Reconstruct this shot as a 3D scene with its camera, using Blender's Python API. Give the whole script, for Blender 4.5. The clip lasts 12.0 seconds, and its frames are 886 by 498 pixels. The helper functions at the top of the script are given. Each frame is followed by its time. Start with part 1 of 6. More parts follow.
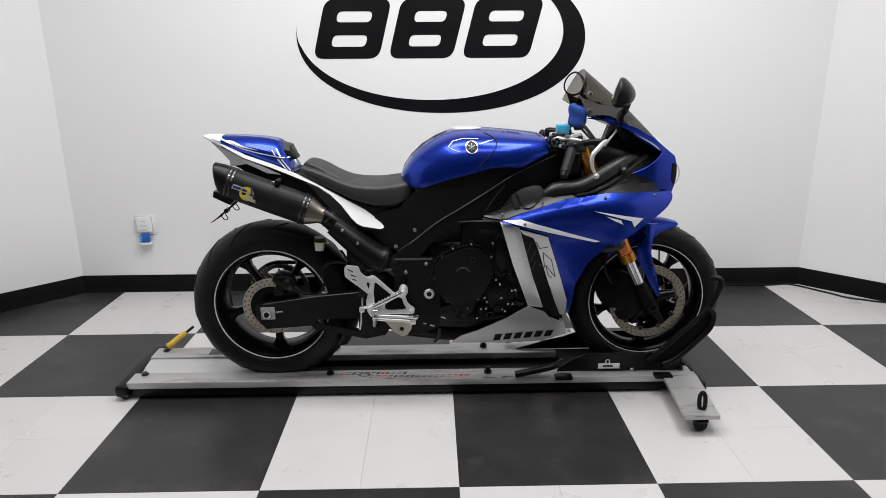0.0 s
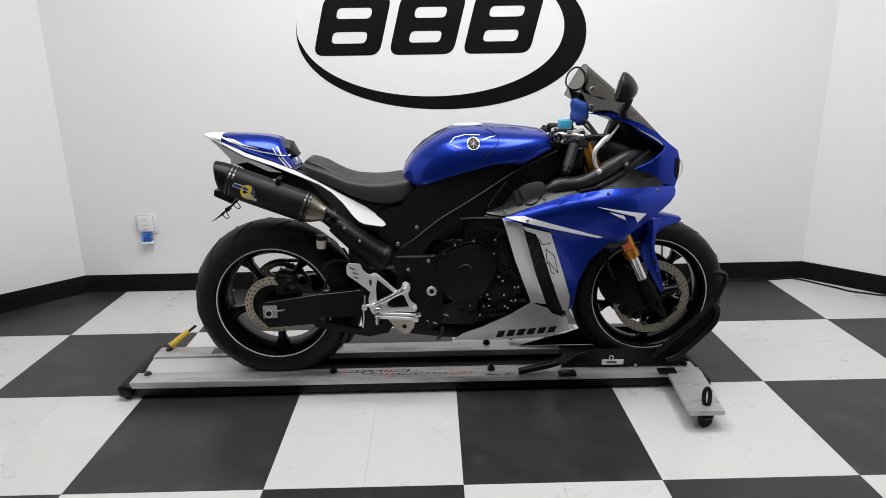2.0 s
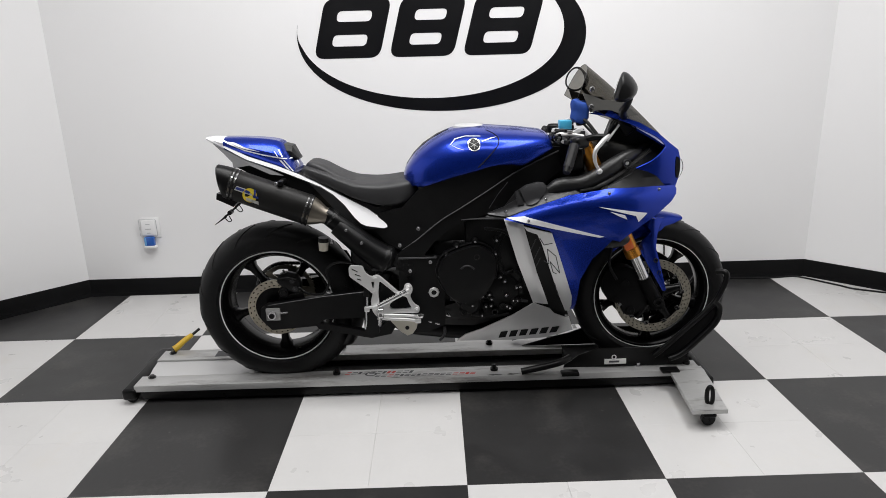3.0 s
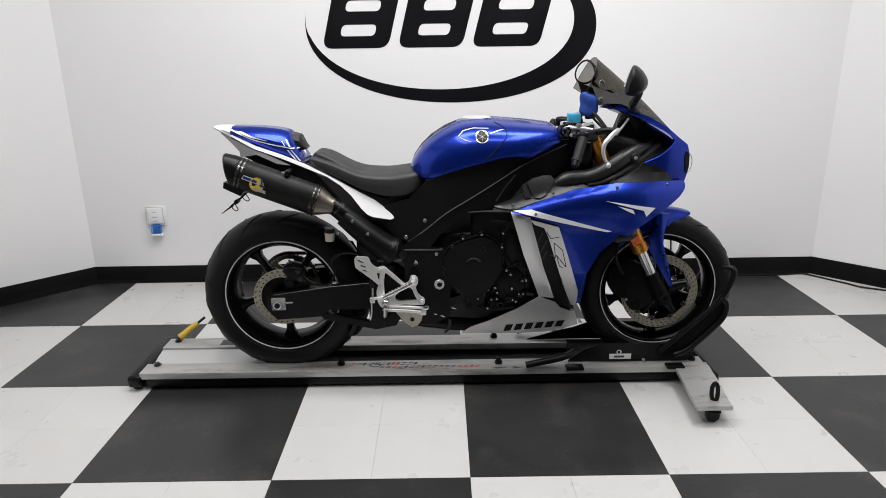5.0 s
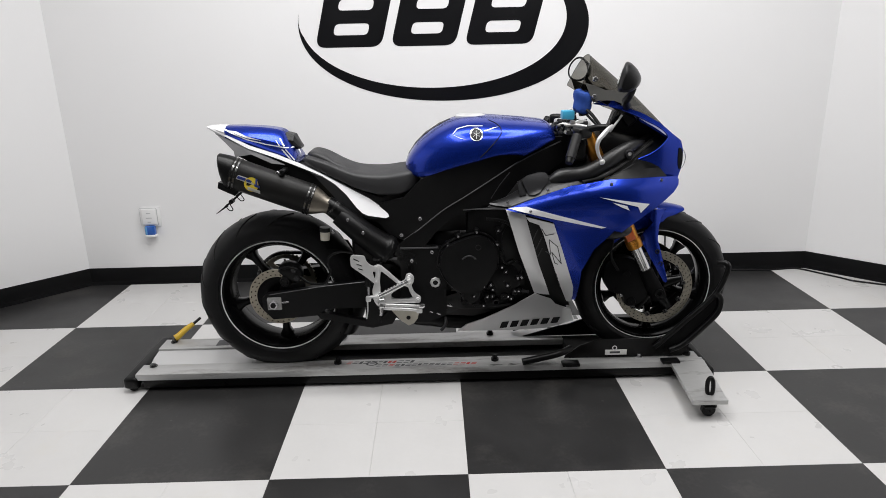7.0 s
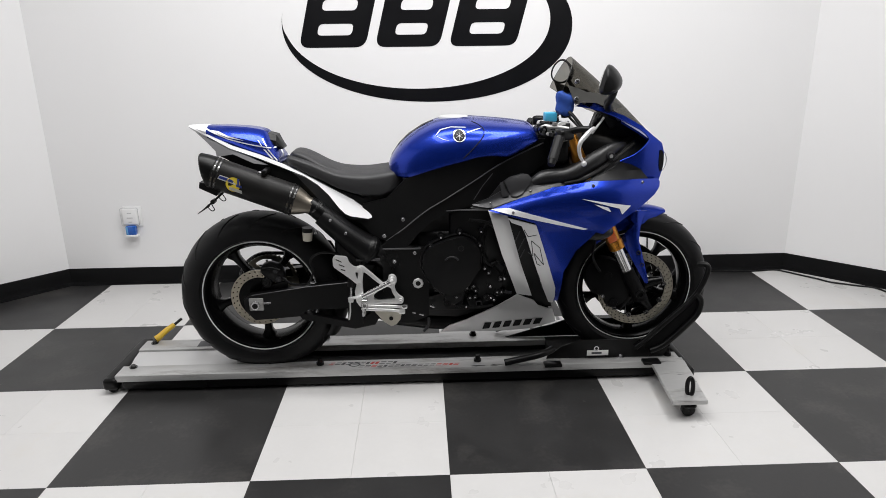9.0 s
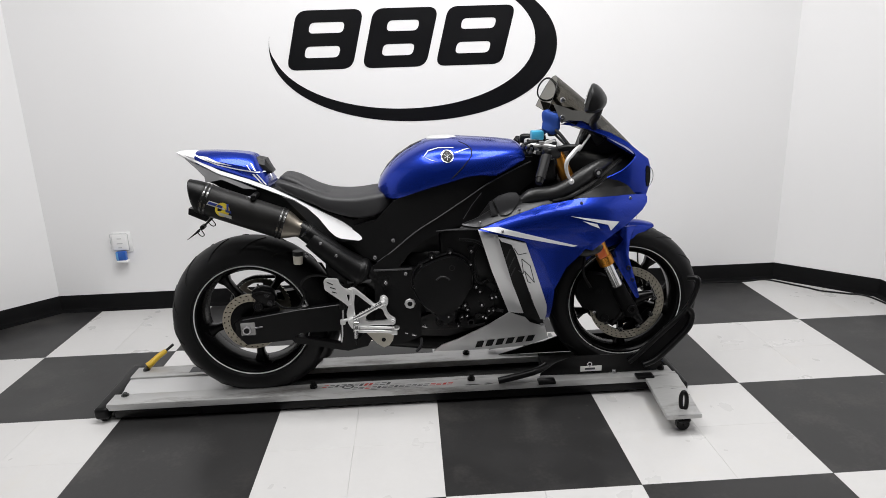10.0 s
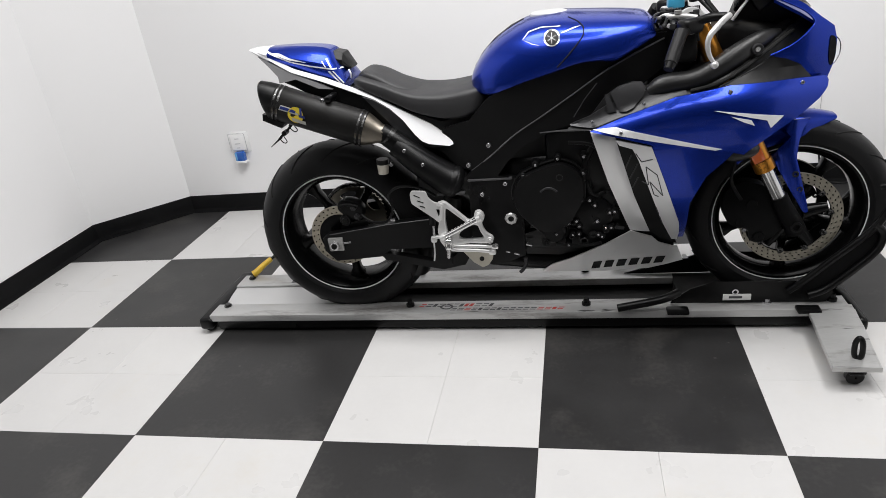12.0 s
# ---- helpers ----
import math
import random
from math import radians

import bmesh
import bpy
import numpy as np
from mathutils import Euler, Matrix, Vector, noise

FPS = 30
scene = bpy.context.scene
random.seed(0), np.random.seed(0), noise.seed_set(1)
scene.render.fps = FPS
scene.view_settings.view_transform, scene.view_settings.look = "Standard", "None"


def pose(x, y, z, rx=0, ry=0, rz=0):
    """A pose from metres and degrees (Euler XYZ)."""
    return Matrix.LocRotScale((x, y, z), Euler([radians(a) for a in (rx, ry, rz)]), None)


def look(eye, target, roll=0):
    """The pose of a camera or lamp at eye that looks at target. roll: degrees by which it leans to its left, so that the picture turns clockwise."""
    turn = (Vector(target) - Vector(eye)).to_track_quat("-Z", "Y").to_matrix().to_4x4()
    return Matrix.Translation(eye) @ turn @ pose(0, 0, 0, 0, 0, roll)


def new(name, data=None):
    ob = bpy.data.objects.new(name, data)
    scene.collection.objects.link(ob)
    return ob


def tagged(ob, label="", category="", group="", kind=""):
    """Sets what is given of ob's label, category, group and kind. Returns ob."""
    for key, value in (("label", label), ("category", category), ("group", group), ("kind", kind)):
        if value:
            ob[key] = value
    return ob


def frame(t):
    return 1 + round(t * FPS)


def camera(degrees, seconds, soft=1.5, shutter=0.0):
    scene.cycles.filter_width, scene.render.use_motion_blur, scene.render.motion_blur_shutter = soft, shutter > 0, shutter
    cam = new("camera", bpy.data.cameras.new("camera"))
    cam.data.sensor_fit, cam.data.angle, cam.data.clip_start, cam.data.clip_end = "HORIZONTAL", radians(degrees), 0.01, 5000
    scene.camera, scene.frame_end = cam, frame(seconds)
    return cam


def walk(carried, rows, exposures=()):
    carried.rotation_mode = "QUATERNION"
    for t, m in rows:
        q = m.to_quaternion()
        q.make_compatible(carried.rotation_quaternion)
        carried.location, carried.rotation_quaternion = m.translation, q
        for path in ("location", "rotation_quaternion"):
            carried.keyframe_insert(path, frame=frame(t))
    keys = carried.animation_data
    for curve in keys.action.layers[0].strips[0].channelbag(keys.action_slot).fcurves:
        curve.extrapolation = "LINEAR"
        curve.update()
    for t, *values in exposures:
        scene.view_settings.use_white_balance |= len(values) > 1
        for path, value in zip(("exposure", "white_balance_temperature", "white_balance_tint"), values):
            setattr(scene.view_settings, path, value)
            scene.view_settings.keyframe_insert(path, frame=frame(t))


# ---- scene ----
cam = camera(68.1, 12.0, 0.8)
PATH = [
    (0, (-0.074, -2.336, 1.253), (-0.042, -0.414, 0.702), -0.4),
    (0.5, (-0.079, -2.332, 1.251), (-0.058, -0.41, 0.7), -0.6),
    (1, (-0.076, -2.33, 1.251), (-0.058, -0.408, 0.698), -0.9),
    (1.5, (-0.076, -2.325, 1.249), (-0.062, -0.405, 0.69), -0.8),
    (2, (-0.075, -2.326, 1.252), (-0.049, -0.407, 0.691), -0.9),
    (2.5, (-0.071, -2.328, 1.254), (-0.051, -0.407, 0.698), -1.2),
    (3, (-0.072, -2.333, 1.253), (-0.054, -0.412, 0.696), -1.5),
    (5, (-0.076, -2.327, 1.252), (-0.074, -0.413, 0.672), -0.8),
    (5.5, (-0.078, -2.33, 1.255), (-0.064, -0.417, 0.672), -1.2),
    (6, (-0.075, -2.335, 1.25), (-0.059, -0.422, 0.667), -1.5),
    (6.5, (-0.076, -2.334, 1.247), (-0.06, -0.421, 0.666), -1.3),
    (8.3, (-0.088, -2.328, 1.264), (-0.045, -0.419, 0.669), -1.1),
    (8.5, (-0.07, -2.334, 1.249), (-0.018, -0.421, 0.67), -1.0),
    (9, (-0.07, -2.335, 1.25), (-0.007, -0.423, 0.669), -0.7),
    (9.5, (-0.065, -2.336, 1.252), (-0.024, -0.427, 0.658), -1.5),
    (9.7, (-0.068, -2.335, 1.27), (-0.014, -0.414, 0.716), -2.3),
    (10, (-0.061, -2.335, 1.271), (0.025, -0.411, 0.731), -1.9),
    (10.2, (-0.056, -2.331, 1.27), (0.111, -0.415, 0.72), -0.9),
    (10.5, (-0.047, -2.313, 1.267), (0.16, -0.415, 0.671), 2.6),
    (10.7, (-0.055, -2.319, 1.261), (0.084, -0.433, 0.611), 0.2),
    (11, (-0.106, -2.304, 1.258), (-0.031, -0.392, 0.679), -0.1),
    (11.2, (-0.13, -2.269, 1.252), (-0.142, -0.36, 0.659), -0.8),
    (11.5, (-0.094, -2.189, 1.236), (-0.303, -0.317, 0.564), -5.0),
    (11.7, (-0.008, -2.098, 1.212), (-0.271, -0.283, 0.414), -6.9),
    (12, (0.13, -1.96, 1.243), (-0.285, -0.196, 0.397), -7.5),
]
walk(cam, [(t, look(eye, target, roll)) for t, eye, target, roll in PATH], [(0.0, -0.06), (5.5, -0.06), (9.0, 0.02), (11.0, 0.06), (11.5, 0.04), (12.0, 0.11)])

# ---- world and light ----
world = bpy.data.worlds.new("world")
scene.world = world
world.use_nodes = True
world.node_tree.nodes["Background"].inputs[0].default_value = (0.9, 0.95, 1.0, 1)
world.node_tree.nodes["Background"].inputs[1].default_value = 0.15


def panel_lamp(x, y, power, sx=1.2, sy=0.6):
    lamp = bpy.data.lights.new("ceiling_panel", "AREA")
    lamp.shape, lamp.size, lamp.size_y, lamp.energy = "RECTANGLE", sx, sy, power
    lamp.color = (0.995, 0.985, 0.98)
    new("ceiling_panel", lamp).matrix_world = pose(x, y, 2.96)


for x, y, power, sx, sy in ((0.05, -0.15, 51.5, 2.4, 0.5), (-0.95, -0.7, 19.0, 0.6, 1.2), (1.05, -0.7, 27.0, 0.6, 1.2), (0.0, -1.6, 26, 2.4, 0.6)):
    panel_lamp(x, y, power, sx, sy)

# ---- materials ----


def material(name, color, rough=0.5, metal=0.0, vary=0.08, scale=40.0, fine=400.0, bump=0.0, coat=0.0, spread=0.12, spec=0.5, islands=0.0, wear=None, wear_at=0.62, wear_scale=3.0, stretch=None, laid=False, specks=None, coat_rough=0.06):
    """Principled surface with broad and fine variation in tone, roughness and relief, and worn or dirty patches."""
    m = bpy.data.materials.new(name)
    m.use_nodes = True
    nt = m.node_tree
    b = nt.nodes["Principled BSDF"]
    where = nt.nodes.new("ShaderNodeNewGeometry").outputs["Position"] if laid else nt.nodes.new("ShaderNodeTexCoord").outputs["Object"]
    if stretch:
        mp = nt.nodes.new("ShaderNodeMapping")
        mp.inputs["Scale"].default_value = stretch
        nt.links.new(where, mp.inputs["Vector"])
        where = mp.outputs[0]

    def tex(s, detail=4.0):
        n = nt.nodes.new("ShaderNodeTexNoise")
        n.inputs["Scale"].default_value, n.inputs["Detail"].default_value = s, detail
        nt.links.new(where, n.inputs["Vector"])
        return n.outputs["Fac"]

    def math_node(op, a, c):
        n = nt.nodes.new("ShaderNodeMath")
        n.operation = op
        for i, v in enumerate((a, c)):
            if isinstance(v, (int, float)):
                n.inputs[i].default_value = v
            else:
                nt.links.new(v, n.inputs[i])
        return n.outputs[0]

    broad, grain = tex(scale), tex(fine, 2.0)
    tone = math_node("ADD", math_node("MULTIPLY", broad, 0.65), math_node("MULTIPLY", grain, 0.35))
    tone = math_node("ADD", math_node("MULTIPLY", math_node("SUBTRACT", tone, 0.5), 2 * vary * 2), 1.0)
    if islands:
        info = nt.nodes.new("ShaderNodeObjectInfo")
        tone = math_node("ADD", tone, math_node("MULTIPLY", math_node("SUBTRACT", info.outputs["Random"], 0.5), islands))
    mix = nt.nodes.new("ShaderNodeVectorMath")
    mix.operation = "SCALE"
    mix.inputs[0].default_value = color
    nt.links.new(tone, mix.inputs["Scale"])
    base = mix.outputs[0]
    if wear:
        patch = math_node("MULTIPLY", math_node("SUBTRACT", math_node("ADD", math_node("MULTIPLY", tex(wear_scale, 8.0), 0.8), math_node("MULTIPLY", grain, 0.2)), wear_at), 6.0)
        patch = math_node("MINIMUM", math_node("MAXIMUM", patch, 0.0), 1.0)
        blend = nt.nodes.new("ShaderNodeMix")
        blend.data_type = "RGBA"
        nt.links.new(patch, blend.inputs[0])
        nt.links.new(base, blend.inputs[6])
        blend.inputs[7].default_value = (*wear, 1)
        base = blend.outputs[2]
    if specks:
        tint, at, size = specks
        spot = math_node("MINIMUM", math_node("MAXIMUM", math_node("MULTIPLY", math_node("SUBTRACT", tex(size, 3.0), at), 14.0), 0.0), 1.0)
        spot = math_node("MULTIPLY", spot, math_node("MINIMUM", math_node("MAXIMUM", math_node("MULTIPLY", math_node("SUBTRACT", tex(2.1, 2.0), 0.47), 6.0), 0.0), 1.0))
        over = nt.nodes.new("ShaderNodeMix")
        over.data_type = "RGBA"
        nt.links.new(spot, over.inputs[0])
        nt.links.new(base, over.inputs[6])
        over.inputs[7].default_value = (*tint, 1)
        base = over.outputs[2]
    nt.links.new(base, b.inputs["Base Color"])
    b.inputs["Metallic"].default_value = metal
    nt.links.new(math_node("ADD", math_node("MULTIPLY", math_node("SUBTRACT", broad, 0.5), spread * 2), rough), b.inputs["Roughness"])
    b.inputs["Specular IOR Level"].default_value = spec
    b.inputs["Coat Weight"].default_value = coat
    b.inputs["Coat Roughness"].default_value = coat_rough
    if bump:
        bn = nt.nodes.new("ShaderNodeBump")
        bn.inputs["Strength"].default_value, bn.inputs["Distance"].default_value = bump, 0.002
        nt.links.new(math_node("ADD", math_node("MULTIPLY", broad, 0.4), grain), bn.inputs["Height"])
        nt.links.new(bn.outputs[0], b.inputs["Normal"])
    return m


def clear_material(name, color, rough=0.03, ior=1.45):
    m = bpy.data.materials.new(name)
    m.use_nodes = True
    b = m.node_tree.nodes["Principled BSDF"]
    b.inputs["Base Color"].default_value = (*color, 1)
    b.inputs["Roughness"].default_value, b.inputs["IOR"].default_value = rough, ior
    b.inputs["Transmission Weight"].default_value = 1.0
    return m


def tinted_sheet(name, color):
    """Thin dyed sheet: lets tinted light straight through and shines at a slant."""
    m = bpy.data.materials.new(name)
    m.use_nodes = True
    nt = m.node_tree
    nt.nodes.remove(nt.nodes["Principled BSDF"])
    through_it, shine, slant, steep, mix = (nt.nodes.new("ShaderNode" + k) for k in ("BsdfTransparent", "BsdfGlossy", "LayerWeight", "Math", "MixShader"))
    through_it.inputs["Color"].default_value = (*color, 1)
    shine.inputs["Roughness"].default_value = 0.08
    steep.operation, steep.inputs[1].default_value = "MULTIPLY", 0.45
    slant.inputs["Blend"].default_value = 0.12
    nt.links.new(slant.outputs["Facing"], steep.inputs[0])
    nt.links.new(steep.outputs[0], mix.inputs[0])
    nt.links.new(through_it.outputs[0], mix.inputs[1])
    nt.links.new(shine.outputs[0], mix.inputs[2])
    nt.links.new(mix.outputs[0], nt.nodes["Material Output"].inputs["Surface"])
    return m


WALL = material("white_wall_paint", (0.835, 0.832, 0.835), 0.6, vary=0.012, scale=1.5, fine=160, bump=0.12, spread=0.05)
GREY_WALL = material("grey_wall_paint", (0.10, 0.10, 0.105), 0.6, vary=0.03, scale=1.5, fine=160, bump=0.12)
CEIL = material("ceiling_paint", (0.8, 0.8, 0.79), 0.85, vary=0.02, scale=2, fine=90, bump=0.1)
COVE = material("black_rubber_base", (0.0044, 0.0044, 0.0048), 0.45, vary=0.15, scale=6, fine=200, bump=0.05, spec=0.12)
TILE_W = material("white_vinyl_tile", (0.548, 0.542, 0.536), 0.31, vary=0.03, scale=7, fine=60, bump=0.008, islands=0.025, wear=(0.535, 0.517, 0.490), wear_at=0.57, wear_scale=3.4, laid=True, specks=((0.44, 0.42, 0.39), 0.72, 30))
TILE_B = material("black_vinyl_tile", (0.0212, 0.0208, 0.0210), 0.36, vary=0.2, scale=6, fine=70, bump=0.012, islands=0.06, wear=(0.045, 0.043, 0.041), wear_at=0.53, wear_scale=4, laid=True, specks=((0.10, 0.095, 0.09), 0.70, 38), spec=0.36)
SEAM = material("tile_seam", (0.40, 0.39, 0.38), 0.8, scale=10)
VINYL = material("black_vinyl_film", (0.004, 0.004, 0.005), 0.4, vary=0.05, scale=5, fine=300, spec=0.2)
ALU = material("brushed_aluminium", (0.50, 0.50, 0.495), 0.42, 0.6, vary=0.10, scale=10, fine=220, bump=0.06, wear=(0.22, 0.21, 0.20), wear_at=0.51, wear_scale=16, stretch=(0.22, 1, 1), specks=((0.10, 0.10, 0.095), 0.66, 45))
ALU_LIGHT = material("light_aluminium", (0.62, 0.62, 0.62), 0.45, 0.6, vary=0.04, scale=10, fine=250, bump=0.04)
STEEL_BLACK = material("black_powder_coat", (0.0028, 0.0028, 0.003), 0.32, vary=0.2, scale=14, fine=500, bump=0.08, spec=0.22)
TRAY = material("dull_black_sheet", (0.016, 0.016, 0.0165), 0.5, vary=0.15, scale=9, fine=200, bump=0.06, spec=0.4)
TYRE = material("tyre_rubber", (0.0085, 0.0085, 0.0090), 0.44, vary=0.2, scale=15, fine=300, bump=0.15, spec=0.17)
TREAD = material("tread_groove", (0.004, 0.004, 0.004), 0.9, scale=30)
BLUE = material("blue_metallic_paint", (0.0076, 0.0300, 0.305), 0.25, 0.72, vary=0.05, scale=3, fine=1800, coat=0.30, spread=0.04, spec=0.2, coat_rough=0.04)
WHITE = material("white_gloss_paint", (0.84, 0.84, 0.85), 0.25, vary=0.015, scale=5, coat=0.6, spread=0.05)
SILVER = material("silver_paint", (0.73, 0.73, 0.735), 0.36, 0.62, vary=0.03, scale=5, fine=1500, coat=0.4, spread=0.05)
GREY = material("grey_metallic_paint", (0.036, 0.036, 0.038), 0.38, 0.5, vary=0.05, scale=5, fine=1500, spread=0.05)
GREY_MID = material("mid_grey_metallic_paint", (0.20, 0.20, 0.205), 0.38, 0.5, vary=0.05, scale=5, fine=1500, spread=0.05)
# lighter grey that paints in the light caught along black edges
EDGE = material("edge_highlight_grey", (0.085, 0.085, 0.088), 0.36, 0.4, vary=0.15, scale=30, fine=900)
PLASTIC = material("black_textured_plastic", (0.0055, 0.0055, 0.0058), 0.38, vary=0.1, scale=12, fine=700, bump=0.10, spec=0.22, wear=(0.0070, 0.0070, 0.0073), wear_at=0.55, wear_scale=11)
PLASTIC_GREY = material("dark_grey_plastic", (0.010, 0.010, 0.0104), 0.36, vary=0.08, scale=12, fine=700, bump=0.1, spec=0.4)
GLOSS = material("black_gloss_paint", (0.0016, 0.0016, 0.0019), 0.22, vary=0.1, scale=8, spread=0.06, spec=0.10)
RIM_PAINT = material("gloss_black_rim_paint", (0.0032, 0.0032, 0.0035), 0.22, vary=0.1, scale=8, fine=400, spec=0.15)
ENGINE = material("black_engine_paint", (0.0042, 0.0042, 0.0045), 0.34, vary=0.15, scale=18, fine=500, bump=0.12, spec=0.20, wear=(0.0065, 0.0065, 0.0068), wear_at=0.55, wear_scale=11)
FRAME = material("black_frame_paint", (0.0045, 0.0045, 0.0048), 0.32, vary=0.1, scale=10, fine=600, bump=0.05, spec=0.2, wear=(0.0065, 0.0065, 0.0068), wear_at=0.55, wear_scale=11)
SEAT = material("seat_vinyl", (0.022, 0.022, 0.0235), 0.55, vary=0.08, scale=14, fine=900, bump=0.2)
CARBON = material("dark_silencer_sleeve", (0.009, 0.0087, 0.0084), 0.42, 0.1, vary=0.14, scale=22, fine=800, bump=0.05, spec=0.22)
TITAN = material("heat_tinted_steel", (0.20, 0.18, 0.15), 0.34, 0.9, vary=0.14, scale=20, fine=400)
CHROME = material("polished_metal", (0.72, 0.72, 0.72), 0.16, 0.95, vary=0.04, scale=20)
CAST = material("cast_aluminium", (0.76, 0.76, 0.755), 0.36, 0.65, vary=0.05, scale=18, fine=600, bump=0.06)
STEEL = material("zinc_bolt", (0.52, 0.52, 0.53), 0.24, 0.95, vary=0.1, scale=80)
BAND = material("dark_clamp_steel", (0.08, 0.08, 0.08), 0.25, 0.9, vary=0.15, scale=40)
GOLD = material("gold_anodising", (0.50, 0.21, 0.03), 0.30, 0.85, vary=0.06, scale=20)
ORANGE = material("orange_reflector", (0.85, 0.16, 0.02), 0.25, vary=0.1, scale=300, coat=0.8)
DISC = material("brake_disc_steel", (0.46, 0.42, 0.34), 0.40, 0.75, vary=0.08, scale=25, fine=300, bump=0.05)
CALIPER = material("black_anodised_caliper", (0.0030, 0.0030, 0.0033), 0.5, vary=0.15, scale=20, fine=400, spec=0.09)
DISC_F = material("dark_disc_steel", (0.28, 0.26, 0.215), 0.40, 0.75, vary=0.08, scale=25, fine=300, bump=0.05)
STRIPE = material("reflective_tape", (0.88, 0.88, 0.88), 0.35, vary=0.05, scale=30)
CLOTH = material("blue_cloth", (0.008, 0.048, 0.26), 0.85, vary=0.15, scale=60, fine=900, bump=0.4)
CYAN = material("light_blue_plastic", (0.05, 0.35, 0.55), 0.4, vary=0.08, scale=40)
YELLOW = material("yellow_rubber_grip", (0.62, 0.40, 0.03), 0.5, vary=0.1, scale=30)
CREAM = material("aged_cast_lug", (0.52, 0.49, 0.42), 0.5, 0.3, vary=0.08, scale=25, bump=0.1)
RED = material("red_print", (0.5, 0.03, 0.02), 0.5, vary=0.05)
PRINT = material("dark_print", (0.05, 0.05, 0.055), 0.5, vary=0.1)
LABEL = material("white_label", (0.7, 0.7, 0.68), 0.5, vary=0.04, scale=30)
BLUE_PRINT = material("blue_print", (0.03, 0.06, 0.30), 0.45, vary=0.05)
YELLOW_PRINT = material("yellow_print", (0.75, 0.58, 0.04), 0.45, vary=0.05)
OUTLET = material("white_plastic", (0.82, 0.82, 0.82), 0.4, vary=0.02, scale=20)
CLEAR_GREY = material("grey_clear_plastic", (0.50, 0.50, 0.51), 0.3, vary=0.08, scale=60)
LIQUID_PALE = material("pale_blue_refill", (0.12, 0.33, 0.62), 0.2, vary=0.1, scale=60, coat=0.5)
LIQUID = material("blue_refill", (0.015, 0.10, 0.42), 0.2, vary=0.15, scale=60, coat=0.5)
TINT = tinted_sheet("smoke_tinted_screen", (0.30, 0.29, 0.265))
SMOKE = material("smoke_grey_moulding", (0.075, 0.074, 0.070), 0.30, vary=0.06, scale=8, fine=300, spec=0.4)
LENS = clear_material("clear_lens", (0.97, 0.975, 0.98), ior=1.13)
MIRROR = material("mirror_glass", (0.85, 0.86, 0.86), 0.03, 1.0, vary=0.0, spread=0.0)

# ---- builders ----
ORIGIN = {}


def finish(me, mat, angle=38):
    me.materials.append(mat)
    me.polygons.foreach_set("use_smooth", [True] * len(me.polygons))
    me.set_sharp_from_angle(angle=radians(angle))
    me.update()


def thing(name, at, label, category, group="", kind=""):
    ob = new(name)
    ob.location = at
    ob.empty_display_size = 0.05
    ORIGIN[ob] = Vector(at)
    return tagged(ob, label, category, group, kind)


def part(name, bm, mat, parent=None, label="", angle=38):
    """Links a bmesh, given in metres of the room, as one mesh under parent."""
    o = ORIGIN[parent] if parent else Vector((0, 0, 0))
    bmesh.ops.translate(bm, verts=bm.verts, vec=-o)
    bmesh.ops.recalc_face_normals(bm, faces=bm.faces)
    me = bpy.data.meshes.new(name)
    bm.to_mesh(me)
    bm.free()
    finish(me, mat, angle)
    ob = new(name, me)
    if parent:
        ob.parent = parent
    ORIGIN[ob] = o
    if label:
        ob["label"] = label
    return ob


def B():
    return bmesh.new()


def box(bm, x0, x1, y0, y1, z0, z1, bevel=0.0, m=None, seg=2):
    r = bmesh.ops.create_cube(bm, size=1.0)
    vs = r["verts"]
    for v in vs:
        v.co = Vector(((x0 + x1) / 2 + v.co.x * (x1 - x0), (y0 + y1) / 2 + v.co.y * (y1 - y0), (z0 + z1) / 2 + v.co.z * (z1 - z0)))
    if m:
        bmesh.ops.transform(bm, matrix=m, verts=vs)
    if bevel:
        es = list({e for v in vs for e in v.link_edges})
        bmesh.ops.bevel(bm, geom=es, offset=bevel, segments=seg, affect="EDGES", profile=0.5)
    return bm


def loft(bm, rings, caps=True, closed=True):
    rows = [[bm.verts.new(p) for p in ring] for ring in rings]
    n = len(rows[0])
    for a, b in zip(rows, rows[1:]):
        for i in range(n if closed else n - 1):
            bm.faces.new((a[i], a[(i + 1) % n], b[(i + 1) % n], b[i]))
    if caps and closed:
        bm.faces.new(rows[0])
        bm.faces.new(rows[-1][::-1])
    return bm


def curve(pts, n=6, closed=False):
    """Catmull-Rom points through pts."""
    pts = [Vector(p) for p in pts]
    out = []
    k = len(pts)
    for i in range(k if closed else k - 1):
        p0, p1, p2, p3 = (pts[j % k] if closed else pts[min(max(j, 0), k - 1)] for j in (i - 1, i, i + 1, i + 2))
        for s in range(n):
            t = s / n
            out.append(0.5 * (2 * p1 + (p2 - p0) * t + (2 * p0 - 5 * p1 + 4 * p2 - p3) * t * t + (3 * p1 - p0 - 3 * p2 + p3) * t ** 3))
    if not closed:
        out.append(pts[-1])
    return out


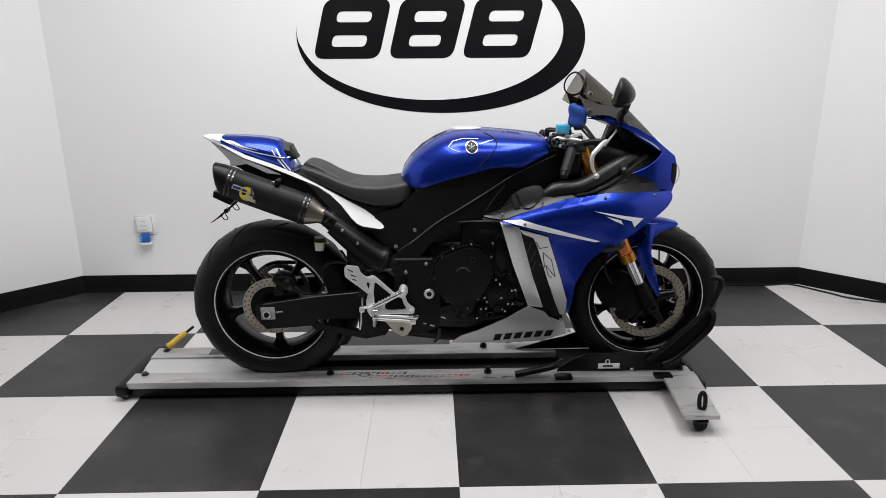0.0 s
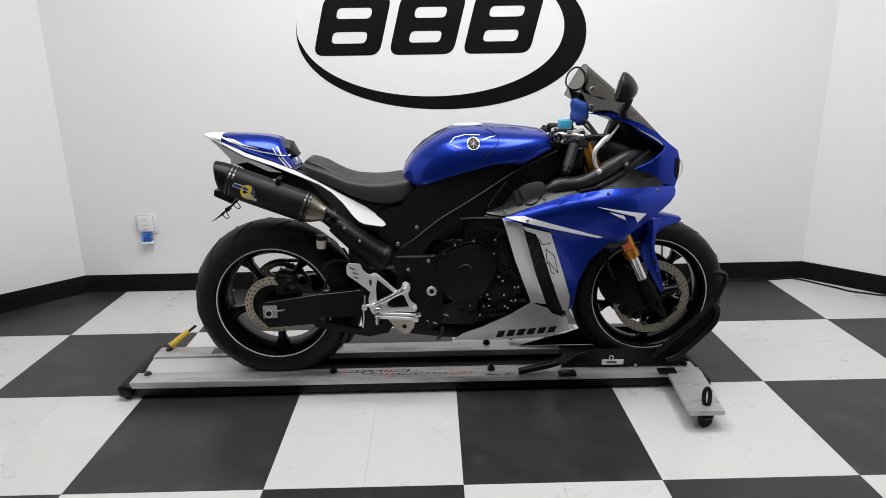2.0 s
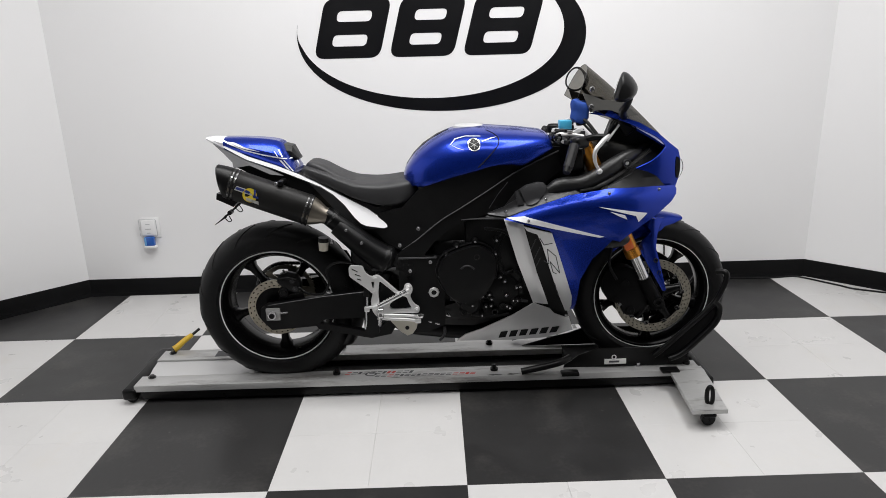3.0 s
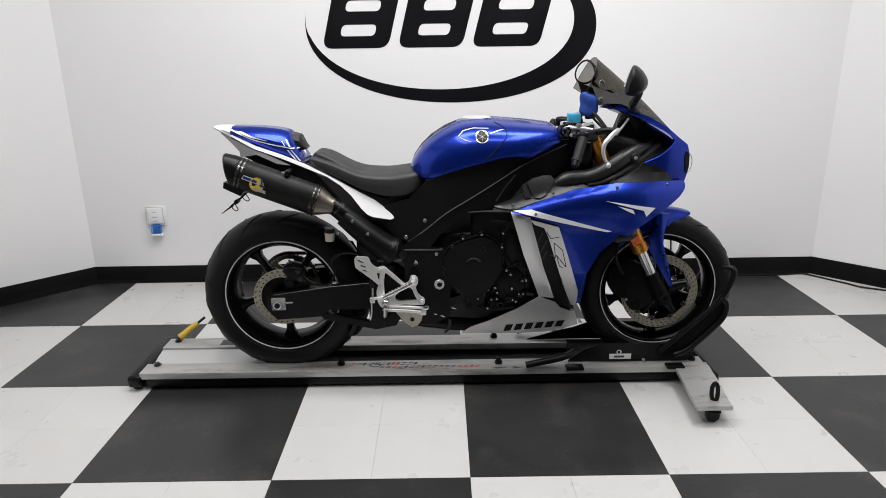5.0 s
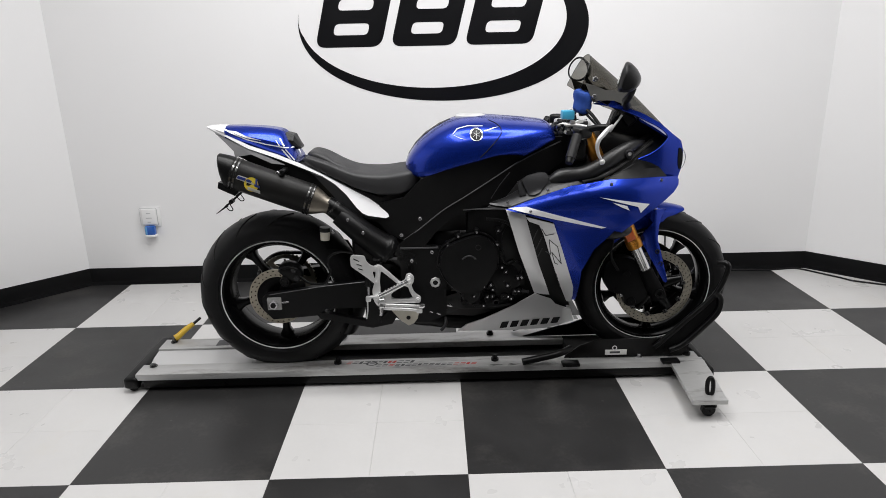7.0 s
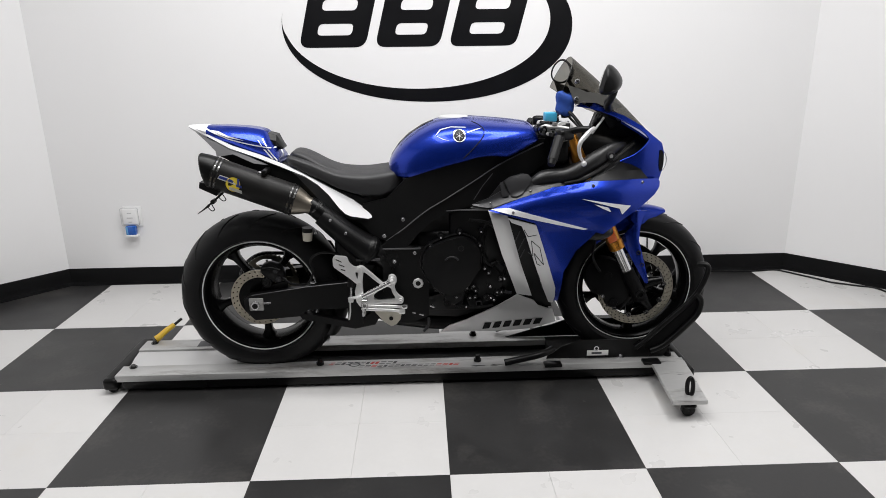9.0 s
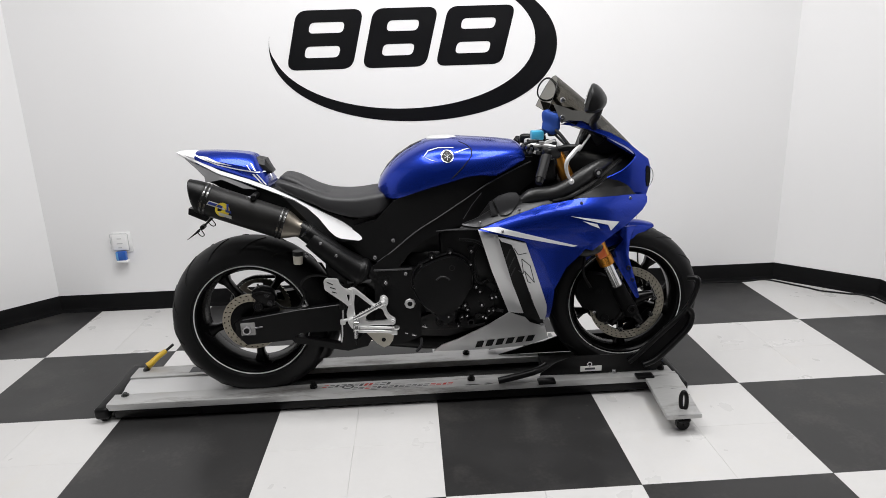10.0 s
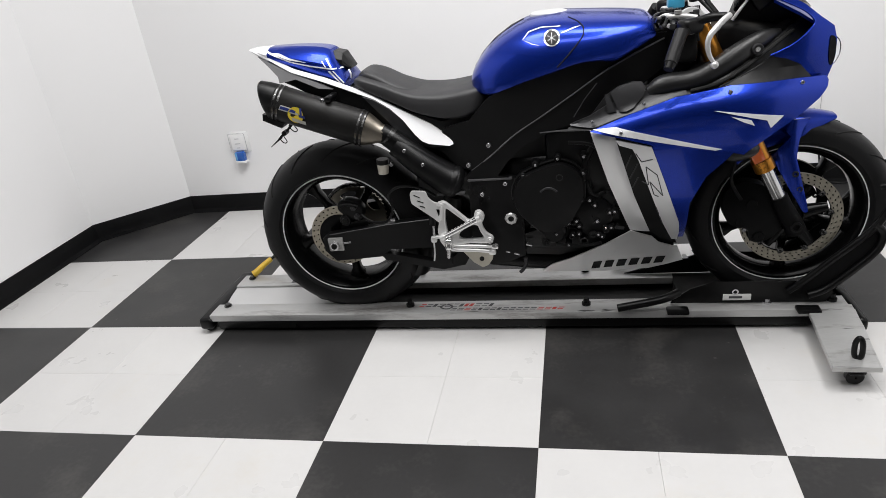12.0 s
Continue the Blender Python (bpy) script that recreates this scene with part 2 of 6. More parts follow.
def tube(bm, pts, r, seg=10, smooth=0, closed=False, r1=None):
    pts = curve(pts, smooth, closed) if smooth else [Vector(p) for p in pts]
    n = len(pts)
    rings, side = [], None
    for i, p in enumerate(pts):
        d = (pts[(i + 1) % n] - pts[i - 1]) if closed else (pts[min(i + 1, n - 1)] - pts[max(i - 1, 0)])
        d.normalize()
        if side is None:
            side = d.orthogonal().normalized()
        side = (side - d * side.dot(d)).normalized()
        up = d.cross(side)
        rad = r if r1 is None else r + (r1 - r) * i / (n - 1)
        rings.append([p + rad * (math.cos(a) * side + math.sin(a) * up) for a in (2 * math.pi * j / seg for j in range(seg))])
    if closed:
        rings.append(rings[0])
        loft(bm, rings, caps=False)
        bmesh.ops.remove_doubles(bm, verts=bm.verts, dist=1e-6)
    else:
        loft(bm, rings)
    return bm


def rod(bm, p, q, r, r1=None, seg=16, bevel=0.0):
    return tube(bm, [p, q], r, seg, r1=r1)


def lathe(bm, profile, cx, cy, cz, seg=48, closed=True):
    """Turns (radius, y) points about the y axis through the centre."""
    rings = []
    for i in range(seg + 1):
        a = 2 * math.pi * i / seg
        rings.append([Vector((cx + r * math.cos(a), cy + y, cz + r * math.sin(a))) for r, y in profile])
    loft(bm, rings, caps=False, closed=closed)
    bmesh.ops.remove_doubles(bm, verts=bm.verts, dist=1e-6)
    return bm


def panel(bm, outline, yfun, thick=0.004, step=0.03, side=-1, smooth=0):
    """A curved sheet: outline in x, z; its outer face at side * yfun(x, z) from the middle plane."""
    if smooth:
        outline = [(p.x, p.z) for p in curve([(x, 0, z) for x, z in outline], smooth, True)]
    vs = [bm.verts.new((x, 0, z)) for x, z in outline]
    bm.faces.new(vs)
    xs, zs = [p[0] for p in outline], [p[1] for p in outline]
    for axis, lo, hi in ((0, min(xs), max(xs)), (2, min(zs), max(zs))):
        k = max(1, int((hi - lo) / step))
        for i in range(1, k):
            co, no = [0, 0, 0], [0, 0, 0]
            co[axis], no[axis] = lo + (hi - lo) * i / k, 1
            bmesh.ops.bisect_plane(bm, geom=bm.verts[:] + bm.edges[:] + bm.faces[:], plane_co=co, plane_no=no, dist=1e-5)
    inner = bmesh.ops.duplicate(bm, geom=bm.verts[:] + bm.edges[:] + bm.faces[:])
    dup = inner["vert_map"]
    edges = [e for e in bm.edges if e.is_boundary and e not in set(g for g in inner["geom"] if isinstance(g, bmesh.types.BMEdge))]
    copies = [g for g in inner["geom"] if isinstance(g, bmesh.types.BMVert)]
    pairs = [(e.verts[0], e.verts[1]) for e in edges]
    for v in set(bm.verts) - set(copies):
        v.co.y = side * yfun(v.co.x, v.co.z)
    for v in copies:
        v.co.y = side * (yfun(v.co.x, v.co.z) - thick)
    for a, c in pairs:
        bm.faces.new((a, c, dup[c], dup[a]))
    bmesh.ops.translate(bm, verts=bm.verts, vec=(0, YM, 0))
    return bm


def rounded(pts, r, n=4):
    """A closed outline with its corners rounded off over r."""
    pts = [Vector(p) for p in pts]
    out = []
    for i, p in enumerate(pts):
        a, c = pts[i - 1] - p, pts[(i + 1) % len(pts)] - p
        k = min(r, a.length * 0.49, c.length * 0.49)
        a, c = p + a.normalized() * k, p + c.normalized() * k
        for j in range(n + 1):
            t = j / n
            q = a * (1 - t) ** 2 + p * 2 * t * (1 - t) + c * t * t
            out.append((q.x, q.y))
    return out


def cut_plate(bm, outline, holes, y0, y1, bevel=0.0):
    """A flat plate from y0 to y1 with openings cut through; outlines in x, z."""
    edges = []
    for loop in [outline] + list(holes):
        vs = [bm.verts.new((x, y0, z)) for x, z in loop]
        edges += [bm.edges.new((a, c)) for a, c in zip(vs, vs[1:] + vs[:1])]
    bmesh.ops.triangle_fill(bm, use_beauty=True, edges=edges)
    dup = bmesh.ops.duplicate(bm, geom=bm.verts[:] + bm.edges[:] + bm.faces[:])["vert_map"]
    for e in edges:
        a, c = e.verts
        bm.faces.new((a, c, dup[c], dup[a]))
    back = {dup[v] for e in edges for v in e.verts}
    for v in back:
        v.co.y = y1
    if bevel:
        bmesh.ops.recalc_face_normals(bm, faces=bm.faces)
        rim = [e for e in bm.edges if len(e.link_faces) == 2 and e.calc_face_angle(0) > 1.3 and abs(e.verts[0].co.y - e.verts[1].co.y) < 1e-6]
        bmesh.ops.bevel(bm, geom=rim, offset=bevel, segments=2, affect="EDGES", profile=0.5)
    return bm


def interp(v, xs, ys):
    return float(np.interp(v, xs, ys))


class Body:
    """A body symmetrical about the middle plane: top and bottom lines and half width along x, with superellipse sections."""

    def __init__(self, stations, power=2.4, n=24):
        self.s, self.power, self.n = stations, power, n
        a, c = curve([p[:3] for p in stations], 5), curve([(p[0], p[3], 0) for p in stations], 5)
        self.fine = [(p.x, p.y, p.z, w.y) for p, w in zip(a, c)]

    def at(self, x):
        k = [p[0] for p in self.fine]
        c = [interp(x, k, [p[j] for p in self.fine]) for j in (1, 2, 3)]
        return (c[0] + c[1]) / 2, (c[0] - c[1]) / 2, c[2]

    def half(self, x, z):
        zc, hz, w = self.at(x)
        d = min(abs((z - zc) / hz), 0.999)
        return w * (1 - d ** self.power) ** (1 / self.power)

    def mesh(self, bm, sub=4):
        pts = curve([(p[0], p[1], p[2]) for p in self.s], sub)
        ws = curve([(p[0], p[3], 0) for p in self.s], sub)
        rings = []
        for p, w in zip(pts, ws):
            zc, hz = (p.y + p.z) / 2, abs(p.y - p.z) / 2
            ring = []
            for i in range(self.n):
                a = 2 * math.pi * i / self.n
                c, s = math.cos(a), math.sin(a)
                e = 2 / self.power
                ring.append((p.x, YM + w.y * math.copysign(abs(c) ** e, c), zc + hz * math.copysign(abs(s) ** e, s)))
            rings.append(ring)
        return loft(bm, rings)


# ---- the room ----
T = 0.6096
CORNERS = [(-2.435, -8.5), (-2.435, -1.8), (-2.435, 0.875), (-2.065, 1.25), (2.045, 1.25), (2.425, 0.875), (2.425, -1.8), (2.425, -8.5)]
WALL_NAMES = ["wall_southwest", "wall_west", "wall_northwest", "wall_north", "wall_northeast", "wall_east", "wall_southeast", "wall_south"]
HEIGHT = 3.0
for i, name in enumerate(WALL_NAMES):
    a, c = Vector((*CORNERS[i], 0)), Vector((*CORNERS[(i + 1) % 8], 0))
    d = (c - a).normalized()
    out = Vector((-d.y, d.x, 0)) * 0.12
    e0 = e1 = d * (0.0 if i in (0, 1, 5, 6) else 0.06)
    bm = B()
    quad = [a, c, c + out + e1, a + out - e0]
    loft(bm, [[Vector((p.x, p.y, z)) for p in quad] for z in (0, HEIGHT)])
    tagged(part(name, bm, GREY_WALL if "south" in name else WALL), "plain grey painted wall closing the room" if "south" in name else "plain white painted wall, smooth, above black base", "wall", kind="structure")

bm = B()
box(bm, -2.6, 2.6, -8.65, 1.4, HEIGHT, HEIGHT + 0.1)
tagged(part("ceiling", bm, CEIL), "plain white ceiling over the show room", "ceiling", kind="structure")

# cove base: a skirting profile swept along the walls
profile = [(0.0, 0.0), (0.034, 0.0), (0.034, 0.003), (0.011, 0.013), (0.0065, 0.03), (0.006, 0.088), (0.004, 0.092), (0.0, 0.092)]
rings = []
for i, (x, y) in enumerate(CORNERS):
    p = Vector((x, y))
    ins = []
    for j in (i - 1, i):
        if 0 <= j < 7:
            d = (Vector(CORNERS[j + 1]) - Vector(CORNERS[j])).normalized()
            ins.append(Vector((d.y, -d.x)))
    n = sum(ins, Vector((0, 0))).normalized()
    n /= n.dot(ins[0])
    rings.append([Vector((p.x + n.x * o, p.y + n.y * o, z)) for o, z in profile])
bm = loft(B(), rings)
tagged(part("baseboard", bm, COVE), "black rubber cove base along the walls", "baseboard", kind="structure")

# ---- wall emblem: a crescent ring and three slanted blocks of black film ----
emblem = thing("wall_emblem", (0, 1.25, 1.365), "large black vinyl emblem with crescent ring on white wall", "wall emblem")
WY = 1.2485


def ellipse(cx, cz, a, b, n, tilt, t):
    c, s = math.cos(t), math.sin(t)
    x, z = a * math.copysign(abs(c) ** (2 / n), c), b * math.copysign(abs(s) ** (2 / n), s)
    return cx + x * math.cos(tilt) - z * math.sin(tilt), cz + x * math.sin(tilt) + z * math.cos(tilt)


bm = B()
rings = []
for i in range(121):
    t = math.pi * (0.955 + (i / 120) * 1.765)
    ox, oz = ellipse(-0.0148, 1.3704, 0.7516, 0.3846, 2.09, -0.0149, t)
    ix, iz = ellipse(-0.0695, 1.3995, 0.6904, 0.3453, 2.044, -0.0089, t)
    f = min(1.0, i / 8) * (1 - max(0, (i - 88) / 32))
    ix, iz = ox + (ix - ox) * f, oz + (iz - oz) * f
    rings.append([(ox, WY, oz), (ix, WY, iz), (ix, 1.2501, iz), (ox, 1.2501, oz)])
loft(bm, rings)
part("crescent", bm, VINYL, emblem)


def slanted(x0, x1, z0, z1):
    return [(x + 0.26 * (z - 1.262), z) for x, z in ((x0, z0), (x1, z0), (x1, z1), (x0, z1))]


# the shop's mark as three plain slanted blocks, each with two long slots
for x0, x1, near, r in ((-0.688, -0.345, 0.080, 0.055), (-0.295, 0.040, 0.088, 0.055), (0.090, 0.440, 0.088, 0.050)):
    slots = [rounded(slanted(x0 + near, x1 - 0.084, z0, z1), 0.024) for z0, z1 in ((1.328, 1.385), (1.449, 1.502))]
    part("block", cut_plate(B(), rounded(slanted(x0, x1, 1.268, 1.562), r, 6), slots, WY, 1.2501), VINYL, emblem)

# ---- outlet with plugged-in freshener ----
plate = thing("wall_outlet", (-1.67, 1.25, 0.39), "white double outlet plate low on the wall", "outlet")
part("cover_plate", box(B(), -1.720, -1.617, 1.2465, 1.2502, 0.330, 0.445, 0.003), OUTLET, plate)
for x in (-1.70, -1.645):
    part("receptacle", box(B(), x - 0.017, x + 0.017, 1.2405, 1.2432, 0.352, 0.424, 0.001), OUTLET, plate)
fresh = thing("air_freshener", (-1.66, 1.238, 0.30), "clear plug-in air freshener with blue refill on outlet", "air freshener")
part("body", box(B(), -1.716, -1.632, 1.226, 1.2404, 0.345, 0.437, 0.006, seg=3), OUTLET, fresh)
part("clear_rim", tube(B(), [(-1.722, 1.226, 0.348), (-1.722, 1.226, 0.436), (-1.718, 1.226, 0.441), (-1.632, 1.226, 0.441), (-1.627, 1.226, 0.436), (-1.627, 1.226, 0.348), (-1.632, 1.226, 0.341), (-1.718, 1.226, 0.341)], 0.0016, 6, closed=True), CLEAR_GREY, fresh, "grey clear plastic rim")
for x, z, w in ((-1.675, 0.412, 0.012), (-1.675, 0.385, 0.016), (-1.675, 0.362, 0.010)):
    part("vent_slot", box(B(), x - w, x + w, 1.2250, 1.2265, z - 0.0025, z + 0.0025, 0.0005), CLEAR_GREY, fresh)
part("refill", box(B(), -1.698, -1.646, 1.208, 1.236, 0.292, 0.3425, 0.004), LIQUID, fresh, "blue liquid refill")
part("refill_light_band", box(B(), -1.699, -1.686, 1.2074, 1.230, 0.294, 0.340, 0.002), LIQUID_PALE, fresh)
part("foot", box(B(), -1.700, -1.640, 1.206, 1.238, 0.280, 0.2925, 0.003), OUTLET, fresh)
plate = thing("wall_outlet", (1.15, 1.25, 0.378), "white outlet plate on the wall behind front wheel", "outlet")
part("cover_plate", box(B(), 1.092, 1.208, 1.243, 1.2502, 0.320, 0.437, 0.003), OUTLET, plate)
# dark sheet slightly larger than the plate, painting its shadow outline
part("shadow_gap", box(B(), 1.0905, 1.2095, 1.2475, 1.2501, 0.3185, 0.4385), PLASTIC_GREY, plate)
for x in (1.122, 1.178):
    part("receptacle", box(B(), x - 0.017, x + 0.017, 1.2405, 1.2432, 0.342, 0.414, 0.001), OUTLET, plate)
# ---- cord on the floor along the wall ----
bm = tube(B(), [(1.178, 1.236, 0.36), (1.20, 1.228, 0.30), (1.218, 1.235, 0.216), (1.226, 1.232, 0.12), (1.245, 1.215, 0.03), (1.30, 1.205, 0.005), (1.50, 1.205, 0.005), (1.82, 1.19, 0.005), (1.95, 1.205, 0.005), (2.00, 1.185, 0.005), (2.08, 1.09, 0.005), (2.13, 1.03, 0.005), (2.17, 0.975, 0.005), (2.27, 0.915, 0.005), (2.36, 0.84, 0.005), (2.375, 0.5, 0.005)], 0.0045, 8, 6)
tagged(part("power_cord", bm, PLASTIC), "thin black power cord lying on floor beside base", "cord")

# ---- motorcycle dolly ----
YM = 0.11
stand = thing("motorcycle_dolly", (-0.15, YM, 0.0), "low aluminium and black steel motorcycle dolly on casters", "motorcycle dolly")


def rail(bm, x0, x1, y0, y1, lip_out):
    """A channel rail: top plate with a turned-down lip on each side."""
    t, z0, z1, b = 0.004, 0.050, 0.075, 0.003
    sec = [(y0, z0), (y0, z1 - b), (y0 + b * 0.3, z1 - b * 0.3), (y0 + b, z1), (y1 - b, z1), (y1 - b * 0.3, z1 - b * 0.3), (y1, z1 - b), (y1, z0), (y1 - t, z0), (y1 - t, z1 - t), (y0 + t, z1 - t), (y0 + t, z0)]
    return loft(bm, [[(x, y, z) for y, z in sec] for x in (x0, x1)])


part("near_rail", rail(B(), -1.252, 0.935, -0.043, 0.042, 1), ALU, stand, "scuffed aluminium channel rail")
part("far_rail", rail(B(), -1.252, 0.935, 0.184, 0.280, 1), ALU, stand, "scuffed aluminium channel rail")
for y0, y1, x0 in ((-0.036, 0.036, -1.23), (0.19, 0.274, -1.23)):
    part("under_beam", box(B(), x0, 0.92, y0, y1, 0.014, 0.0502, 0.004), STEEL_BLACK, stand)
part("tray", box(B(), -0.96, 0.92, 0.040, 0.186, 0.026, 0.034, 0.002), TRAY, stand)
# ramp plate between the rails behind the rear wheel
bm = loft(B(), [[(x, 0.0435, 0.052), (x, 0.182, 0.068), (x, 0.182, 0.064), (x, 0.0435, 0.048)] for x in (-1.250, -0.78)])
part("ramp_plate", bm, ALU_LIGHT, stand, "bright aluminium plate behind the rear wheel")
# end beam with rounded bumper
part("end_beam", box(B(), -1.300, -1.245, -0.055, 0.335, 0.018, 0.066, 0.014, seg=3), STEEL_BLACK, stand)
for y in (-0.02, 0.30):
    c = part("caster", lathe(B(), [(0.003, -0.014), (0.018, -0.014), (0.021, -0.010), (0.021, 0.010), (0.018, 0.014), (0.003, 0.014)], -1.272, y, 0.021, 24), STEEL_BLACK, stand)
# front arm with tie-down loop and caster
bm = loft(B(), [[(x0, y, 0.0792), (x1, y, 0.0792), (x1, y, 0.0752), (x0, y, 0.0752)] for x0, x1, y in ((0.812, 0.942, -0.022), (0.804, 0.932, -0.15), (0.786, 0.903, -0.348))])
arm = part("front_arm", bm, ALU, stand, "flat aluminium outrigger arm")
bm = loft(B(), [[(0.785, -0.3465, z), (0.904, -0.3465, z), (0.906, -0.3525, z), (0.783, -0.3525, z)] for z in (0.064, 0.0796)])
part("arm_lip", bm, ALU, stand)
bm = curve([(0.852, -0.305, 0.085), (0.866, -0.311, 0.085), (0.866, -0.311, 0.125), (0.858, -0.307, 0.143), (0.850, -0.303, 0.125)], 5, True)
part("tie_loop", tube(B(), bm, 0.0075, 10, closed=True), STEEL_BLACK, stand, "black upright tie-down loop")
for x0, x1 in (((0.812, -0.05), (0.786, -0.346)), ((0.940, -0.05), (0.903, -0.346))):
    part("arm_flange", loft(B(), [[(x - 0.002, y, 0.0795), (x + 0.002, y, 0.0795), (x + 0.002, y, 0.066), (x - 0.002, y, 0.066)] for x, y in (x0, x1)]), ALU, stand)
part("caster_stem", rod(B(), (0.857, -0.312, 0.0755), (0.857, -0.312, 0.035), 0.012), STEEL_BLACK, stand)
part("caster", lathe(B(), [(0.003, -0.013), (0.020, -0.013), (0.024, -0.008), (0.024, 0.008), (0.020, 0.013), (0.003, 0.013)], 0.857, -0.312, 0.024, 24), STEEL_BLACK, stand)
part("caster_fork", box(B(), 0.834, 0.882, -0.334, -0.290, 0.032, 0.052, 0.012, seg=3), STEEL_BLACK, stand)
# front cross bar, black
part("front_bar", box(B(), 0.9385, 0.974, -0.088, 0.335, 0.014, 0.064, 0.015, seg=3), STEEL_BLACK, stand)
# rail bolts
def bolt_head(bm, x, y, z, r, h):
    rod(bm, (x, y, z), (x, y, z + h * 0.35), r * 1.5, seg=14)
    rod(bm, (x, y, z + h * 0.3), (x, y, z + h), r, r * 0.92, seg=6)
    return bm


for x, y, h, m in ((-1.209, 0.028, 0.012, BAND), (-0.480, 0.012, 0.026, STEEL_BLACK), (0.138, 0.006, 0.026, STEEL_BLACK), (0.705, 0.004, 0.015, STEEL), (0.897, 0.012, 0.026, STEEL_BLACK),
                   (-1.210, 0.250, 0.012, BAND), (-0.489, 0.262, 0.026, STEEL_BLACK), (0.139, 0.250, 0.026, STEEL_BLACK)):
    part("bolt", bolt_head(B(), x, y, 0.0745, 0.010, h), m, stand)
# printed strip on the near rail: unreadable lettering as bars
rng = random.Random(4)
for x, end, y, h in ((-0.442, -0.185, 0.012, 0.0095), (-0.325, 0.062, -0.016, 0.0075)):
    while x < end:
        w = rng.choice((0.012, 0.017, 0.019, 0.021))
        red = x < -0.430 or x > -0.035 or -0.29 < x < -0.26
        for y0, y1 in ((y + h - 0.0042, y + h), (y - h, y - h + 0.0042)) if w > 0.015 else ((y - h, y + h),):
            lean = 0.45
            bm = loft(B(), [[(x + lean * (y0 - y), y0, z), (x + w + lean * (y0 - y), y0, z), (x + w + lean * (y1 - y), y1, z), (x + lean * (y1 - y), y1, z)] for z in (0.0750, 0.0754)])
            part("printed_bar", bm, RED if red else PRINT, stand)
        x += w + 0.006
bm = loft(B(), [[(-0.345 + r * math.cos(a), 0.0 + r * 0.7 * math.sin(a), 0.0757) for a in (2 * math.pi * j / 20 for j in range(20))] for r in (0.016, 0.024)], caps=False)
part("printed_ring", bm, PRINT, stand)
bm = box(B(), -1.02, -0.955, 0.205, 0.258, 0.0751, 0.0757)
part("printed_label", bm, PRINT, stand, "worn dark sticker")

# ---- release lever with yellow grip ----
part("release_lever", tube(B(), [(-1.215, 0.262, 0.078), (-1.20, 0.275, 0.092), (-1.135, 0.375, 0.132)], 0.006, 10), STEEL_BLACK, stand)
part("lever_grip", tube(B(), [(-1.212, 0.266, 0.086), (-1.200, 0.276, 0.092), (-1.180, 0.306, 0.107), (-1.158, 0.340, 0.118)], 0.0150, 14, 4, r1=0.0105), YELLOW, stand, "yellow rubber grip on the release lever")

# ---- wheel chock ----
chock = thing("wheel_chock", (0.70, YM, 0.034), "black tubular steel wheel chock bolted to dolly", "wheel chock")
for s in (-1, 1):
    y = YM + s * 0.116
    bm = panel(B(), [(0.41 if s < 0 else 0.275, 0.078), (0.875, 0.078), (0.895, 0.110), (0.870, 0.152), (0.54, 0.155), (0.47, 0.130), (0.415, 0.09 if s < 0 else 0.118)], lambda x, z: 0.110, 0.006, 0.2, s)
    part("side_plate", bm, STEEL_BLACK, chock)
    bm = tube(B(), [(0.238, y + s * 0.044, 0.092), (0.372, y + s * 0.044, 0.121), (0.43, y + s * 0.010, 0.128)], 0.0135, 12, 3)
    part("side_bar", bm, STEEL_BLACK, chock)
    for x in (0.425, 0.81):
        part("foot", box(B(), x - 0.034, x + 0.034, YM + s * 0.160 - 0.022, YM + s * 0.160 + 0.018, 0.0746, 0.087, 0.004), STEEL_BLACK, chock)
    bm = tube(B(), [(0.76, y, 0.12), (0.804, y, 0.158), (0.875, y, 0.229), (0.945, y, 0.296), (0.988, y, 0.349), (1.016, y, 0.425), (1.014, y - s * 0.01, 0.452), (0.988, y - s * 0.03, 0.449)], 0.0105, 12, 6)
    part("cradle_tube", bm, STEEL_BLACK, chock)
    bm = tube(B(), [(0.82, y, 0.105), (0.873, y, 0.130), (0.95, y, 0.205), (0.995, y, 0.262), (1.0, y, 0.315), (0.975, y, 0.342)], 0.012, 12, 6)
    part("brace_tube", bm, STEEL_BLACK, chock)
    bm = panel(B(), [(0.80, 0.112), (0.873, 0.130), (0.95, 0.205), (0.992, 0.262), (0.995, 0.315), (0.972, 0.338), (0.945, 0.296), (0.875, 0.229), (0.80, 0.155)], lambda x, z: 0.112, 0.004, 0.3, s)
    part("gusset_plate", bm, CALIPER, chock)
part("cross_tube", tube(B(), [(1.0, YM - 0.112, 0.300), (1.012, YM, 0.300), (1.0, YM + 0.112, 0.300)], 0.012, 12, 4), STEEL_BLACK, chock)
bm = B()
rings = []
for i in range(9):
    a = radians(-105 + i * 6)
    cx, cz = 0.757 + 0.304 * math.cos(a), 0.352 + 0.304 * math.sin(a)
    nx, nz = math.cos(a), math.sin(a)
    rings.append([(cx, YM - 0.05, cz), (cx, YM + 0.05, cz), (cx + nx * 0.006, YM + 0.05, cz + nz * 0.006), (cx + nx * 0.006, YM - 0.05, cz + nz * 0.006)])
part("cradle_plate", loft(bm, rings), STEEL_BLACK, chock)
part("cross_plate", box(B(), 0.44, 0.88, YM - 0.104, YM + 0.104, 0.0345, 0.076, 0.002), TREAD, chock)
bm = box(B(), 0.570, 0.655, YM - 0.1125, YM - 0.1102, 0.088, 0.110, 0.0005)
label_plate = part("label_plate", bm, LABEL, chock, "small white printed label")
part("printed_bar", box(B(), 0.588, 0.628, YM - 0.1132, YM - 0.1124, 0.095, 0.103), PRINT, label_plate)
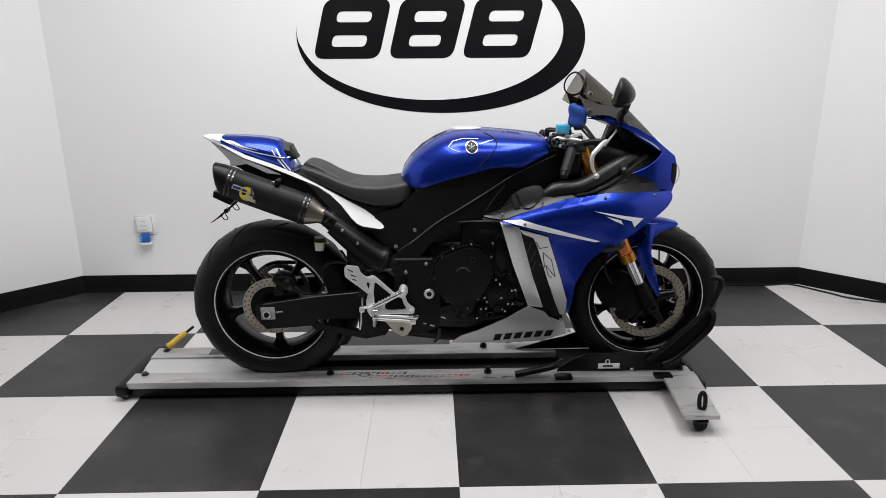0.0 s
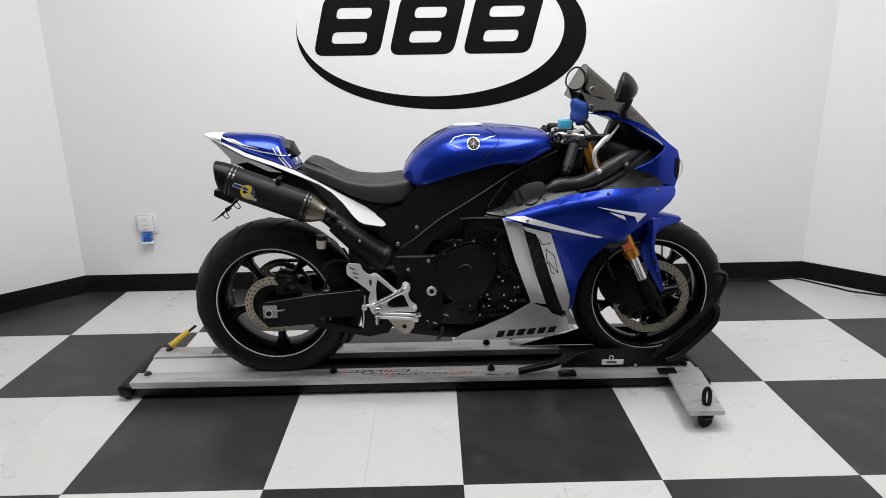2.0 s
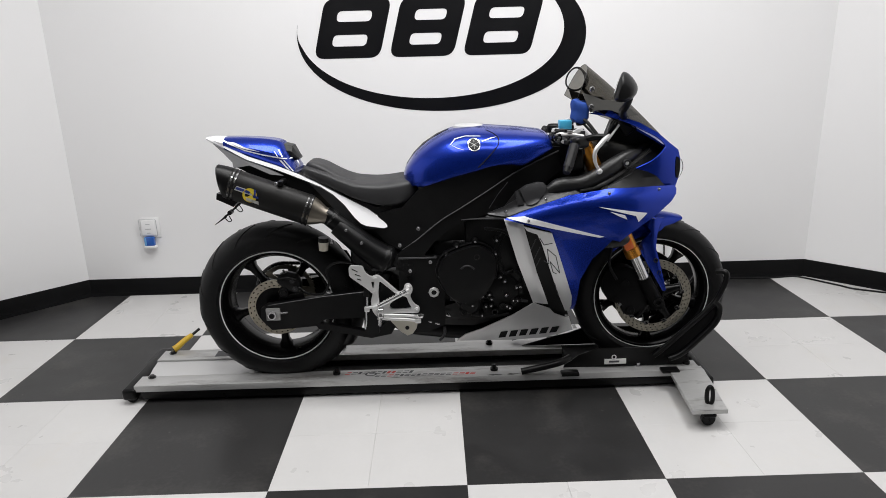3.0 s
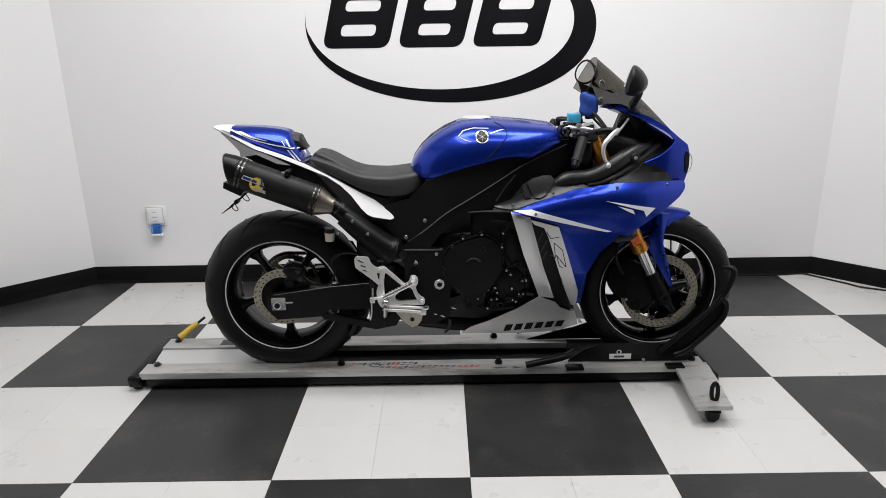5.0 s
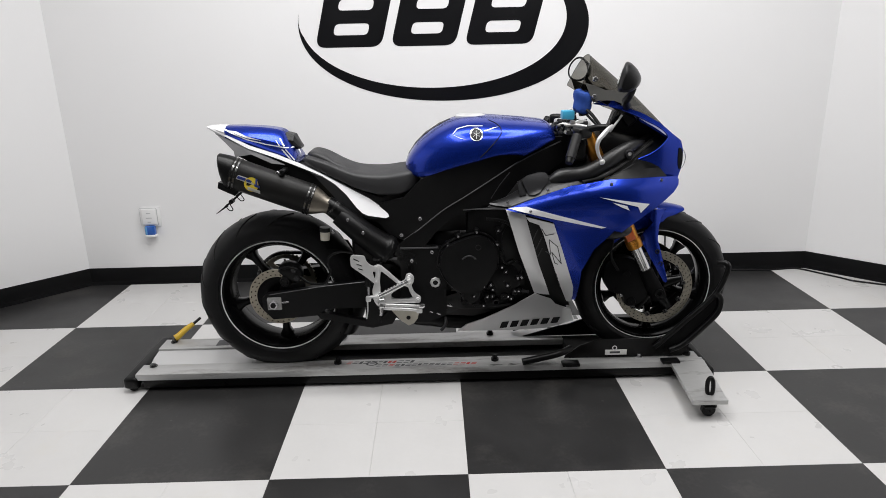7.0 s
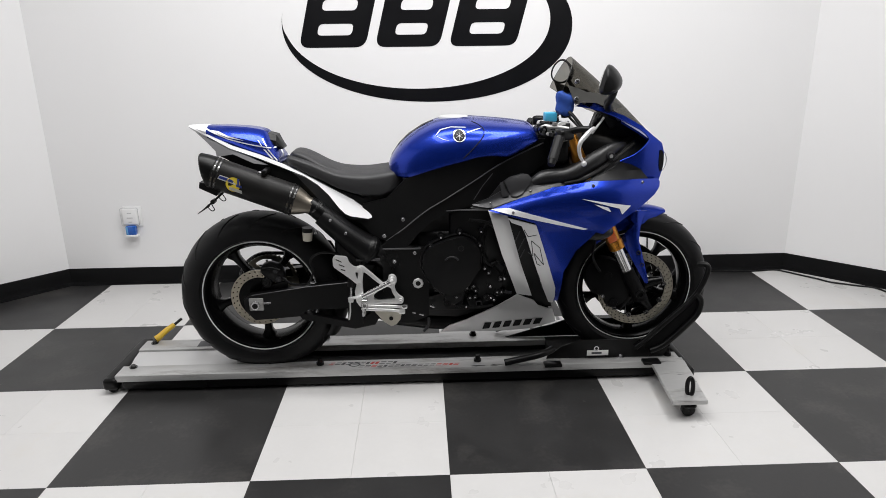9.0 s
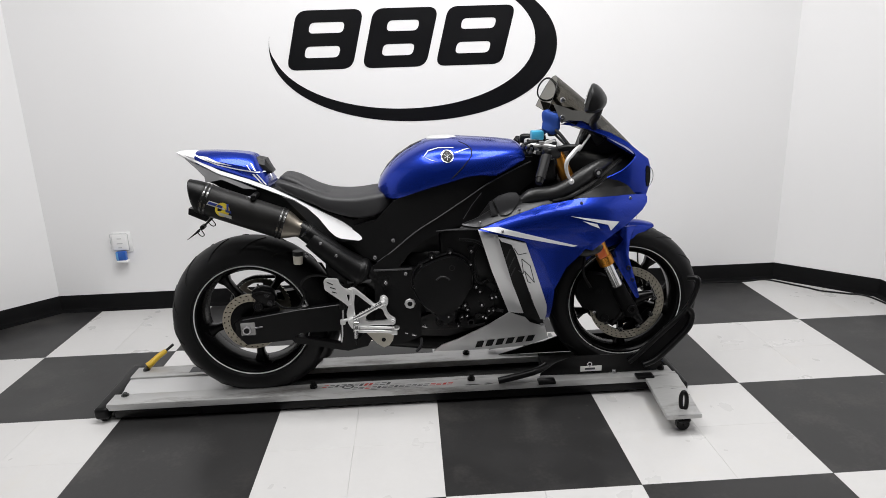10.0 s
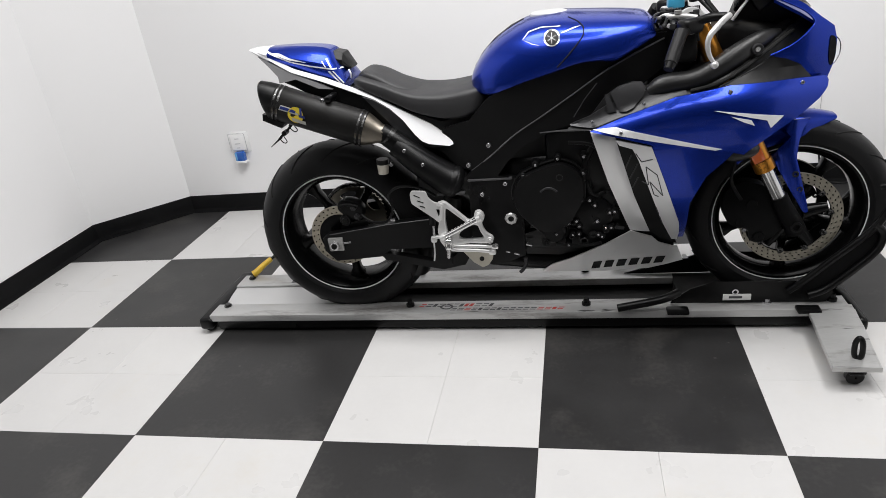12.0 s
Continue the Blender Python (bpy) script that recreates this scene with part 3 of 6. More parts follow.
part("ring", lathe(B(), [(0.006, -0.002), (0.010, -0.002), (0.010, 0.002), (0.006, 0.002)], 0.606, YM - 0.1125, 0.119, 20), STEEL, chock)

# ---- motorcycle ----
bike = thing("motorcycle", (0.03, YM, 0.045), "blue, white and silver faired sport motorcycle standing on dolly", "motorcycle")
RX, RZ, RR = -0.690, 0.357, 0.316
FX, FZ, FR = 0.757, 0.352, 0.300


def P(x, y, z):
    """y counts from the middle plane of the motorcycle; minus is its near side."""
    return (x, YM + y, z)


_bolt = B()
lathe(_bolt, [(0.0002, -0.0008), (0.0026, -0.0008), (0.0028, -0.0048), (0.0050, -0.0048), (0.0060, -0.0034), (0.0062, 0.004), (0.0002, 0.004)], 0, 0, 0, 12)
bmesh.ops.recalc_face_normals(_bolt, faces=_bolt.faces)
BOLT = bpy.data.meshes.new("bolt")
_bolt.to_mesh(BOLT)
_bolt.free()
finish(BOLT, STEEL)


def bolt(x, y, z, size=1.0, parent=None):
    ob = new("bolt", BOLT)
    ob.parent = parent or bike
    ob.location = Vector(P(x, y, z)) - ORIGIN[parent or bike]
    ob.scale = (size * 0.78, size * 0.78, size * 0.78)
    return ob


# wheels
def tyre_profile(R, w, rim, n=14):
    """Round tyre section as (radius, y): outside arc, then inside."""
    pts = [(rim, -w * 0.36), (rim + 0.010, -w * 0.44)]
    side = R - w * 0.40
    pts.append((rim + (side - rim) * 0.55, -w * 0.50))
    for i in range(n + 1):
        a = math.pi * i / n
        pts.append((side + (R - side) * math.sin(a) ** 0.85, -w * 0.5 * math.cos(a)))
    pts += [(rim + (side - rim) * 0.55, w * 0.50), (rim + 0.010, w * 0.44), (rim, w * 0.36), (rim - 0.004, 0)]
    return pts


def perforated_disc(cx, cy, cz, r0, r1, thick, cells, rows, shear, hole):
    """A ring plate with rows of round holes, sheared into a spiral."""
    bm = B()
    k = 8
    for row in range(rows):
        for c in range(cells):
            rims = []
            for y in (-thick / 2, thick / 2):
                sq, ci = [], []
                for j in range(k):
                    a = 2 * math.pi * j / k
                    ux, uy = math.cos(a), math.sin(a)
                    m = max(abs(ux), abs(uy))
                    for lst, (u, v) in ((sq, (ux / m / 2, uy / m / 2)), (ci, (ux * hole, uy * hole))):
                        rad = r0 + (r1 - r0) * (row + 0.5 + v) / rows
                        ang = 2 * math.pi * (c + 0.5 + u) / cells + shear * (row + 0.5 + v)
                        lst.append(bm.verts.new((cx + rad * math.cos(ang), cy + y, cz + rad * math.sin(ang))))
                rims.append((sq, ci))
            for sq, ci in rims:
                for j in range(k):
                    bm.faces.new((sq[j], sq[(j + 1) % k], ci[(j + 1) % k], ci[j]))
            for j in range(k):
                bm.faces.new((rims[0][1][j], rims[0][1][(j + 1) % k], rims[1][1][(j + 1) % k], rims[1][1][j]))
    for r in (r0, r1):
        lathe(bm, [(r, -thick / 2), (r, thick / 2)], cx, cy, cz, 60, closed=False)
    bmesh.ops.remove_doubles(bm, verts=bm.verts, dist=2e-4)
    return bm


def wheel(name, x, z, R, w, rim_w, spoke_w, first, rim):
    h = rim_w / 2
    prof = [(rim, -h * 0.80), (rim + 0.010, -h * 0.92), (rim + 0.010, -h), (rim - 0.004, -h), (rim - 0.012, -h * 0.86), (rim - 0.022, -h * 0.5), (rim - 0.024, 0), (rim - 0.022, h * 0.5),
            (rim - 0.012, h * 0.86), (rim - 0.004, h), (rim + 0.010, h), (rim + 0.010, h * 0.92), (rim, h * 0.80), (rim - 0.010, 0)]
    wh = part(name, lathe(B(), prof, x, YM, z, 72), RIM_PAINT, bike, "black cast wheel with white rim stripe")
    part("tyre", lathe(B(), tyre_profile(R, w, rim), x, YM, z, 96), TYRE, wh, "black road tyre with sparse grooves")
    for s in (-1, 1):
        ring = [(rim + 0.003, s * (h + 0.0002)), (rim + 0.0075, s * (h + 0.0002)), (rim + 0.0075, s * (h + 0.0010)), (rim + 0.003, s * (h + 0.0010))]
        part("rim_stripe", lathe(B(), ring, x, YM, z, 96), STRIPE, wh, "thin white reflective stripe")
    hub = [(0.012, -0.062), (0.036, -0.062), (0.044, -0.050), (0.046, -0.02), (0.046, 0.02), (0.044, 0.050), (0.036, 0.062), (0.012, 0.062)]
    part("hub", lathe(B(), hub, x, YM, z, 40), RIM_PAINT, wh)
    for k in range(5):
        a = radians(first + 72 * k)
        ca, sa = math.cos(a), math.sin(a)
        rings = []
        for r, wd, th, bend in ((0.030, 0.030, 0.030, 0), (0.07, 0.022, 0.026, 0), (0.12, spoke_w * 0.8, 0.022, 0), (0.165, spoke_w, 0.022, 0), (0.192, spoke_w * 1.9, 0.030, 0)):
            ring = []
            for j in range(12):
                b = 2 * math.pi * j / 12
                u, v = math.cos(b), math.sin(b)
                u, v = math.copysign(abs(u) ** 0.6, u) * wd, math.copysign(abs(v) ** 0.6, v) * th
                ring.append((x + r * ca - u * sa, YM + v, z + r * sa + u * ca))
            rings.append(ring)
        part("spoke", loft(B(), rings), RIM_PAINT, wh)
    # slanted tread grooves laid along the shoulder
    for k in range(14):
        for s in (-1, 1):
            bm = B()
            pts = []
            for i in range(7):
                f = i / 6
                ang = 2 * math.pi * (k + (0.5 if s > 0 else 0)) / 14 + f * 0.30
                b = radians(22 + 60 * (1 - f))
                side = R - w * 0.40
                rr = side + (R - side) * math.sin(b) ** 0.85 + 0.0004
                pts.append((x + rr * math.cos(ang), YM + s * w * 0.5 * math.cos(b), z + rr * math.sin(ang)))
            tube(bm, pts, 0.0022, 6)
            part("tread_groove", bm, TREAD, wh)
    return wh


rear = wheel("rear_wheel", RX, RZ, RR, 0.190, 0.160, 0.015, -90, 0.213)
front = wheel("front_wheel", FX, FZ, FR, 0.122, 0.098, 0.012, -90, 0.218)
part("brake_disc", perforated_disc(RX, YM - 0.085, RZ, 0.080, 0.110, 0.005, 30, 2, 0.07, 0.20), DISC, rear, "perforated tan steel disc")
part("disc_backing", lathe(B(), [(0.079, -0.080), (0.1085, -0.080), (0.1085, -0.074), (0.079, -0.074)], RX, YM, RZ, 48), GLOSS, rear)
part("disc_carrier", lathe(B(), [(0.03, -0.088), (0.080, -0.088), (0.080, -0.082), (0.03, -0.082)], RX, YM, RZ, 40), GLOSS, rear)
for s in (-1, 1):
    part("brake_disc", perforated_disc(FX, YM + s * 0.070, FZ, 0.115, 0.147, 0.005, 44, 3, 0.045, 0.21), DISC_F, front, "large perforated steel disc")
    part("disc_backing", lathe(B(), [(0.114, s * 0.061), (0.1455, s * 0.061), (0.1455, s * 0.065), (0.114, s * 0.065)], FX, YM, FZ, 48), GLOSS, front)
    bm = B()
    for k in range(5):
        a = radians(18 + 72 * k)
        tube(bm, [P(FX + 0.04 * math.cos(a), s * 0.055, FZ + 0.04 * math.sin(a)), P(FX + 0.108 * math.cos(a), s * 0.068, FZ + 0.108 * math.sin(a))], 0.026, 10, r1=0.014)
    part("disc_carrier", bm, RIM_PAINT, front)
    for k in range(10):
        a = radians(36 * k + 8)
        part("disc_button", lathe(B(), [(0.0035, s * 0.074), (0.0085, s * 0.0755), (0.0095, s * 0.073), (0.0095, s * 0.066), (0.0035, s * 0.066)], FX + 0.111 * math.cos(a), YM, FZ + 0.111 * math.sin(a), 14), BAND, front)

# swingarm
SW = lambda x, z: interp(x, [-0.75, -0.62, -0.35, -0.2], [0.150, 0.150, 0.140, 0.125])
for s in (-1, 1):
    out = [(-0.735, 0.375), (-0.715, 0.388), (-0.50, 0.416), (-0.34, 0.428), (-0.27, 0.44), (-0.22, 0.42), (-0.22, 0.33), (-0.30, 0.325), (-0.50, 0.325), (-0.535, 0.300), (-0.70, 0.290), (-0.735, 0.330)]
    part("swingarm_leg", panel(B(), out, SW, 0.034, 0.05, s), FRAME, bike)
    out = [(-0.535, 0.302), (-0.515, 0.310), (-0.36, 0.272), (-0.29, 0.285), (-0.24, 0.33), (-0.22, 0.31), (-0.255, 0.252), (-0.33, 0.240), (-0.525, 0.287)]
    part("swingarm_brace", panel(B(), out, SW, 0.028, 0.05, s), FRAME, bike)
part("swingarm_edge", tube(B(), [P(-0.705, -0.1505, 0.389), P(-0.50, -0.146, 0.416), P(-0.345, -0.1405, 0.428)], 0.0016, 6), EDGE, bike)
part("swingarm_bridge", box(B(), -0.36, -0.24, YM - 0.12, YM + 0.12, 0.33, 0.43, 0.02), FRAME, bike)
adj = part("axle_block", box(B(), -0.715, -0.663, YM - 0.160, YM - 0.149, 0.331, 0.379, 0.003), ALU, bike, "square silver axle adjuster plate")
part("axle_nut", rod(B(), P(RX, -0.158, RZ - 0.002), P(RX, -0.174, RZ - 0.002), 0.0165, seg=6), STEEL, adj)
part("axle_bore", rod(B(), P(RX, -0.170, RZ - 0.002), P(RX, -0.1765, RZ - 0.002), 0.010, seg=16), PLASTIC, adj)
part("adjuster_screw", rod(B(), P(-0.665, -0.153, 0.357), P(-0.635, -0.153, 0.36), 0.004), STEEL, adj)
part("axle", rod(B(), P(RX, -0.15, RZ), P(RX, 0.16, RZ), 0.014), STEEL, bike)
# rear brake
cal = part("rear_caliper", cut_plate(B(), rounded([(-0.672, 0.470), (-0.666, 0.497), (-0.638, 0.507), (-0.600, 0.496), (-0.582, 0.470), (-0.584, 0.440), (-0.606, 0.424), (-0.640, 0.440)], 0.012, 3), [], YM - 0.132, YM - 0.088, 0.006), STEEL_BLACK, bike, "black rear brake caliper")
part("caliper_piston", lathe(B(), [(0.001, -0.140), (0.010, -0.140), (0.012, -0.136), (0.017, -0.136), (0.020, -0.131), (0.021, -0.09), (0.001, -0.09)], -0.648, YM, 0.432, 22), STEEL_BLACK, cal)
part("caliper_rib", tube(B(), [P(-0.660, -0.134, 0.484), P(-0.628, -0.137, 0.490), P(-0.598, -0.134, 0.480)], 0.006, 10, 4), STEEL_BLACK, cal)
for x, z in ((-0.612, 0.478), (-0.604, 0.446)):
    part("slide_pin", lathe(B(), [(0.001, -0.143), (0.007, -0.143), (0.008, -0.139), (0.011, -0.139), (0.011, -0.12), (0.001, -0.12)], x, YM, z, 6), GREY, cal)
part("bleed_nipple", rod(B(), P(-0.640, -0.125, 0.505), P(-0.643, -0.127, 0.518), 0.004), BAND, cal)
part("caliper_bracket", panel(B(), [(-0.70, 0.34), (-0.67, 0.41), (-0.58, 0.43), (-0.57, 0.36), (-0.64, 0.33)], lambda x, z: 0.118, 0.012, 0.1), STEEL_BLACK, cal)
part("brake_hose", tube(B(), [P(-0.590, -0.135, 0.452), P(-0.560, -0.142, 0.430), P(-0.525, -0.143, 0.424), P(-0.495, -0.142, 0.430), P(-0.475, -0.14, 0.47), P(-0.48, -0.14, 0.52), P(-0.44, -0.14, 0.545), P(-0.38, -0.13, 0.535), P(-0.33, -0.12, 0.50)], 0.0045, 8, 6), PLASTIC, bike)
part("hose_clip", box(B(), -0.487, -0.470, YM - 0.148, YM - 0.140, 0.428, 0.438, 0.002), STEEL, bike)
part("chain_guard", panel(B(), [(-0.60, 0.515), (-0.54, 0.535), (-0.44, 0.515), (-0.40, 0.44), (-0.50, 0.455), (-0.575, 0.485)], lambda x, z: 0.128, 0.006, 0.1, 1), PLASTIC, bike)
# rear sprocket and drive chain on the far side
teeth = [(RX + r * math.cos(a), RZ + r * math.sin(a)) for k in range(45) for r, a in ((0.112, 2 * math.pi * (k + 0.05) / 45), (0.1165, 2 * math.pi * (k + 0.35) / 45), (0.1165, 2 * math.pi * (k + 0.55) / 45), (0.112, 2 * math.pi * (k + 0.85) / 45))]
gaps = [[(RX + r * math.cos(a), RZ + r * math.sin(a)) for r, a in ((0.096, k * 1.2566 + 0.15), (0.099, k * 1.2566 + 0.55), (0.096, k * 1.2566 + 0.95), (0.066, k * 1.2566 + 0.80), (0.062, k * 1.2566 + 0.55), (0.066, k * 1.2566 + 0.30))] for k in range(5)]
part("rear_sprocket", cut_plate(B(), teeth, [rounded(g_, 0.010, 3) for g_ in gaps], YM + 0.094, YM + 0.100), DISC_F, rear, "steel rear sprocket")
CR, CF = 0.121, Vector((-0.16, 0.425))
run = [Vector((RX + CR * math.cos(radians(a)), RZ + CR * math.sin(radians(a)))) for a in np.linspace(83, 277, 27)]
run += [run[-1].lerp(CF + Vector((0.0, -0.036)), f) for f in np.linspace(0.03, 1, 34)]
run += [(CF + Vector((0.0, 0.036))).lerp(run[0], f) for f in np.linspace(0, 0.97, 34)]
bm = B()
for a, c in zip(run, run[1:] + run[:1]):
    d, mid = (c - a), (a + c) / 2
    if d.length < 0.05:
        box(bm, -0.0098, 0.0098, -0.008, 0.008, -0.0065, 0.0065, 0.003, seg=1, m=Matrix.Translation((mid.x, YM + 0.097, mid.y)) @ Matrix.Rotation(-math.atan2(d.y, d.x), 4, "Y"))
tagged(part("drive_chain", bm, BAND, bike, "dark steel drive chain"), kind="stuff")
# hugger over the rear tyre front
bm = B()
rings = []
for i in range(10):
    a = radians(-32 + i * 4.2)
    rr = RR + 0.014
    ring = []
    for j in range(9):
        b = radians(-80 + 20 * j)
        ring.append((RX + (rr - 0.05 * (1 - math.cos(b))) * math.cos(a), YM + 0.106 * math.sin(b), RZ + (rr - 0.05 * (1 - math.cos(b))) * math.sin(a)))
    ring += [(p[0] + 0.004 * math.cos(a), p[1], p[2] + 0.004 * math.sin(a)) for p in ring[::-1]]
    rings.append(ring)
part("rear_hugger", loft(bm, rings), PLASTIC, bike)
part("shock_body", rod(B(), P(-0.36, -0.02, 0.34), P(-0.26, -0.02, 0.62), 0.035), STEEL_BLACK, bike)

# frame and engine
CENTRE = lambda v: (lambda x, z: v)
for s in (-1, 1):
    out = [(-0.245, 0.545), (-0.200, 0.585), (-0.141, 0.628), (-0.058, 0.695), (0.023, 0.745), (0.114, 0.802), (0.204, 0.859), (0.294, 0.900), (0.37, 0.930), (0.385, 0.86), (0.30, 0.80), (0.20, 0.75), (0.14, 0.722), (0.06, 0.700), (-0.03, 0.660), (-0.085, 0.61), (-0.12, 0.565), (-0.06, 0.555), (-0.045, 0.50),
           (-0.05, 0.29), (-0.12, 0.262), (-0.20, 0.262), (-0.25, 0.31), (-0.22, 0.36), (-0.215, 0.50)]
    part("frame_spar", panel(B(), out, lambda x, z: interp(x, [-0.25, 0.0, 0.2, 0.4], [0.142, 0.15, 0.15, 0.10]), 0.035, 0.05, s), FRAME, bike)
    out = [(-0.228, 0.735), (-0.195, 0.742), (-0.135, 0.805), (-0.065, 0.846), (0.097, 0.885), (0.255, 0.895), (0.34, 0.945), (0.378, 0.942), (0.37, 0.928), (0.294, 0.898), (0.204, 0.857), (0.114, 0.800), (0.023, 0.743), (-0.058, 0.693), (-0.141, 0.626), (-0.20, 0.583), (-0.25, 0.60), (-0.30, 0.66), (-0.28, 0.72)]
    part("side_cover", panel(B(), out, lambda x, z: interp(x, [-0.3, -0.1, 0.1, 0.38], [0.118, 0.150, 0.157, 0.11]) - 0.10 * max(0, z - 0.86), 0.012, 0.04, s), PLASTIC, bike, "matte black cover under the tank")
# bead added along the spar edge, coloured as its highlight
bm = tube(B(), [P(-0.200, -0.136, 0.584), P(-0.141, -0.1455, 0.627), P(-0.058, -0.1525, 0.694), P(0.023, -0.1565, 0.744), P(0.114, -0.1575, 0.801), P(0.204, -0.1530, 0.858), P(0.294, -0.1315, 0.899), P(0.37, -0.114, 0.929)], 0.0024, 6, 4)
part("cover_edge", bm, EDGE, bike)
part("frame_crease", tube(B(), [P(0.118, -0.151, 0.735), P(0.150, -0.151, 0.785), P(0.185, -0.150, 0.828)], 0.0014, 6), EDGE, bike)
part("wing_point", tube(B(), [P(0.018, -0.158, 0.697), P(0.07, -0.172, 0.703), P(0.125, -0.185, 0.706), P(0.165, -0.192, 0.708)], 0.0015, 8, 3, r1=0.005), EDGE, bike)
part("frame_ledge", box(B(), -0.215, -0.075, YM - 0.1515, YM - 0.13, 0.553, 0.559, 0.002), EDGE, bike)
core = part("engine_block", box(B(), -0.10, 0.25, YM - 0.118, YM + 0.118, 0.285, 0.62, 0.03, seg=3), ENGINE, bike, "black painted engine with many bolts")
for a in ([(0.150, 0.540), (0.158, 0.520), (0.168, 0.500), (0.182, 0.492)], [(0.10, 0.665), (0.16, 0.655), (0.20, 0.625), (0.225, 0.575)], [(0.05, 0.335), (0.12, 0.325), (0.19, 0.335)]):
    part("engine_hose", tube(B(), [P(x, -0.166, z) for x, z in a], 0.0055, 8, 5), PLASTIC, core)
part("air_box", box(B(), -0.10, 0.24, YM - 0.115, YM + 0.115, 0.60, 0.86, 0.02), PLASTIC, bike)
part("inner_fender", box(B(), -0.40, -0.10, YM - 0.085, YM + 0.085, 0.40, 0.70, 0.03), PLASTIC, bike)
part("cylinder_block", box(B(), -0.02, 0.20, YM - 0.14, YM + 0.14, 0.45, 0.74, 0.02, m=Matrix.Translation((0.05, 0, 0.0))), ENGINE, core)
part("sump", box(B(), 0.0, 0.22, YM - 0.065, YM + 0.065, 0.20, 0.32, 0.03), ENGINE, core)
COVER = [(-0.077, 0.494), (-0.076, 0.527), (-0.063, 0.557), (-0.038, 0.578), (0.003, 0.596), (0.046, 0.609), (0.076, 0.612), (0.107, 0.601), (0.128, 0.585), (0.143, 0.559), (0.146, 0.522), (0.141, 0.479), (0.122, 0.444), (0.098, 0.408), (0.064, 0.380), (0.017, 0.378), (-0.024, 0.405), (-0.056, 0.442)]
clutch = part("clutch_cover", panel(B(), [(0.035 + (x - 0.035) * 0.93, 0.497 + (z - 0.497) * 0.93) for x, z in COVER], lambda x, z: 0.188 - 0.9 * max(0, math.hypot((x - 0.035) * 1.05, (z - 0.505) * 0.93) - 0.085) ** 2 * 8, 0.05, 0.03, -1, 4), ENGINE, core, "large flat black clutch cover")
RIM = COVER
part("cover_flange", panel(B(), RIM, CENTRE(0.158), 0.03, 0.05, -1, 4), ENGINE, clutch)
part("cover_bead", tube(B(), [P(p.x, -0.1595, p.z) for p in curve([(x, 0, z) for x, z in RIM], 4, True)], 0.0022, 6, closed=True), PLASTIC_GREY, clutch)
part("cover_rib", tube(B(), [P(0.036 + 0.030 * math.cos(radians(a)), -0.189, 0.503 + 0.030 * math.sin(radians(a))) for a in range(35, 150, 12)], 0.0035, 8), GREY, clutch)
lower = [(0.002, -0.165), (0.05, -0.165), (0.062, -0.158), (0.066, -0.130), (0.002, -0.130)]
part("water_pump_cover", lathe(B(), lower, 0.165, YM, 0.425, 36), ENGINE, core)
part("oil_cover", lathe(B(), [(0.002, -0.172), (0.030, -0.172), (0.038, -0.165), (0.040, -0.13), (0.002, -0.13)], 0.045, YM, 0.375, 30), ENGINE, core)
part("pickup_cover", lathe(B(), [(0.002, -0.150), (0.030, -0.150), (0.038, -0.142), (0.040, -0.12), (0.002, -0.12)], 0.205, YM, 0.46, 30), ENGINE, core)
for x0, z0, x1, z1 in ((0.150, 0.455, 0.205, 0.500), (0.225, 0.430, 0.245, 0.500), (-0.035, 0.415, 0.010, 0.370), (0.095, 0.385, 0.150, 0.365), (0.185, 0.350, 0.235, 0.390)):
    part("case_rib", tube(B(), [P(x0, -0.150, z0), P(x1, -0.152, z1)], 0.006, 8), ENGINE, core)
part("case_rib", box(B(), -0.03, 0.20, YM - 0.150, YM - 0.12, 0.385, 0.40, 0.004), ENGINE, core)
part("case_skirt", panel(B(), [(-0.06, 0.36), (0.24, 0.45), (0.25, 0.37), (0.18, 0.30), (0.06, 0.26), (-0.05, 0.27)], lambda x, z: 0.142 - 0.5 * max(0.0, 0.36 - z), 0.02, 0.03), ENGINE, core)
part("water_hose", tube(B(), [P(0.17, -0.150, 0.46), P(0.152, -0.146, 0.53), P(0.150, -0.140, 0.60), P(0.19, -0.13, 0.66)], 0.012, 10, 6), PLASTIC, core)
for x, z in ((-0.040, 0.566), (-0.001, 0.600), (0.066, 0.615), (0.140, 0.567), (-0.066, 0.488), (-0.022, 0.430), (0.024, 0.395), (0.132, 0.479)):
    part("cover_boss", lathe(B(), [(0.0001, -0.164), (0.0095, -0.164), (0.0115, -0.161), (0.0125, -0.13), (0.0001, -0.13)], x, YM, z, 18), ENGINE, clutch)
    bolt(x, -0.1645, z, 0.95)
for x, z in ((0.143, 0.620), (0.157, 0.481), (0.172, 0.463), (-0.010, 0.421), (0.028, 0.384), (0.053, 0.371), (0.091, 0.407), (0.116, 0.413), (0.124, 0.395), (0.178, 0.410), (0.216, 0.438), (0.230, 0.440), (0.204, 0.387), (0.220, 0.387), (0.122, 0.369), (0.103, 0.367), (0.181, 0.365), (0.192, 0.358), (0.089, 0.332)):
    part("case_boss", lathe(B(), [(0.0001, -0.170), (0.008, -0.170), (0.010, -0.166), (0.011, -0.12), (0.0001, -0.12)], x, YM, z, 14), ENGINE, core)
    bolt(x, -0.171, z, 0.75 if z < 0.41 else 0.95)
for x, z, r in ((0.137, 0.339, 0.012), (0.021, 0.344, 0.014), (0.070, 0.564, 0.011)):
    part("plug_ring", lathe(B(), [(r * 0.72, -0.003), (r, -0.003), (r, 0.03), (r * 0.72, 0.03)], x, YM - (0.186 if z > 0.5 else 0.158), z, 20), PLASTIC_GREY, core)
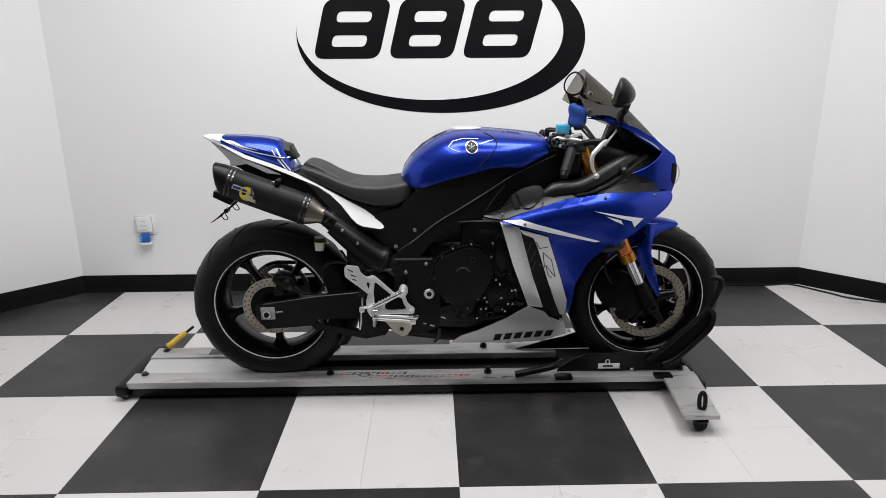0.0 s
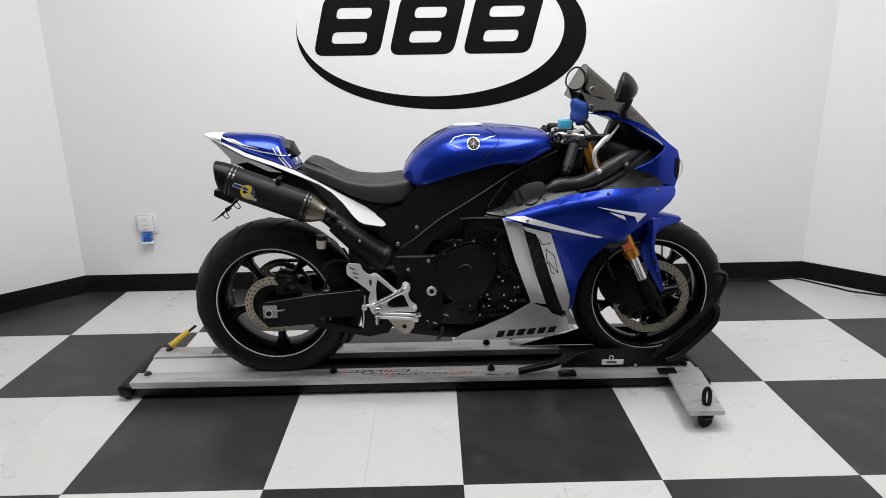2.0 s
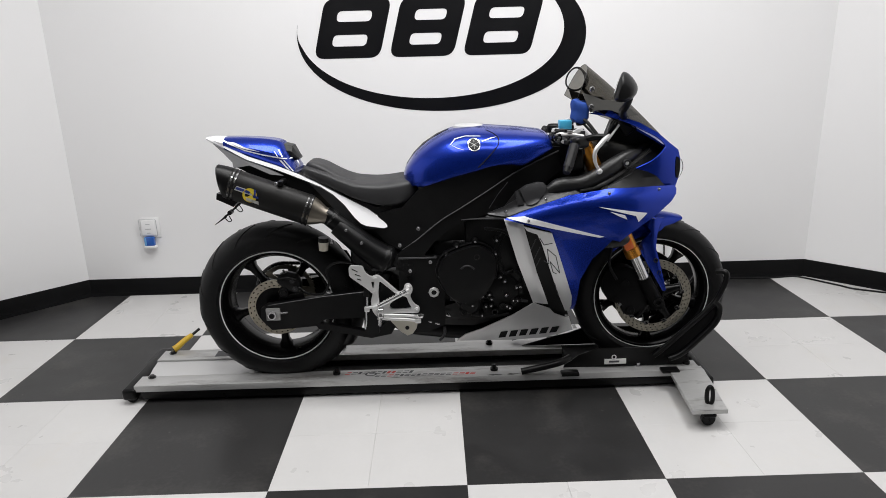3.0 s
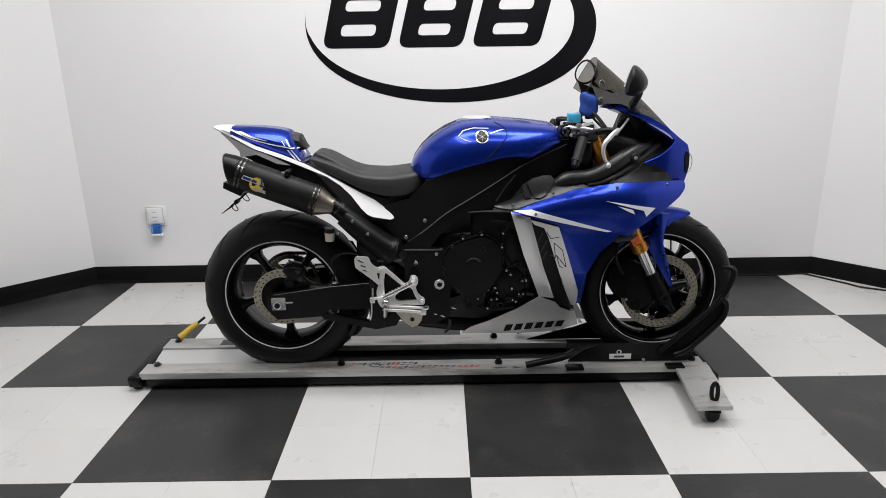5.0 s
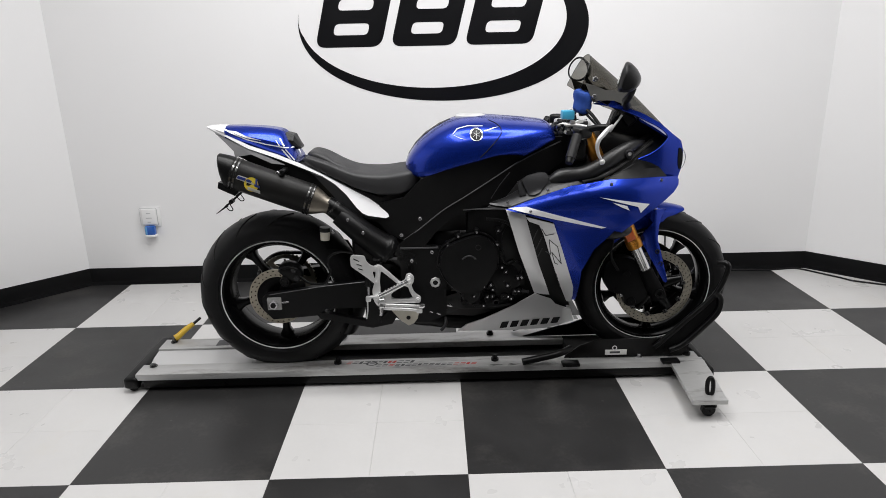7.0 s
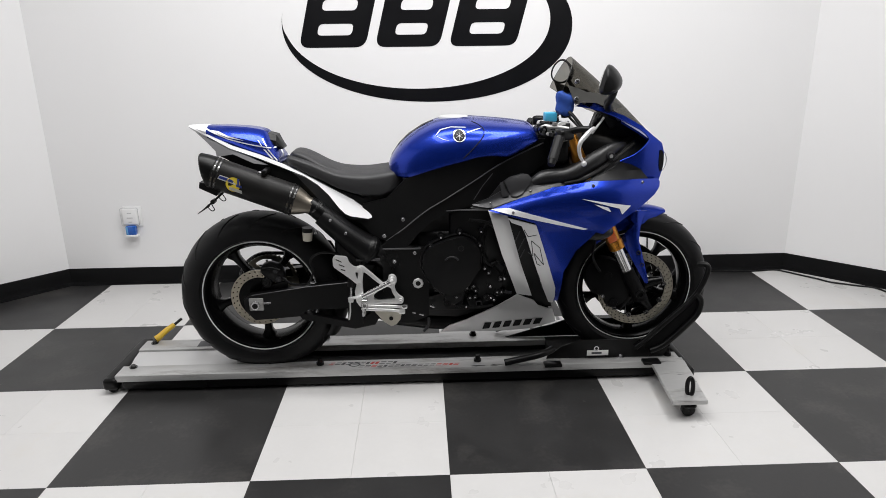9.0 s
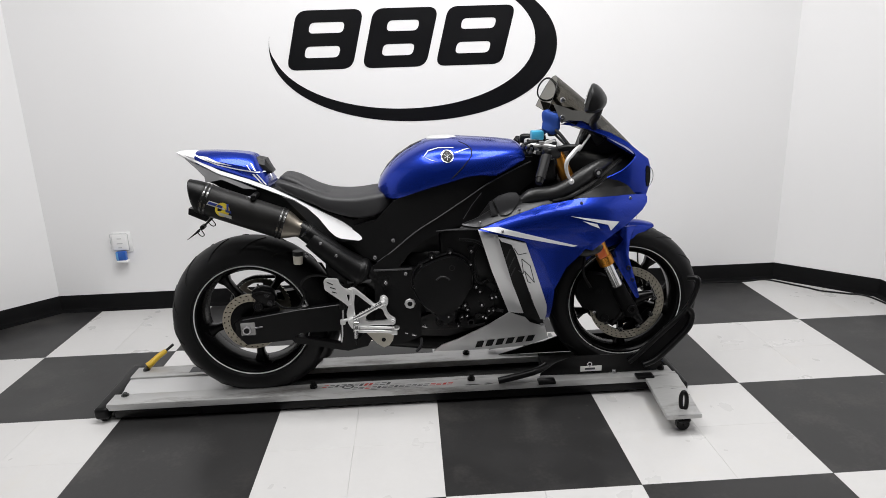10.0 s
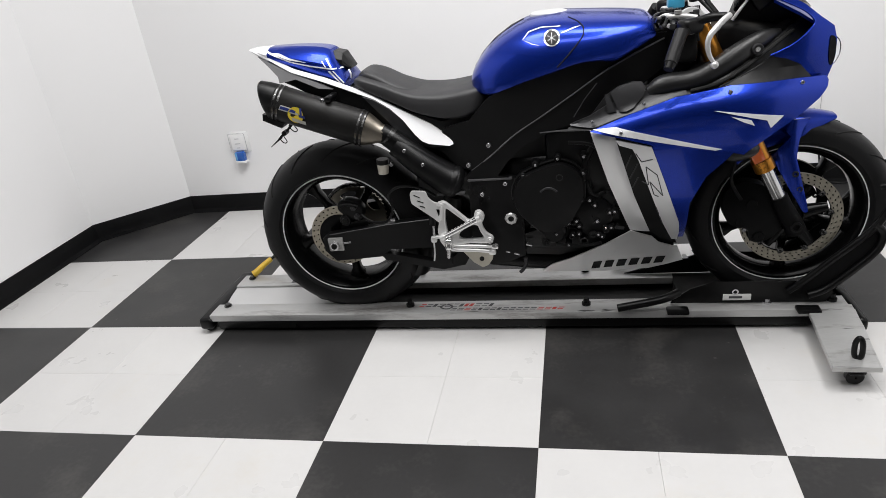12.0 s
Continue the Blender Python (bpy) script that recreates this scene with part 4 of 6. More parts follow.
part("case_lug", tube(B(), [P(0.232, -0.165, 0.386), P(0.258, -0.163, 0.380)], 0.006, 10), GREY, core)
part("pipe_ledge", box(B(), -0.312, -0.225, YM - 0.172, YM - 0.12, 0.519, 0.526, 0.002), EDGE, bike)
for x, z, d in ((0.165, 0.366, 0.012), (0.205, 0.38, 0.010), (0.02, 0.345, 0.014), (0.10, 0.36, 0.009), (0.075, 0.415, 0.009)):
    part("cover_plug", lathe(B(), [(0.001, -0.168), (d * 0.5, -0.168), (d * 0.6, -0.172), (d, -0.172), (d, -0.14), (0.001, -0.14)], x, YM, z, 16), ENGINE, core)
for x, z, y in ((-0.137, 0.670, -0.160), (-0.207, 0.606, -0.146), (-0.173, 0.508, -0.146), (-0.098, 0.540, -0.148)):
    bolt(x, y, z, 1.6)
part("pivot_ring", lathe(B(), [(0.010, -0.152), (0.018, -0.152), (0.021, -0.148), (0.021, -0.13), (0.010, -0.13)], -0.088, YM, 0.421, 8), CAST, bike, "silver pivot nut")
part("pivot_bore", rod(B(), P(-0.088, -0.13, 0.421), P(-0.088, -0.149, 0.421), 0.0115), PLASTIC, bike)
lug = part("frame_lug", panel(B(), [(-0.252, 0.318), (-0.150, 0.318), (-0.158, 0.285), (-0.172, 0.266), (-0.192, 0.258), (-0.218, 0.276)], CENTRE(0.165), 0.012, 0.2), CREAM, bike, "cream cast lug below the footrest")
part("lug_hole", rod(B(), P(-0.192, -0.160, 0.290), P(-0.192, -0.1665, 0.290), 0.008), PLASTIC, lug)
# exhaust collector under the engine
part("collector", tube(B(), [P(0.22, -0.03, 0.24), P(0.05, -0.05, 0.225), P(-0.10, -0.07, 0.245), P(-0.22, -0.09, 0.285), P(-0.29, -0.10, 0.40), P(-0.27, -0.11, 0.50)], 0.032, 14, 6), ENGINE, bike)
for x, z, r in ((-0.106, 0.304, 0.0045), (-0.078, 0.296, 0.006), (-0.036, 0.328, 0.007)):
    part("stand_fitting", box(B(), -r * 1.5, r * 1.5, -r, r, -r * 0.5, r * 0.5, r * 0.3, m=Matrix.Translation(P(x, -0.146, z)) @ Matrix.Rotation(radians(18), 4, "Y")), STEEL, bike)
part("stand_spring", tube(B(), [P(-0.052, -0.14, 0.278), P(-0.052, -0.142, 0.255), P(-0.060, -0.144, 0.238), P(-0.072, -0.145, 0.226)], 0.006, 10, 5), GREY, bike)
part("linkage", box(B(), -0.335, -0.20, YM - 0.05, YM + 0.05, 0.235, 0.335, 0.015), ENGINE, bike)
part("lower_cover", panel(B(), [(-0.16, 0.225), (-0.12, 0.26), (0.02, 0.25), (0.04, 0.205), (-0.06, 0.205)], CENTRE(0.072), 0.02, 0.2), PLASTIC, bike)

# footrest bracket: a cast frame with two openings, heel guard, folding peg and brake pedal link
heel = part("heel_guard", cut_plate(B(), rounded([(-0.390, 0.546), (-0.382, 0.557), (-0.338, 0.553), (-0.332, 0.530), (-0.316, 0.515), (-0.296, 0.511), (-0.288, 0.504), (-0.294, 0.450), (-0.305, 0.443), (-0.329, 0.466), (-0.389, 0.514)], 0.008, 3),
                               [rounded(q, 0.0022, 2) for q in ([(-0.379, 0.5445), (-0.358, 0.5335), (-0.357, 0.5285), (-0.378, 0.5385)], [(-0.369, 0.5245), (-0.349, 0.5165), (-0.348, 0.5115), (-0.368, 0.5190)], [(-0.363, 0.5070), (-0.347, 0.5015), (-0.346, 0.4965), (-0.362, 0.5015)], [(-0.312, 0.4920), (-0.301, 0.4910), (-0.301, 0.4780), (-0.307, 0.4660)])], YM - 0.2165, YM - 0.2105, 0.0015), CAST, bike, "silver slotted heel guard")
FRAME_OUT = [(-0.300, 0.514), (-0.284, 0.512), (-0.248, 0.478), (-0.214, 0.444), (-0.197, 0.454), (-0.194, 0.474), (-0.178, 0.479), (-0.165, 0.466), (-0.165, 0.447), (-0.175, 0.434), (-0.170, 0.412), (-0.158, 0.396), (-0.143, 0.388), (-0.141, 0.371), (-0.156, 0.364), (-0.221, 0.367), (-0.262, 0.362), (-0.280, 0.347), (-0.302, 0.356), (-0.315, 0.378), (-0.318, 0.416), (-0.308, 0.450)]
bracket = part("footrest_bracket", cut_plate(B(), rounded(FRAME_OUT, 0.008, 3), [rounded(q, 0.010, 4) for q in ([(-0.283, 0.492), (-0.219, 0.434), (-0.278, 0.404), (-0.287, 0.402), (-0.289, 0.448)], [(-0.250, 0.385), (-0.250, 0.402), (-0.236, 0.413), (-0.201, 0.432), (-0.187, 0.427), (-0.182, 0.406), (-0.170, 0.385), (-0.184, 0.381), (-0.235, 0.380)])], YM - 0.2095, YM - 0.192, 0.0035), CAST, bike, "silver cast footrest bracket")


def strut(pts, r, name="bracket_strut", r1=None):
    part(name, tube(B(), [P(x, y, z) for x, y, z in pts], r, 12, 4, r1=r1), CAST, bracket)


for x, z, r in ((-0.302, 0.503, 0.0075), (-0.302, 0.453, 0.0075), (-0.153, 0.377, 0.0105), (-0.181, 0.463, 0.0100)):
    part("boss", lathe(B(), [(0.0001, -0.220), (r * 0.45, -0.220), (r * 0.5, -0.217), (r * 0.9, -0.217), (r, -0.214), (r, -0.195), (0.0001, -0.195)], x, YM, z, 18), CAST, bracket)
strut([(-0.300, -0.204, 0.366), (-0.262, -0.206, 0.359), (-0.200, -0.206, 0.356), (-0.146, -0.205, 0.351)], 0.0062, "pedal_link")
strut([(-0.296, -0.206, 0.350), (-0.262, -0.208, 0.346), (-0.200, -0.207, 0.342), (-0.146, -0.205, 0.334)], 0.0066, "brake_rod")
part("rod_end", box(B(), -0.160, -0.138, YM - 0.214, YM - 0.196, 0.325, 0.343, 0.004), CAST, bracket)
part("rod_end", box(B(), -0.150, -0.128, YM - 0.212, YM - 0.196, 0.344, 0.360, 0.005), CHROME, bracket)
peg = part("footrest", tube(B(), [P(-0.302, -0.218, 0.395), P(-0.262, -0.224, 0.416), P(-0.180, -0.228, 0.459)], 0.0080, 14, r1=0.0085), CHROME, bike, "knurled silver footrest")
part("footrest_tip", rod(B(), P(-0.184, -0.228, 0.457), P(-0.172, -0.229, 0.463), 0.0110), CAST, peg)
part("footrest_root", rod(B(), P(-0.306, -0.218, 0.393), P(-0.292, -0.219, 0.400), 0.0105), CAST, peg)
for k in range(7):
    f = 0.30 + 0.09 * k
    c, d = Vector(P(-0.302, -0.218, 0.395)).lerp(Vector(P(-0.180, -0.228, 0.459)), f), Vector((0.122, -0.010, 0.064)).normalized()
    part("knurl_ring", rod(B(), c - d * 0.0022, c + d * 0.0022, 0.0090), CAST, peg)
part("footrest_joint", box(B(), -0.295, -0.271, YM - 0.236, YM - 0.205, 0.357, 0.393, 0.006, seg=3), CHROME, bike)
part("pedal_tip", rod(B(), P(-0.289, -0.222, 0.325), P(-0.285, -0.222, 0.360), 0.0062, 0.0080), CHROME, bike)
part("master_cylinder", rod(B(), P(-0.331, -0.195, 0.432), P(-0.328, -0.195, 0.466), 0.0135), STEEL_BLACK, bike)
part("push_rod", rod(B(), P(-0.333, -0.200, 0.385), P(-0.331, -0.197, 0.434), 0.0042), STEEL, bike)
part("brake_joint", box(B(), -0.343, -0.324, YM - 0.212, YM - 0.196, 0.374, 0.394, 0.004), CAST, bike)
part("brake_joint", rod(B(), P(-0.326, -0.205, 0.391), P(-0.300, -0.207, 0.394), 0.0055), CAST, bike)
part("pedal_spring", tube(B(), [P(-0.338, -0.195, 0.372), P(-0.340, -0.192, 0.330), P(-0.346, -0.190, 0.300)], 0.0028, 8, 4), CAST, bike)
part("linkage_cover", panel(B(), [(-0.352, 0.345), (-0.345, 0.372), (-0.296, 0.372), (-0.298, 0.262), (-0.345, 0.262), (-0.354, 0.287)], CENTRE(0.148), 0.02, 0.2), PLASTIC, bike)

# exhaust: silencer, link pipe, hanger
s0, s1 = Vector(P(-0.828, -0.148, 0.864)), Vector(P(-0.495, -0.148, 0.735))
ax = (s1 - s0).normalized()
up = Vector((0, 1, 0)).cross(ax).normalized()
if up.z < 0:
    up = -up


def oval(c, a, b, n=28, tilt=0.0):
    return [c + a * math.cos(t) * up + b * math.sin(t) * Vector((0, 1, 0)) + ax * tilt * math.cos(t) for t in (2 * math.pi * i / n for i in range(n))]


sil = part("silencer", loft(B(), [oval(s0 + ax * d, a, b) for d, a, b in ((0.030, 0.053, 0.045), (0.035, 0.056, 0.048), (0.322, 0.056, 0.048), (0.334, 0.054, 0.046))]), CARBON, bike, "dark oval silencer with clamps")
part("end_cap", loft(B(), [oval(s0 + ax * d, a, b, tilt=t) for d, a, b, t in ((0.0, 0.046, 0.038, -0.024), (0.004, 0.051, 0.043, -0.024), (0.02, 0.0555, 0.047, -0.008), (0.038, 0.0565, 0.0485, 0.0))]), STEEL_BLACK, sil)
part("end_bore", loft(B(), [oval(s0 + ax * d, a, b, tilt=-0.020) for d, a, b in ((-0.0012, 0.034, 0.028), (0.01, 0.034, 0.028))]), TREAD, sil)
for d in (0.042, 0.055, 0.312, 0.326):
    part("clamp_band", loft(B(), [oval(s0 + ax * (d + e), a, a - 0.008) for e, a in ((0, 0.0568), (0.001, 0.0578), (0.006, 0.0578), (0.007, 0.0568))]), BAND, sil)
part("inlet_cone", loft(B(), [oval(s0 + ax * d, a, b) for d, a, b in ((0.334, 0.053, 0.045), (0.357, 0.043, 0.038), (0.380, 0.031, 0.030), (0.394, 0.030, 0.029))]), TITAN, sil, "heat tinted steel inlet cone")


def on_sleeve(u, v):
    """A point on the sleeve: u along the axis from the tail end, v up from the axis."""
    t = math.acos(max(-1, min(1, v / 0.0563)))
    return s0 + ax * u + 0.0566 * math.cos(t) * up + Vector((0, -0.0486 * math.sin(t), 0))


def sleeve_patch(name, u0, u1, v0, v1, mat, slant=0.0, lift=0.0):
    bm = B()
    rows = []
    for i in range(5):
        v = v0 + (v1 - v0) * i / 4
        rows.append([bm.verts.new(on_sleeve(u + slant * (v - v0), v) + Vector((0, -lift, 0))) for u in (u0, u1)])
    for a, c in zip(rows, rows[1:]):
        bm.faces.new((a[0], a[1], c[1], c[0]))
    bmesh.ops.solidify(bm, geom=bm.faces[:], thickness=0.0006)
    part(name, bm, mat, sil)


# chrome patches paint the bands' highlights; the tan ones below are worn spots
for u in (0.0425, 0.0555, 0.3125, 0.3265):
    sleeve_patch("clamp_buckle", u, u + 0.0062, 0.020, 0.036, CHROME, 0, 0.0016)
    sleeve_patch("clamp_buckle", u, u + 0.0060, -0.020, -0.004, TITAN, 0, 0.0016)
sleeve_patch("label_bar", 0.066, 0.129, -0.004, 0.012, LABEL, 0.3, 0.0004)
sleeve_patch("label_bar", 0.069, 0.119, 0.0, 0.009, BLUE_PRINT, 0.3, 0.0012)
bm = B()
c = [on_sleeve(0.122 + 0.025 * math.cos(t), -0.006 + 0.026 * math.sin(t)) + Vector((0, -0.0018, 0)) for t in (2 * math.pi * i / 24 for i in range(24))]
bm.faces.new([bm.verts.new(p) for p in c])
bmesh.ops.solidify(bm, geom=bm.faces[:], thickness=0.0006)
part("label_disc", bm, YELLOW_PRINT, sil, "round yellow sticker")
sleeve_patch("label_bar", 0.137, 0.144, -0.004, 0.020, BLUE_PRINT, -0.3, 0.0028)
sleeve_patch("label_bar", 0.134, 0.154, -0.008, 0.000, BLUE_PRINT, -0.3, 0.0028)
sleeve_patch("label_bar", 0.114, 0.159, -0.028, -0.016, LABEL, -0.2, 0.0026)
bolt(-0.622, -0.198, 0.853, 1.4)
part("hanger_strap", box(B(), -0.624, -0.604, YM - 0.178, YM - 0.10, 0.840, 0.858, 0.006), STEEL_BLACK, sil)
link = part("link_pipe", tube(B(), [P(-0.470, -0.146, 0.730), P(-0.435, -0.145, 0.702), P(-0.37, -0.140, 0.645), P(-0.31, -0.135, 0.595), P(-0.25, -0.12, 0.55), P(-0.20, -0.09, 0.50)], 0.030, 16, 6, r1=0.046), STEEL_BLACK, bike, "dark grey exhaust link pipe")
part("pipe_shield", tube(B(), [P(-0.43, -0.150, 0.688), P(-0.36, -0.150, 0.626), P(-0.29, -0.142, 0.567), P(-0.262, -0.135, 0.5505)], 0.0335, 20, 6, r1=0.0545), ENGINE, link)
bm = B()
bmesh.ops.create_uvsphere(bm, u_segments=24, v_segments=14, radius=1.0, matrix=Matrix.Translation(P(-0.263, -0.135, 0.551)) @ Matrix.Rotation(radians(30), 4, "Y") @ Matrix.Diagonal((0.036, 0.0542, 0.0542, 1)))
part("shield_end", bm, ENGINE, link)
for x, z in ((-0.392, 0.680), (-0.340, 0.632)):
    bolt(x, -0.195, z, 1.2)
part("pipe_collar", tube(B(), [P(-0.452, -0.146, 0.717), P(-0.440, -0.145, 0.707)], 0.0325, 16), BAND, link)
part("brake_reservoir", rod(B(), P(-0.487, -0.135, 0.592), P(-0.485, -0.135, 0.624), 0.0165, 0.0190), CREAM, bike, "cloudy brake fluid reservoir")
part("reservoir_cap", rod(B(), P(-0.485, -0.135, 0.624), P(-0.484, -0.135, 0.640), 0.0195), PLASTIC, bike)
bolt(-0.452, -0.150, 0.625, 1.4)
# number plate hanger and small lamps
hang = part("plate_bracket", tube(B(), [P(-0.7847, -0.02, 0.7737), P(-0.8081, -0.02, 0.7505), P(-0.8451, -0.02, 0.7188), P(-0.8727, -0.02, 0.6976)], 0.0050, 8, r1=0.0030), PLASTIC, bike, "thin black plate bracket")
part("bracket_blade", tube(B(), [P(-0.8636, -0.02, 0.7039), P(-0.8774, -0.02, 0.6933), P(-0.9096, -0.02, 0.6710)], 0.0052, 8, r1=0.0012), PLASTIC, hang)
part("bracket_knob", rod(B(), P(-0.8451, -0.034, 0.7188), P(-0.8451, -0.006, 0.7188), 0.0085), PLASTIC, hang)
for loop in ((P(-0.8229, -0.03, 0.7422), P(-0.8158, -0.03, 0.7291), P(-0.8051, -0.03, 0.7214), P(-0.7961, -0.03, 0.7266), P(-0.8022, -0.03, 0.7396), P(-0.8115, -0.03, 0.7506)), (P(-0.8648, -0.03, 0.7041), P(-0.8599, -0.03, 0.6910), P(-0.8500, -0.03, 0.6843), P(-0.8421, -0.03, 0.6896), P(-0.8471, -0.03, 0.7016), P(-0.8533, -0.03, 0.7126))):
    part("wire_loop", tube(B(), curve(list(loop), 4, True), 0.0019, 6, closed=True), PLASTIC, hang)
part("lower_cap", loft(B(), [[P(-0.842, y, 0.818), P(-0.846, y, 0.797), P(-0.788, y, 0.768), P(-0.772, y, 0.785), P(-0.80, y, 0.808)] for y in (-0.16, 0.12)]), PLASTIC, bike)

# tail, seat
class Faceted(Body):
    """A body with a flat top, a sloping shoulder and upright sides."""
    V, U = [-1.0, 0.05, 0.16, 0.40, 0.66, 0.90, 1.0], [0.90, 1.0, 0.98, 0.86, 0.70, 0.50, 0.36]

    def half(self, x, z):
        zc, hz, w = self.at(x)
        return w * interp((z - zc) / hz, self.V, self.U)

    def mesh(self, bm, sub=4):
        side = list(zip(self.U, self.V))
        return loft(bm, [[P(x, u * w, (a + b) / 2 + v * (a - b) / 2) for u, v in side + [(-u, v) for u, v in side[::-1]]] for x, a, b, w in self.fine])


STATIONS = [(-0.906, 0.998, 0.990, 0.012), (-0.88, 1.001, 0.980, 0.035), (-0.846, 1.0, 0.966, 0.055), (-0.832, 0.9995, 0.960, 0.060), (-0.76, 0.997, 0.930, 0.074), (-0.68, 0.990, 0.900, 0.084), (-0.632, 0.979, 0.882, 0.087), (-0.612, 0.958, 0.876, 0.088), (-0.592, 0.925, 0.868, 0.088), (-0.578, 0.892, 0.862, 0.088)]
tail = Faceted(STATIONS)
part("tail_cowl", Faceted(STATIONS[3:]).mesh(B()), BLUE, bike, "blue tail cowl with white lines", 16)
part("tail_tip", Faceted(STATIONS[:4]).mesh(B()), WHITE, bike, "white tail tip", 16)
TW = lambda x, z: interp(x, [-0.9, -0.75, -0.55, -0.25], [0.032, 0.094, 0.110, 0.130]) + 0.42 * (interp(x, [-0.9, -0.6, -0.45, -0.32, -0.25], [0.992, 0.874, 0.795, 0.712, 0.672]) - z)
for s in (-1, 1):
    out = [(-0.903, 0.998), (-0.862, 0.986), (-0.833, 0.974), (-0.738, 0.933), (-0.641, 0.900), (-0.554, 0.863), (-0.495, 0.834), (-0.397, 0.780), (-0.318, 0.736), (-0.268, 0.698), (-0.252, 0.680), (-0.250, 0.672), (-0.262, 0.668), (-0.325, 0.680), (-0.345, 0.690), (-0.366, 0.711), (-0.401, 0.756), (-0.439, 0.793), (-0.484, 0.823), (-0.575, 0.862), (-0.642, 0.889), (-0.740, 0.924), (-0.834, 0.967)]
    part("tail_side_strip", panel(B(), out, TW, 0.014, 0.03, s), WHITE, bike, "white side strip of the tail")
    out = [(-0.520, 0.836), (-0.484, 0.8225), (-0.439, 0.7925), (-0.401, 0.7555), (-0.366, 0.7105), (-0.345, 0.6895), (-0.325, 0.6795), (-0.262, 0.6675), (-0.320, 0.664), (-0.390, 0.678), (-0.412, 0.695), (-0.450, 0.755), (-0.492, 0.803)]
    part("strip_underside", panel(B(), out, lambda x, z: interp(x, [-0.5, -0.25], [0.118, 0.130]), 0.012, 0.03, s), GREY, bike, "grey lower edge of the side strip")
    out = [(-0.872, 0.977), (-0.825, 0.957), (-0.749, 0.925), (-0.672, 0.893), (-0.615, 0.866), (-0.66, 0.872), (-0.733, 0.905), (-0.792, 0.896), (-0.797, 0.915), (-0.83, 0.944)]
    part("under_tail_edge", panel(B(), out, lambda x, z: TW(x, z) - 0.003, 0.01, 0.03, s), GREY_MID, bike, "grey metallic edge under the tail")
    out = [(-0.812, 0.950), (-0.749, 0.924), (-0.672, 0.892), (-0.595, 0.866), (-0.531, 0.838), (-0.492, 0.803), (-0.450, 0.754), (-0.412, 0.694), (-0.390, 0.677), (-0.30, 0.662), (-0.34, 0.650), (-0.43, 0.70), (-0.53, 0.785), (-0.66, 0.848), (-0.786, 0.893), (-0.800, 0.925)]
    part("under_tail", panel(B(), out, lambda x, z: interp(x, [-0.9, -0.75, -0.55, -0.25], [0.028, 0.084, 0.100, 0.118]), 0.02, 0.03, s), PLASTIC, bike, "black under tail panel")
    for a in ([(-0.832, 0.992), (-0.800, 0.979), (-0.750, 0.957), (-0.685, 0.940), (-0.618, 0.927), (-0.584, 0.922), (-0.584, 0.9185), (-0.618, 0.9235), (-0.685, 0.9362), (-0.750, 0.9530), (-0.832, 0.988)],
              [(-0.628, 0.918), (-0.594, 0.874), (-0.588, 0.874), (-0.621, 0.918)], [(-0.614, 0.918), (-0.583, 0.876), (-0.580, 0.880), (-0.609, 0.918)],
              [(-0.647, 0.950), (-0.634, 0.931), (-0.631, 0.931), (-0.643, 0.950)], [(-0.634, 0.955), (-0.618, 0.929), (-0.614, 0.929), (-0.629, 0.955)], [(-0.815, 0.986), (-0.787, 0.982), (-0.749, 0.966), (-0.696, 0.950), (-0.750, 0.960), (-0.790, 0.976)]):
        part("tail_line", panel(B(), a, lambda x, z: tail.half(x, z) + 0.0024, 0.003, 0.010, s), WHITE, bike)
part("under_tray", loft(B(), [[P(x, -w, z0), P(x, w, z0), P(x, w, z1), P(x, -w, z1)] for x, w, z0, z1 in ((-0.80, 0.06, 0.90, 0.935), (-0.62, 0.085, 0.80, 0.87), (-0.45, 0.10, 0.70, 0.80), (-0.28, 0.11, 0.64, 0.74), (-0.12, 0.11, 0.58, 0.78))]), PLASTIC, bike)
rings = []
for x, a, b, w in ((-0.630, 0.960, 0.930, 0.044), (-0.620, 0.970, 0.920, 0.052), (-0.590, 0.962, 0.912, 0.050), (-0.575, 0.932, 0.910, 0.042), (-0.568, 0.920, 0.912, 0.034)):
    rings.append([P(x, u * w, b + v * (a - b)) for u, v in ((0.55, 1.0), (0.95, 0.62), (1.0, 0.35), (0.8, 0.0), (-0.8, 0.0), (-1.0, 0.35), (-0.95, 0.62), (-0.55, 1.0))])
part("rump_pad", loft(B(), rings), PLASTIC, bike, "small black bump pad on the tail", 12)
part("pad_latch", tube(B(), [P(-0.572, -0.05, 0.912), P(-0.566, -0.055, 0.900), P(-0.568, -0.055, 0.888)], 0.003, 8, 4), CAST, bike)
seat = Body([(-0.560, 0.876, 0.872, 0.05), (-0.550, 0.886, 0.866, 0.085), (-0.530, 0.891, 0.856, 0.100), (-0.49, 0.880, 0.834, 0.106), (-0.45, 0.866, 0.814, 0.111), (-0.413, 0.850, 0.796, 0.116), (-0.358, 0.833, 0.768, 0.122), (-0.274, 0.828, 0.745, 0.128), (-0.20, 0.836, 0.745, 0.128), (-0.158, 0.838, 0.765, 0.115), (-0.137, 0.82, 0.795, 0.10)], 5.5, 40)
part("seat", seat.mesh(B()), SEAT, bike, "matte black rider seat", 60)
hump = Body([(-0.548, 0.884, 0.874, 0.035), (-0.540, 0.898, 0.860, 0.055), (-0.520, 0.906, 0.850, 0.070), (-0.48, 0.894, 0.832, 0.080), (-0.43, 0.866, 0.80, 0.085), (-0.387, 0.846, 0.78, 0.08), (-0.35, 0.829, 0.77, 0.06)], 5.0, 36)
part("seat_hump", hump.mesh(B()), SEAT, bike, "", 60)

# tank


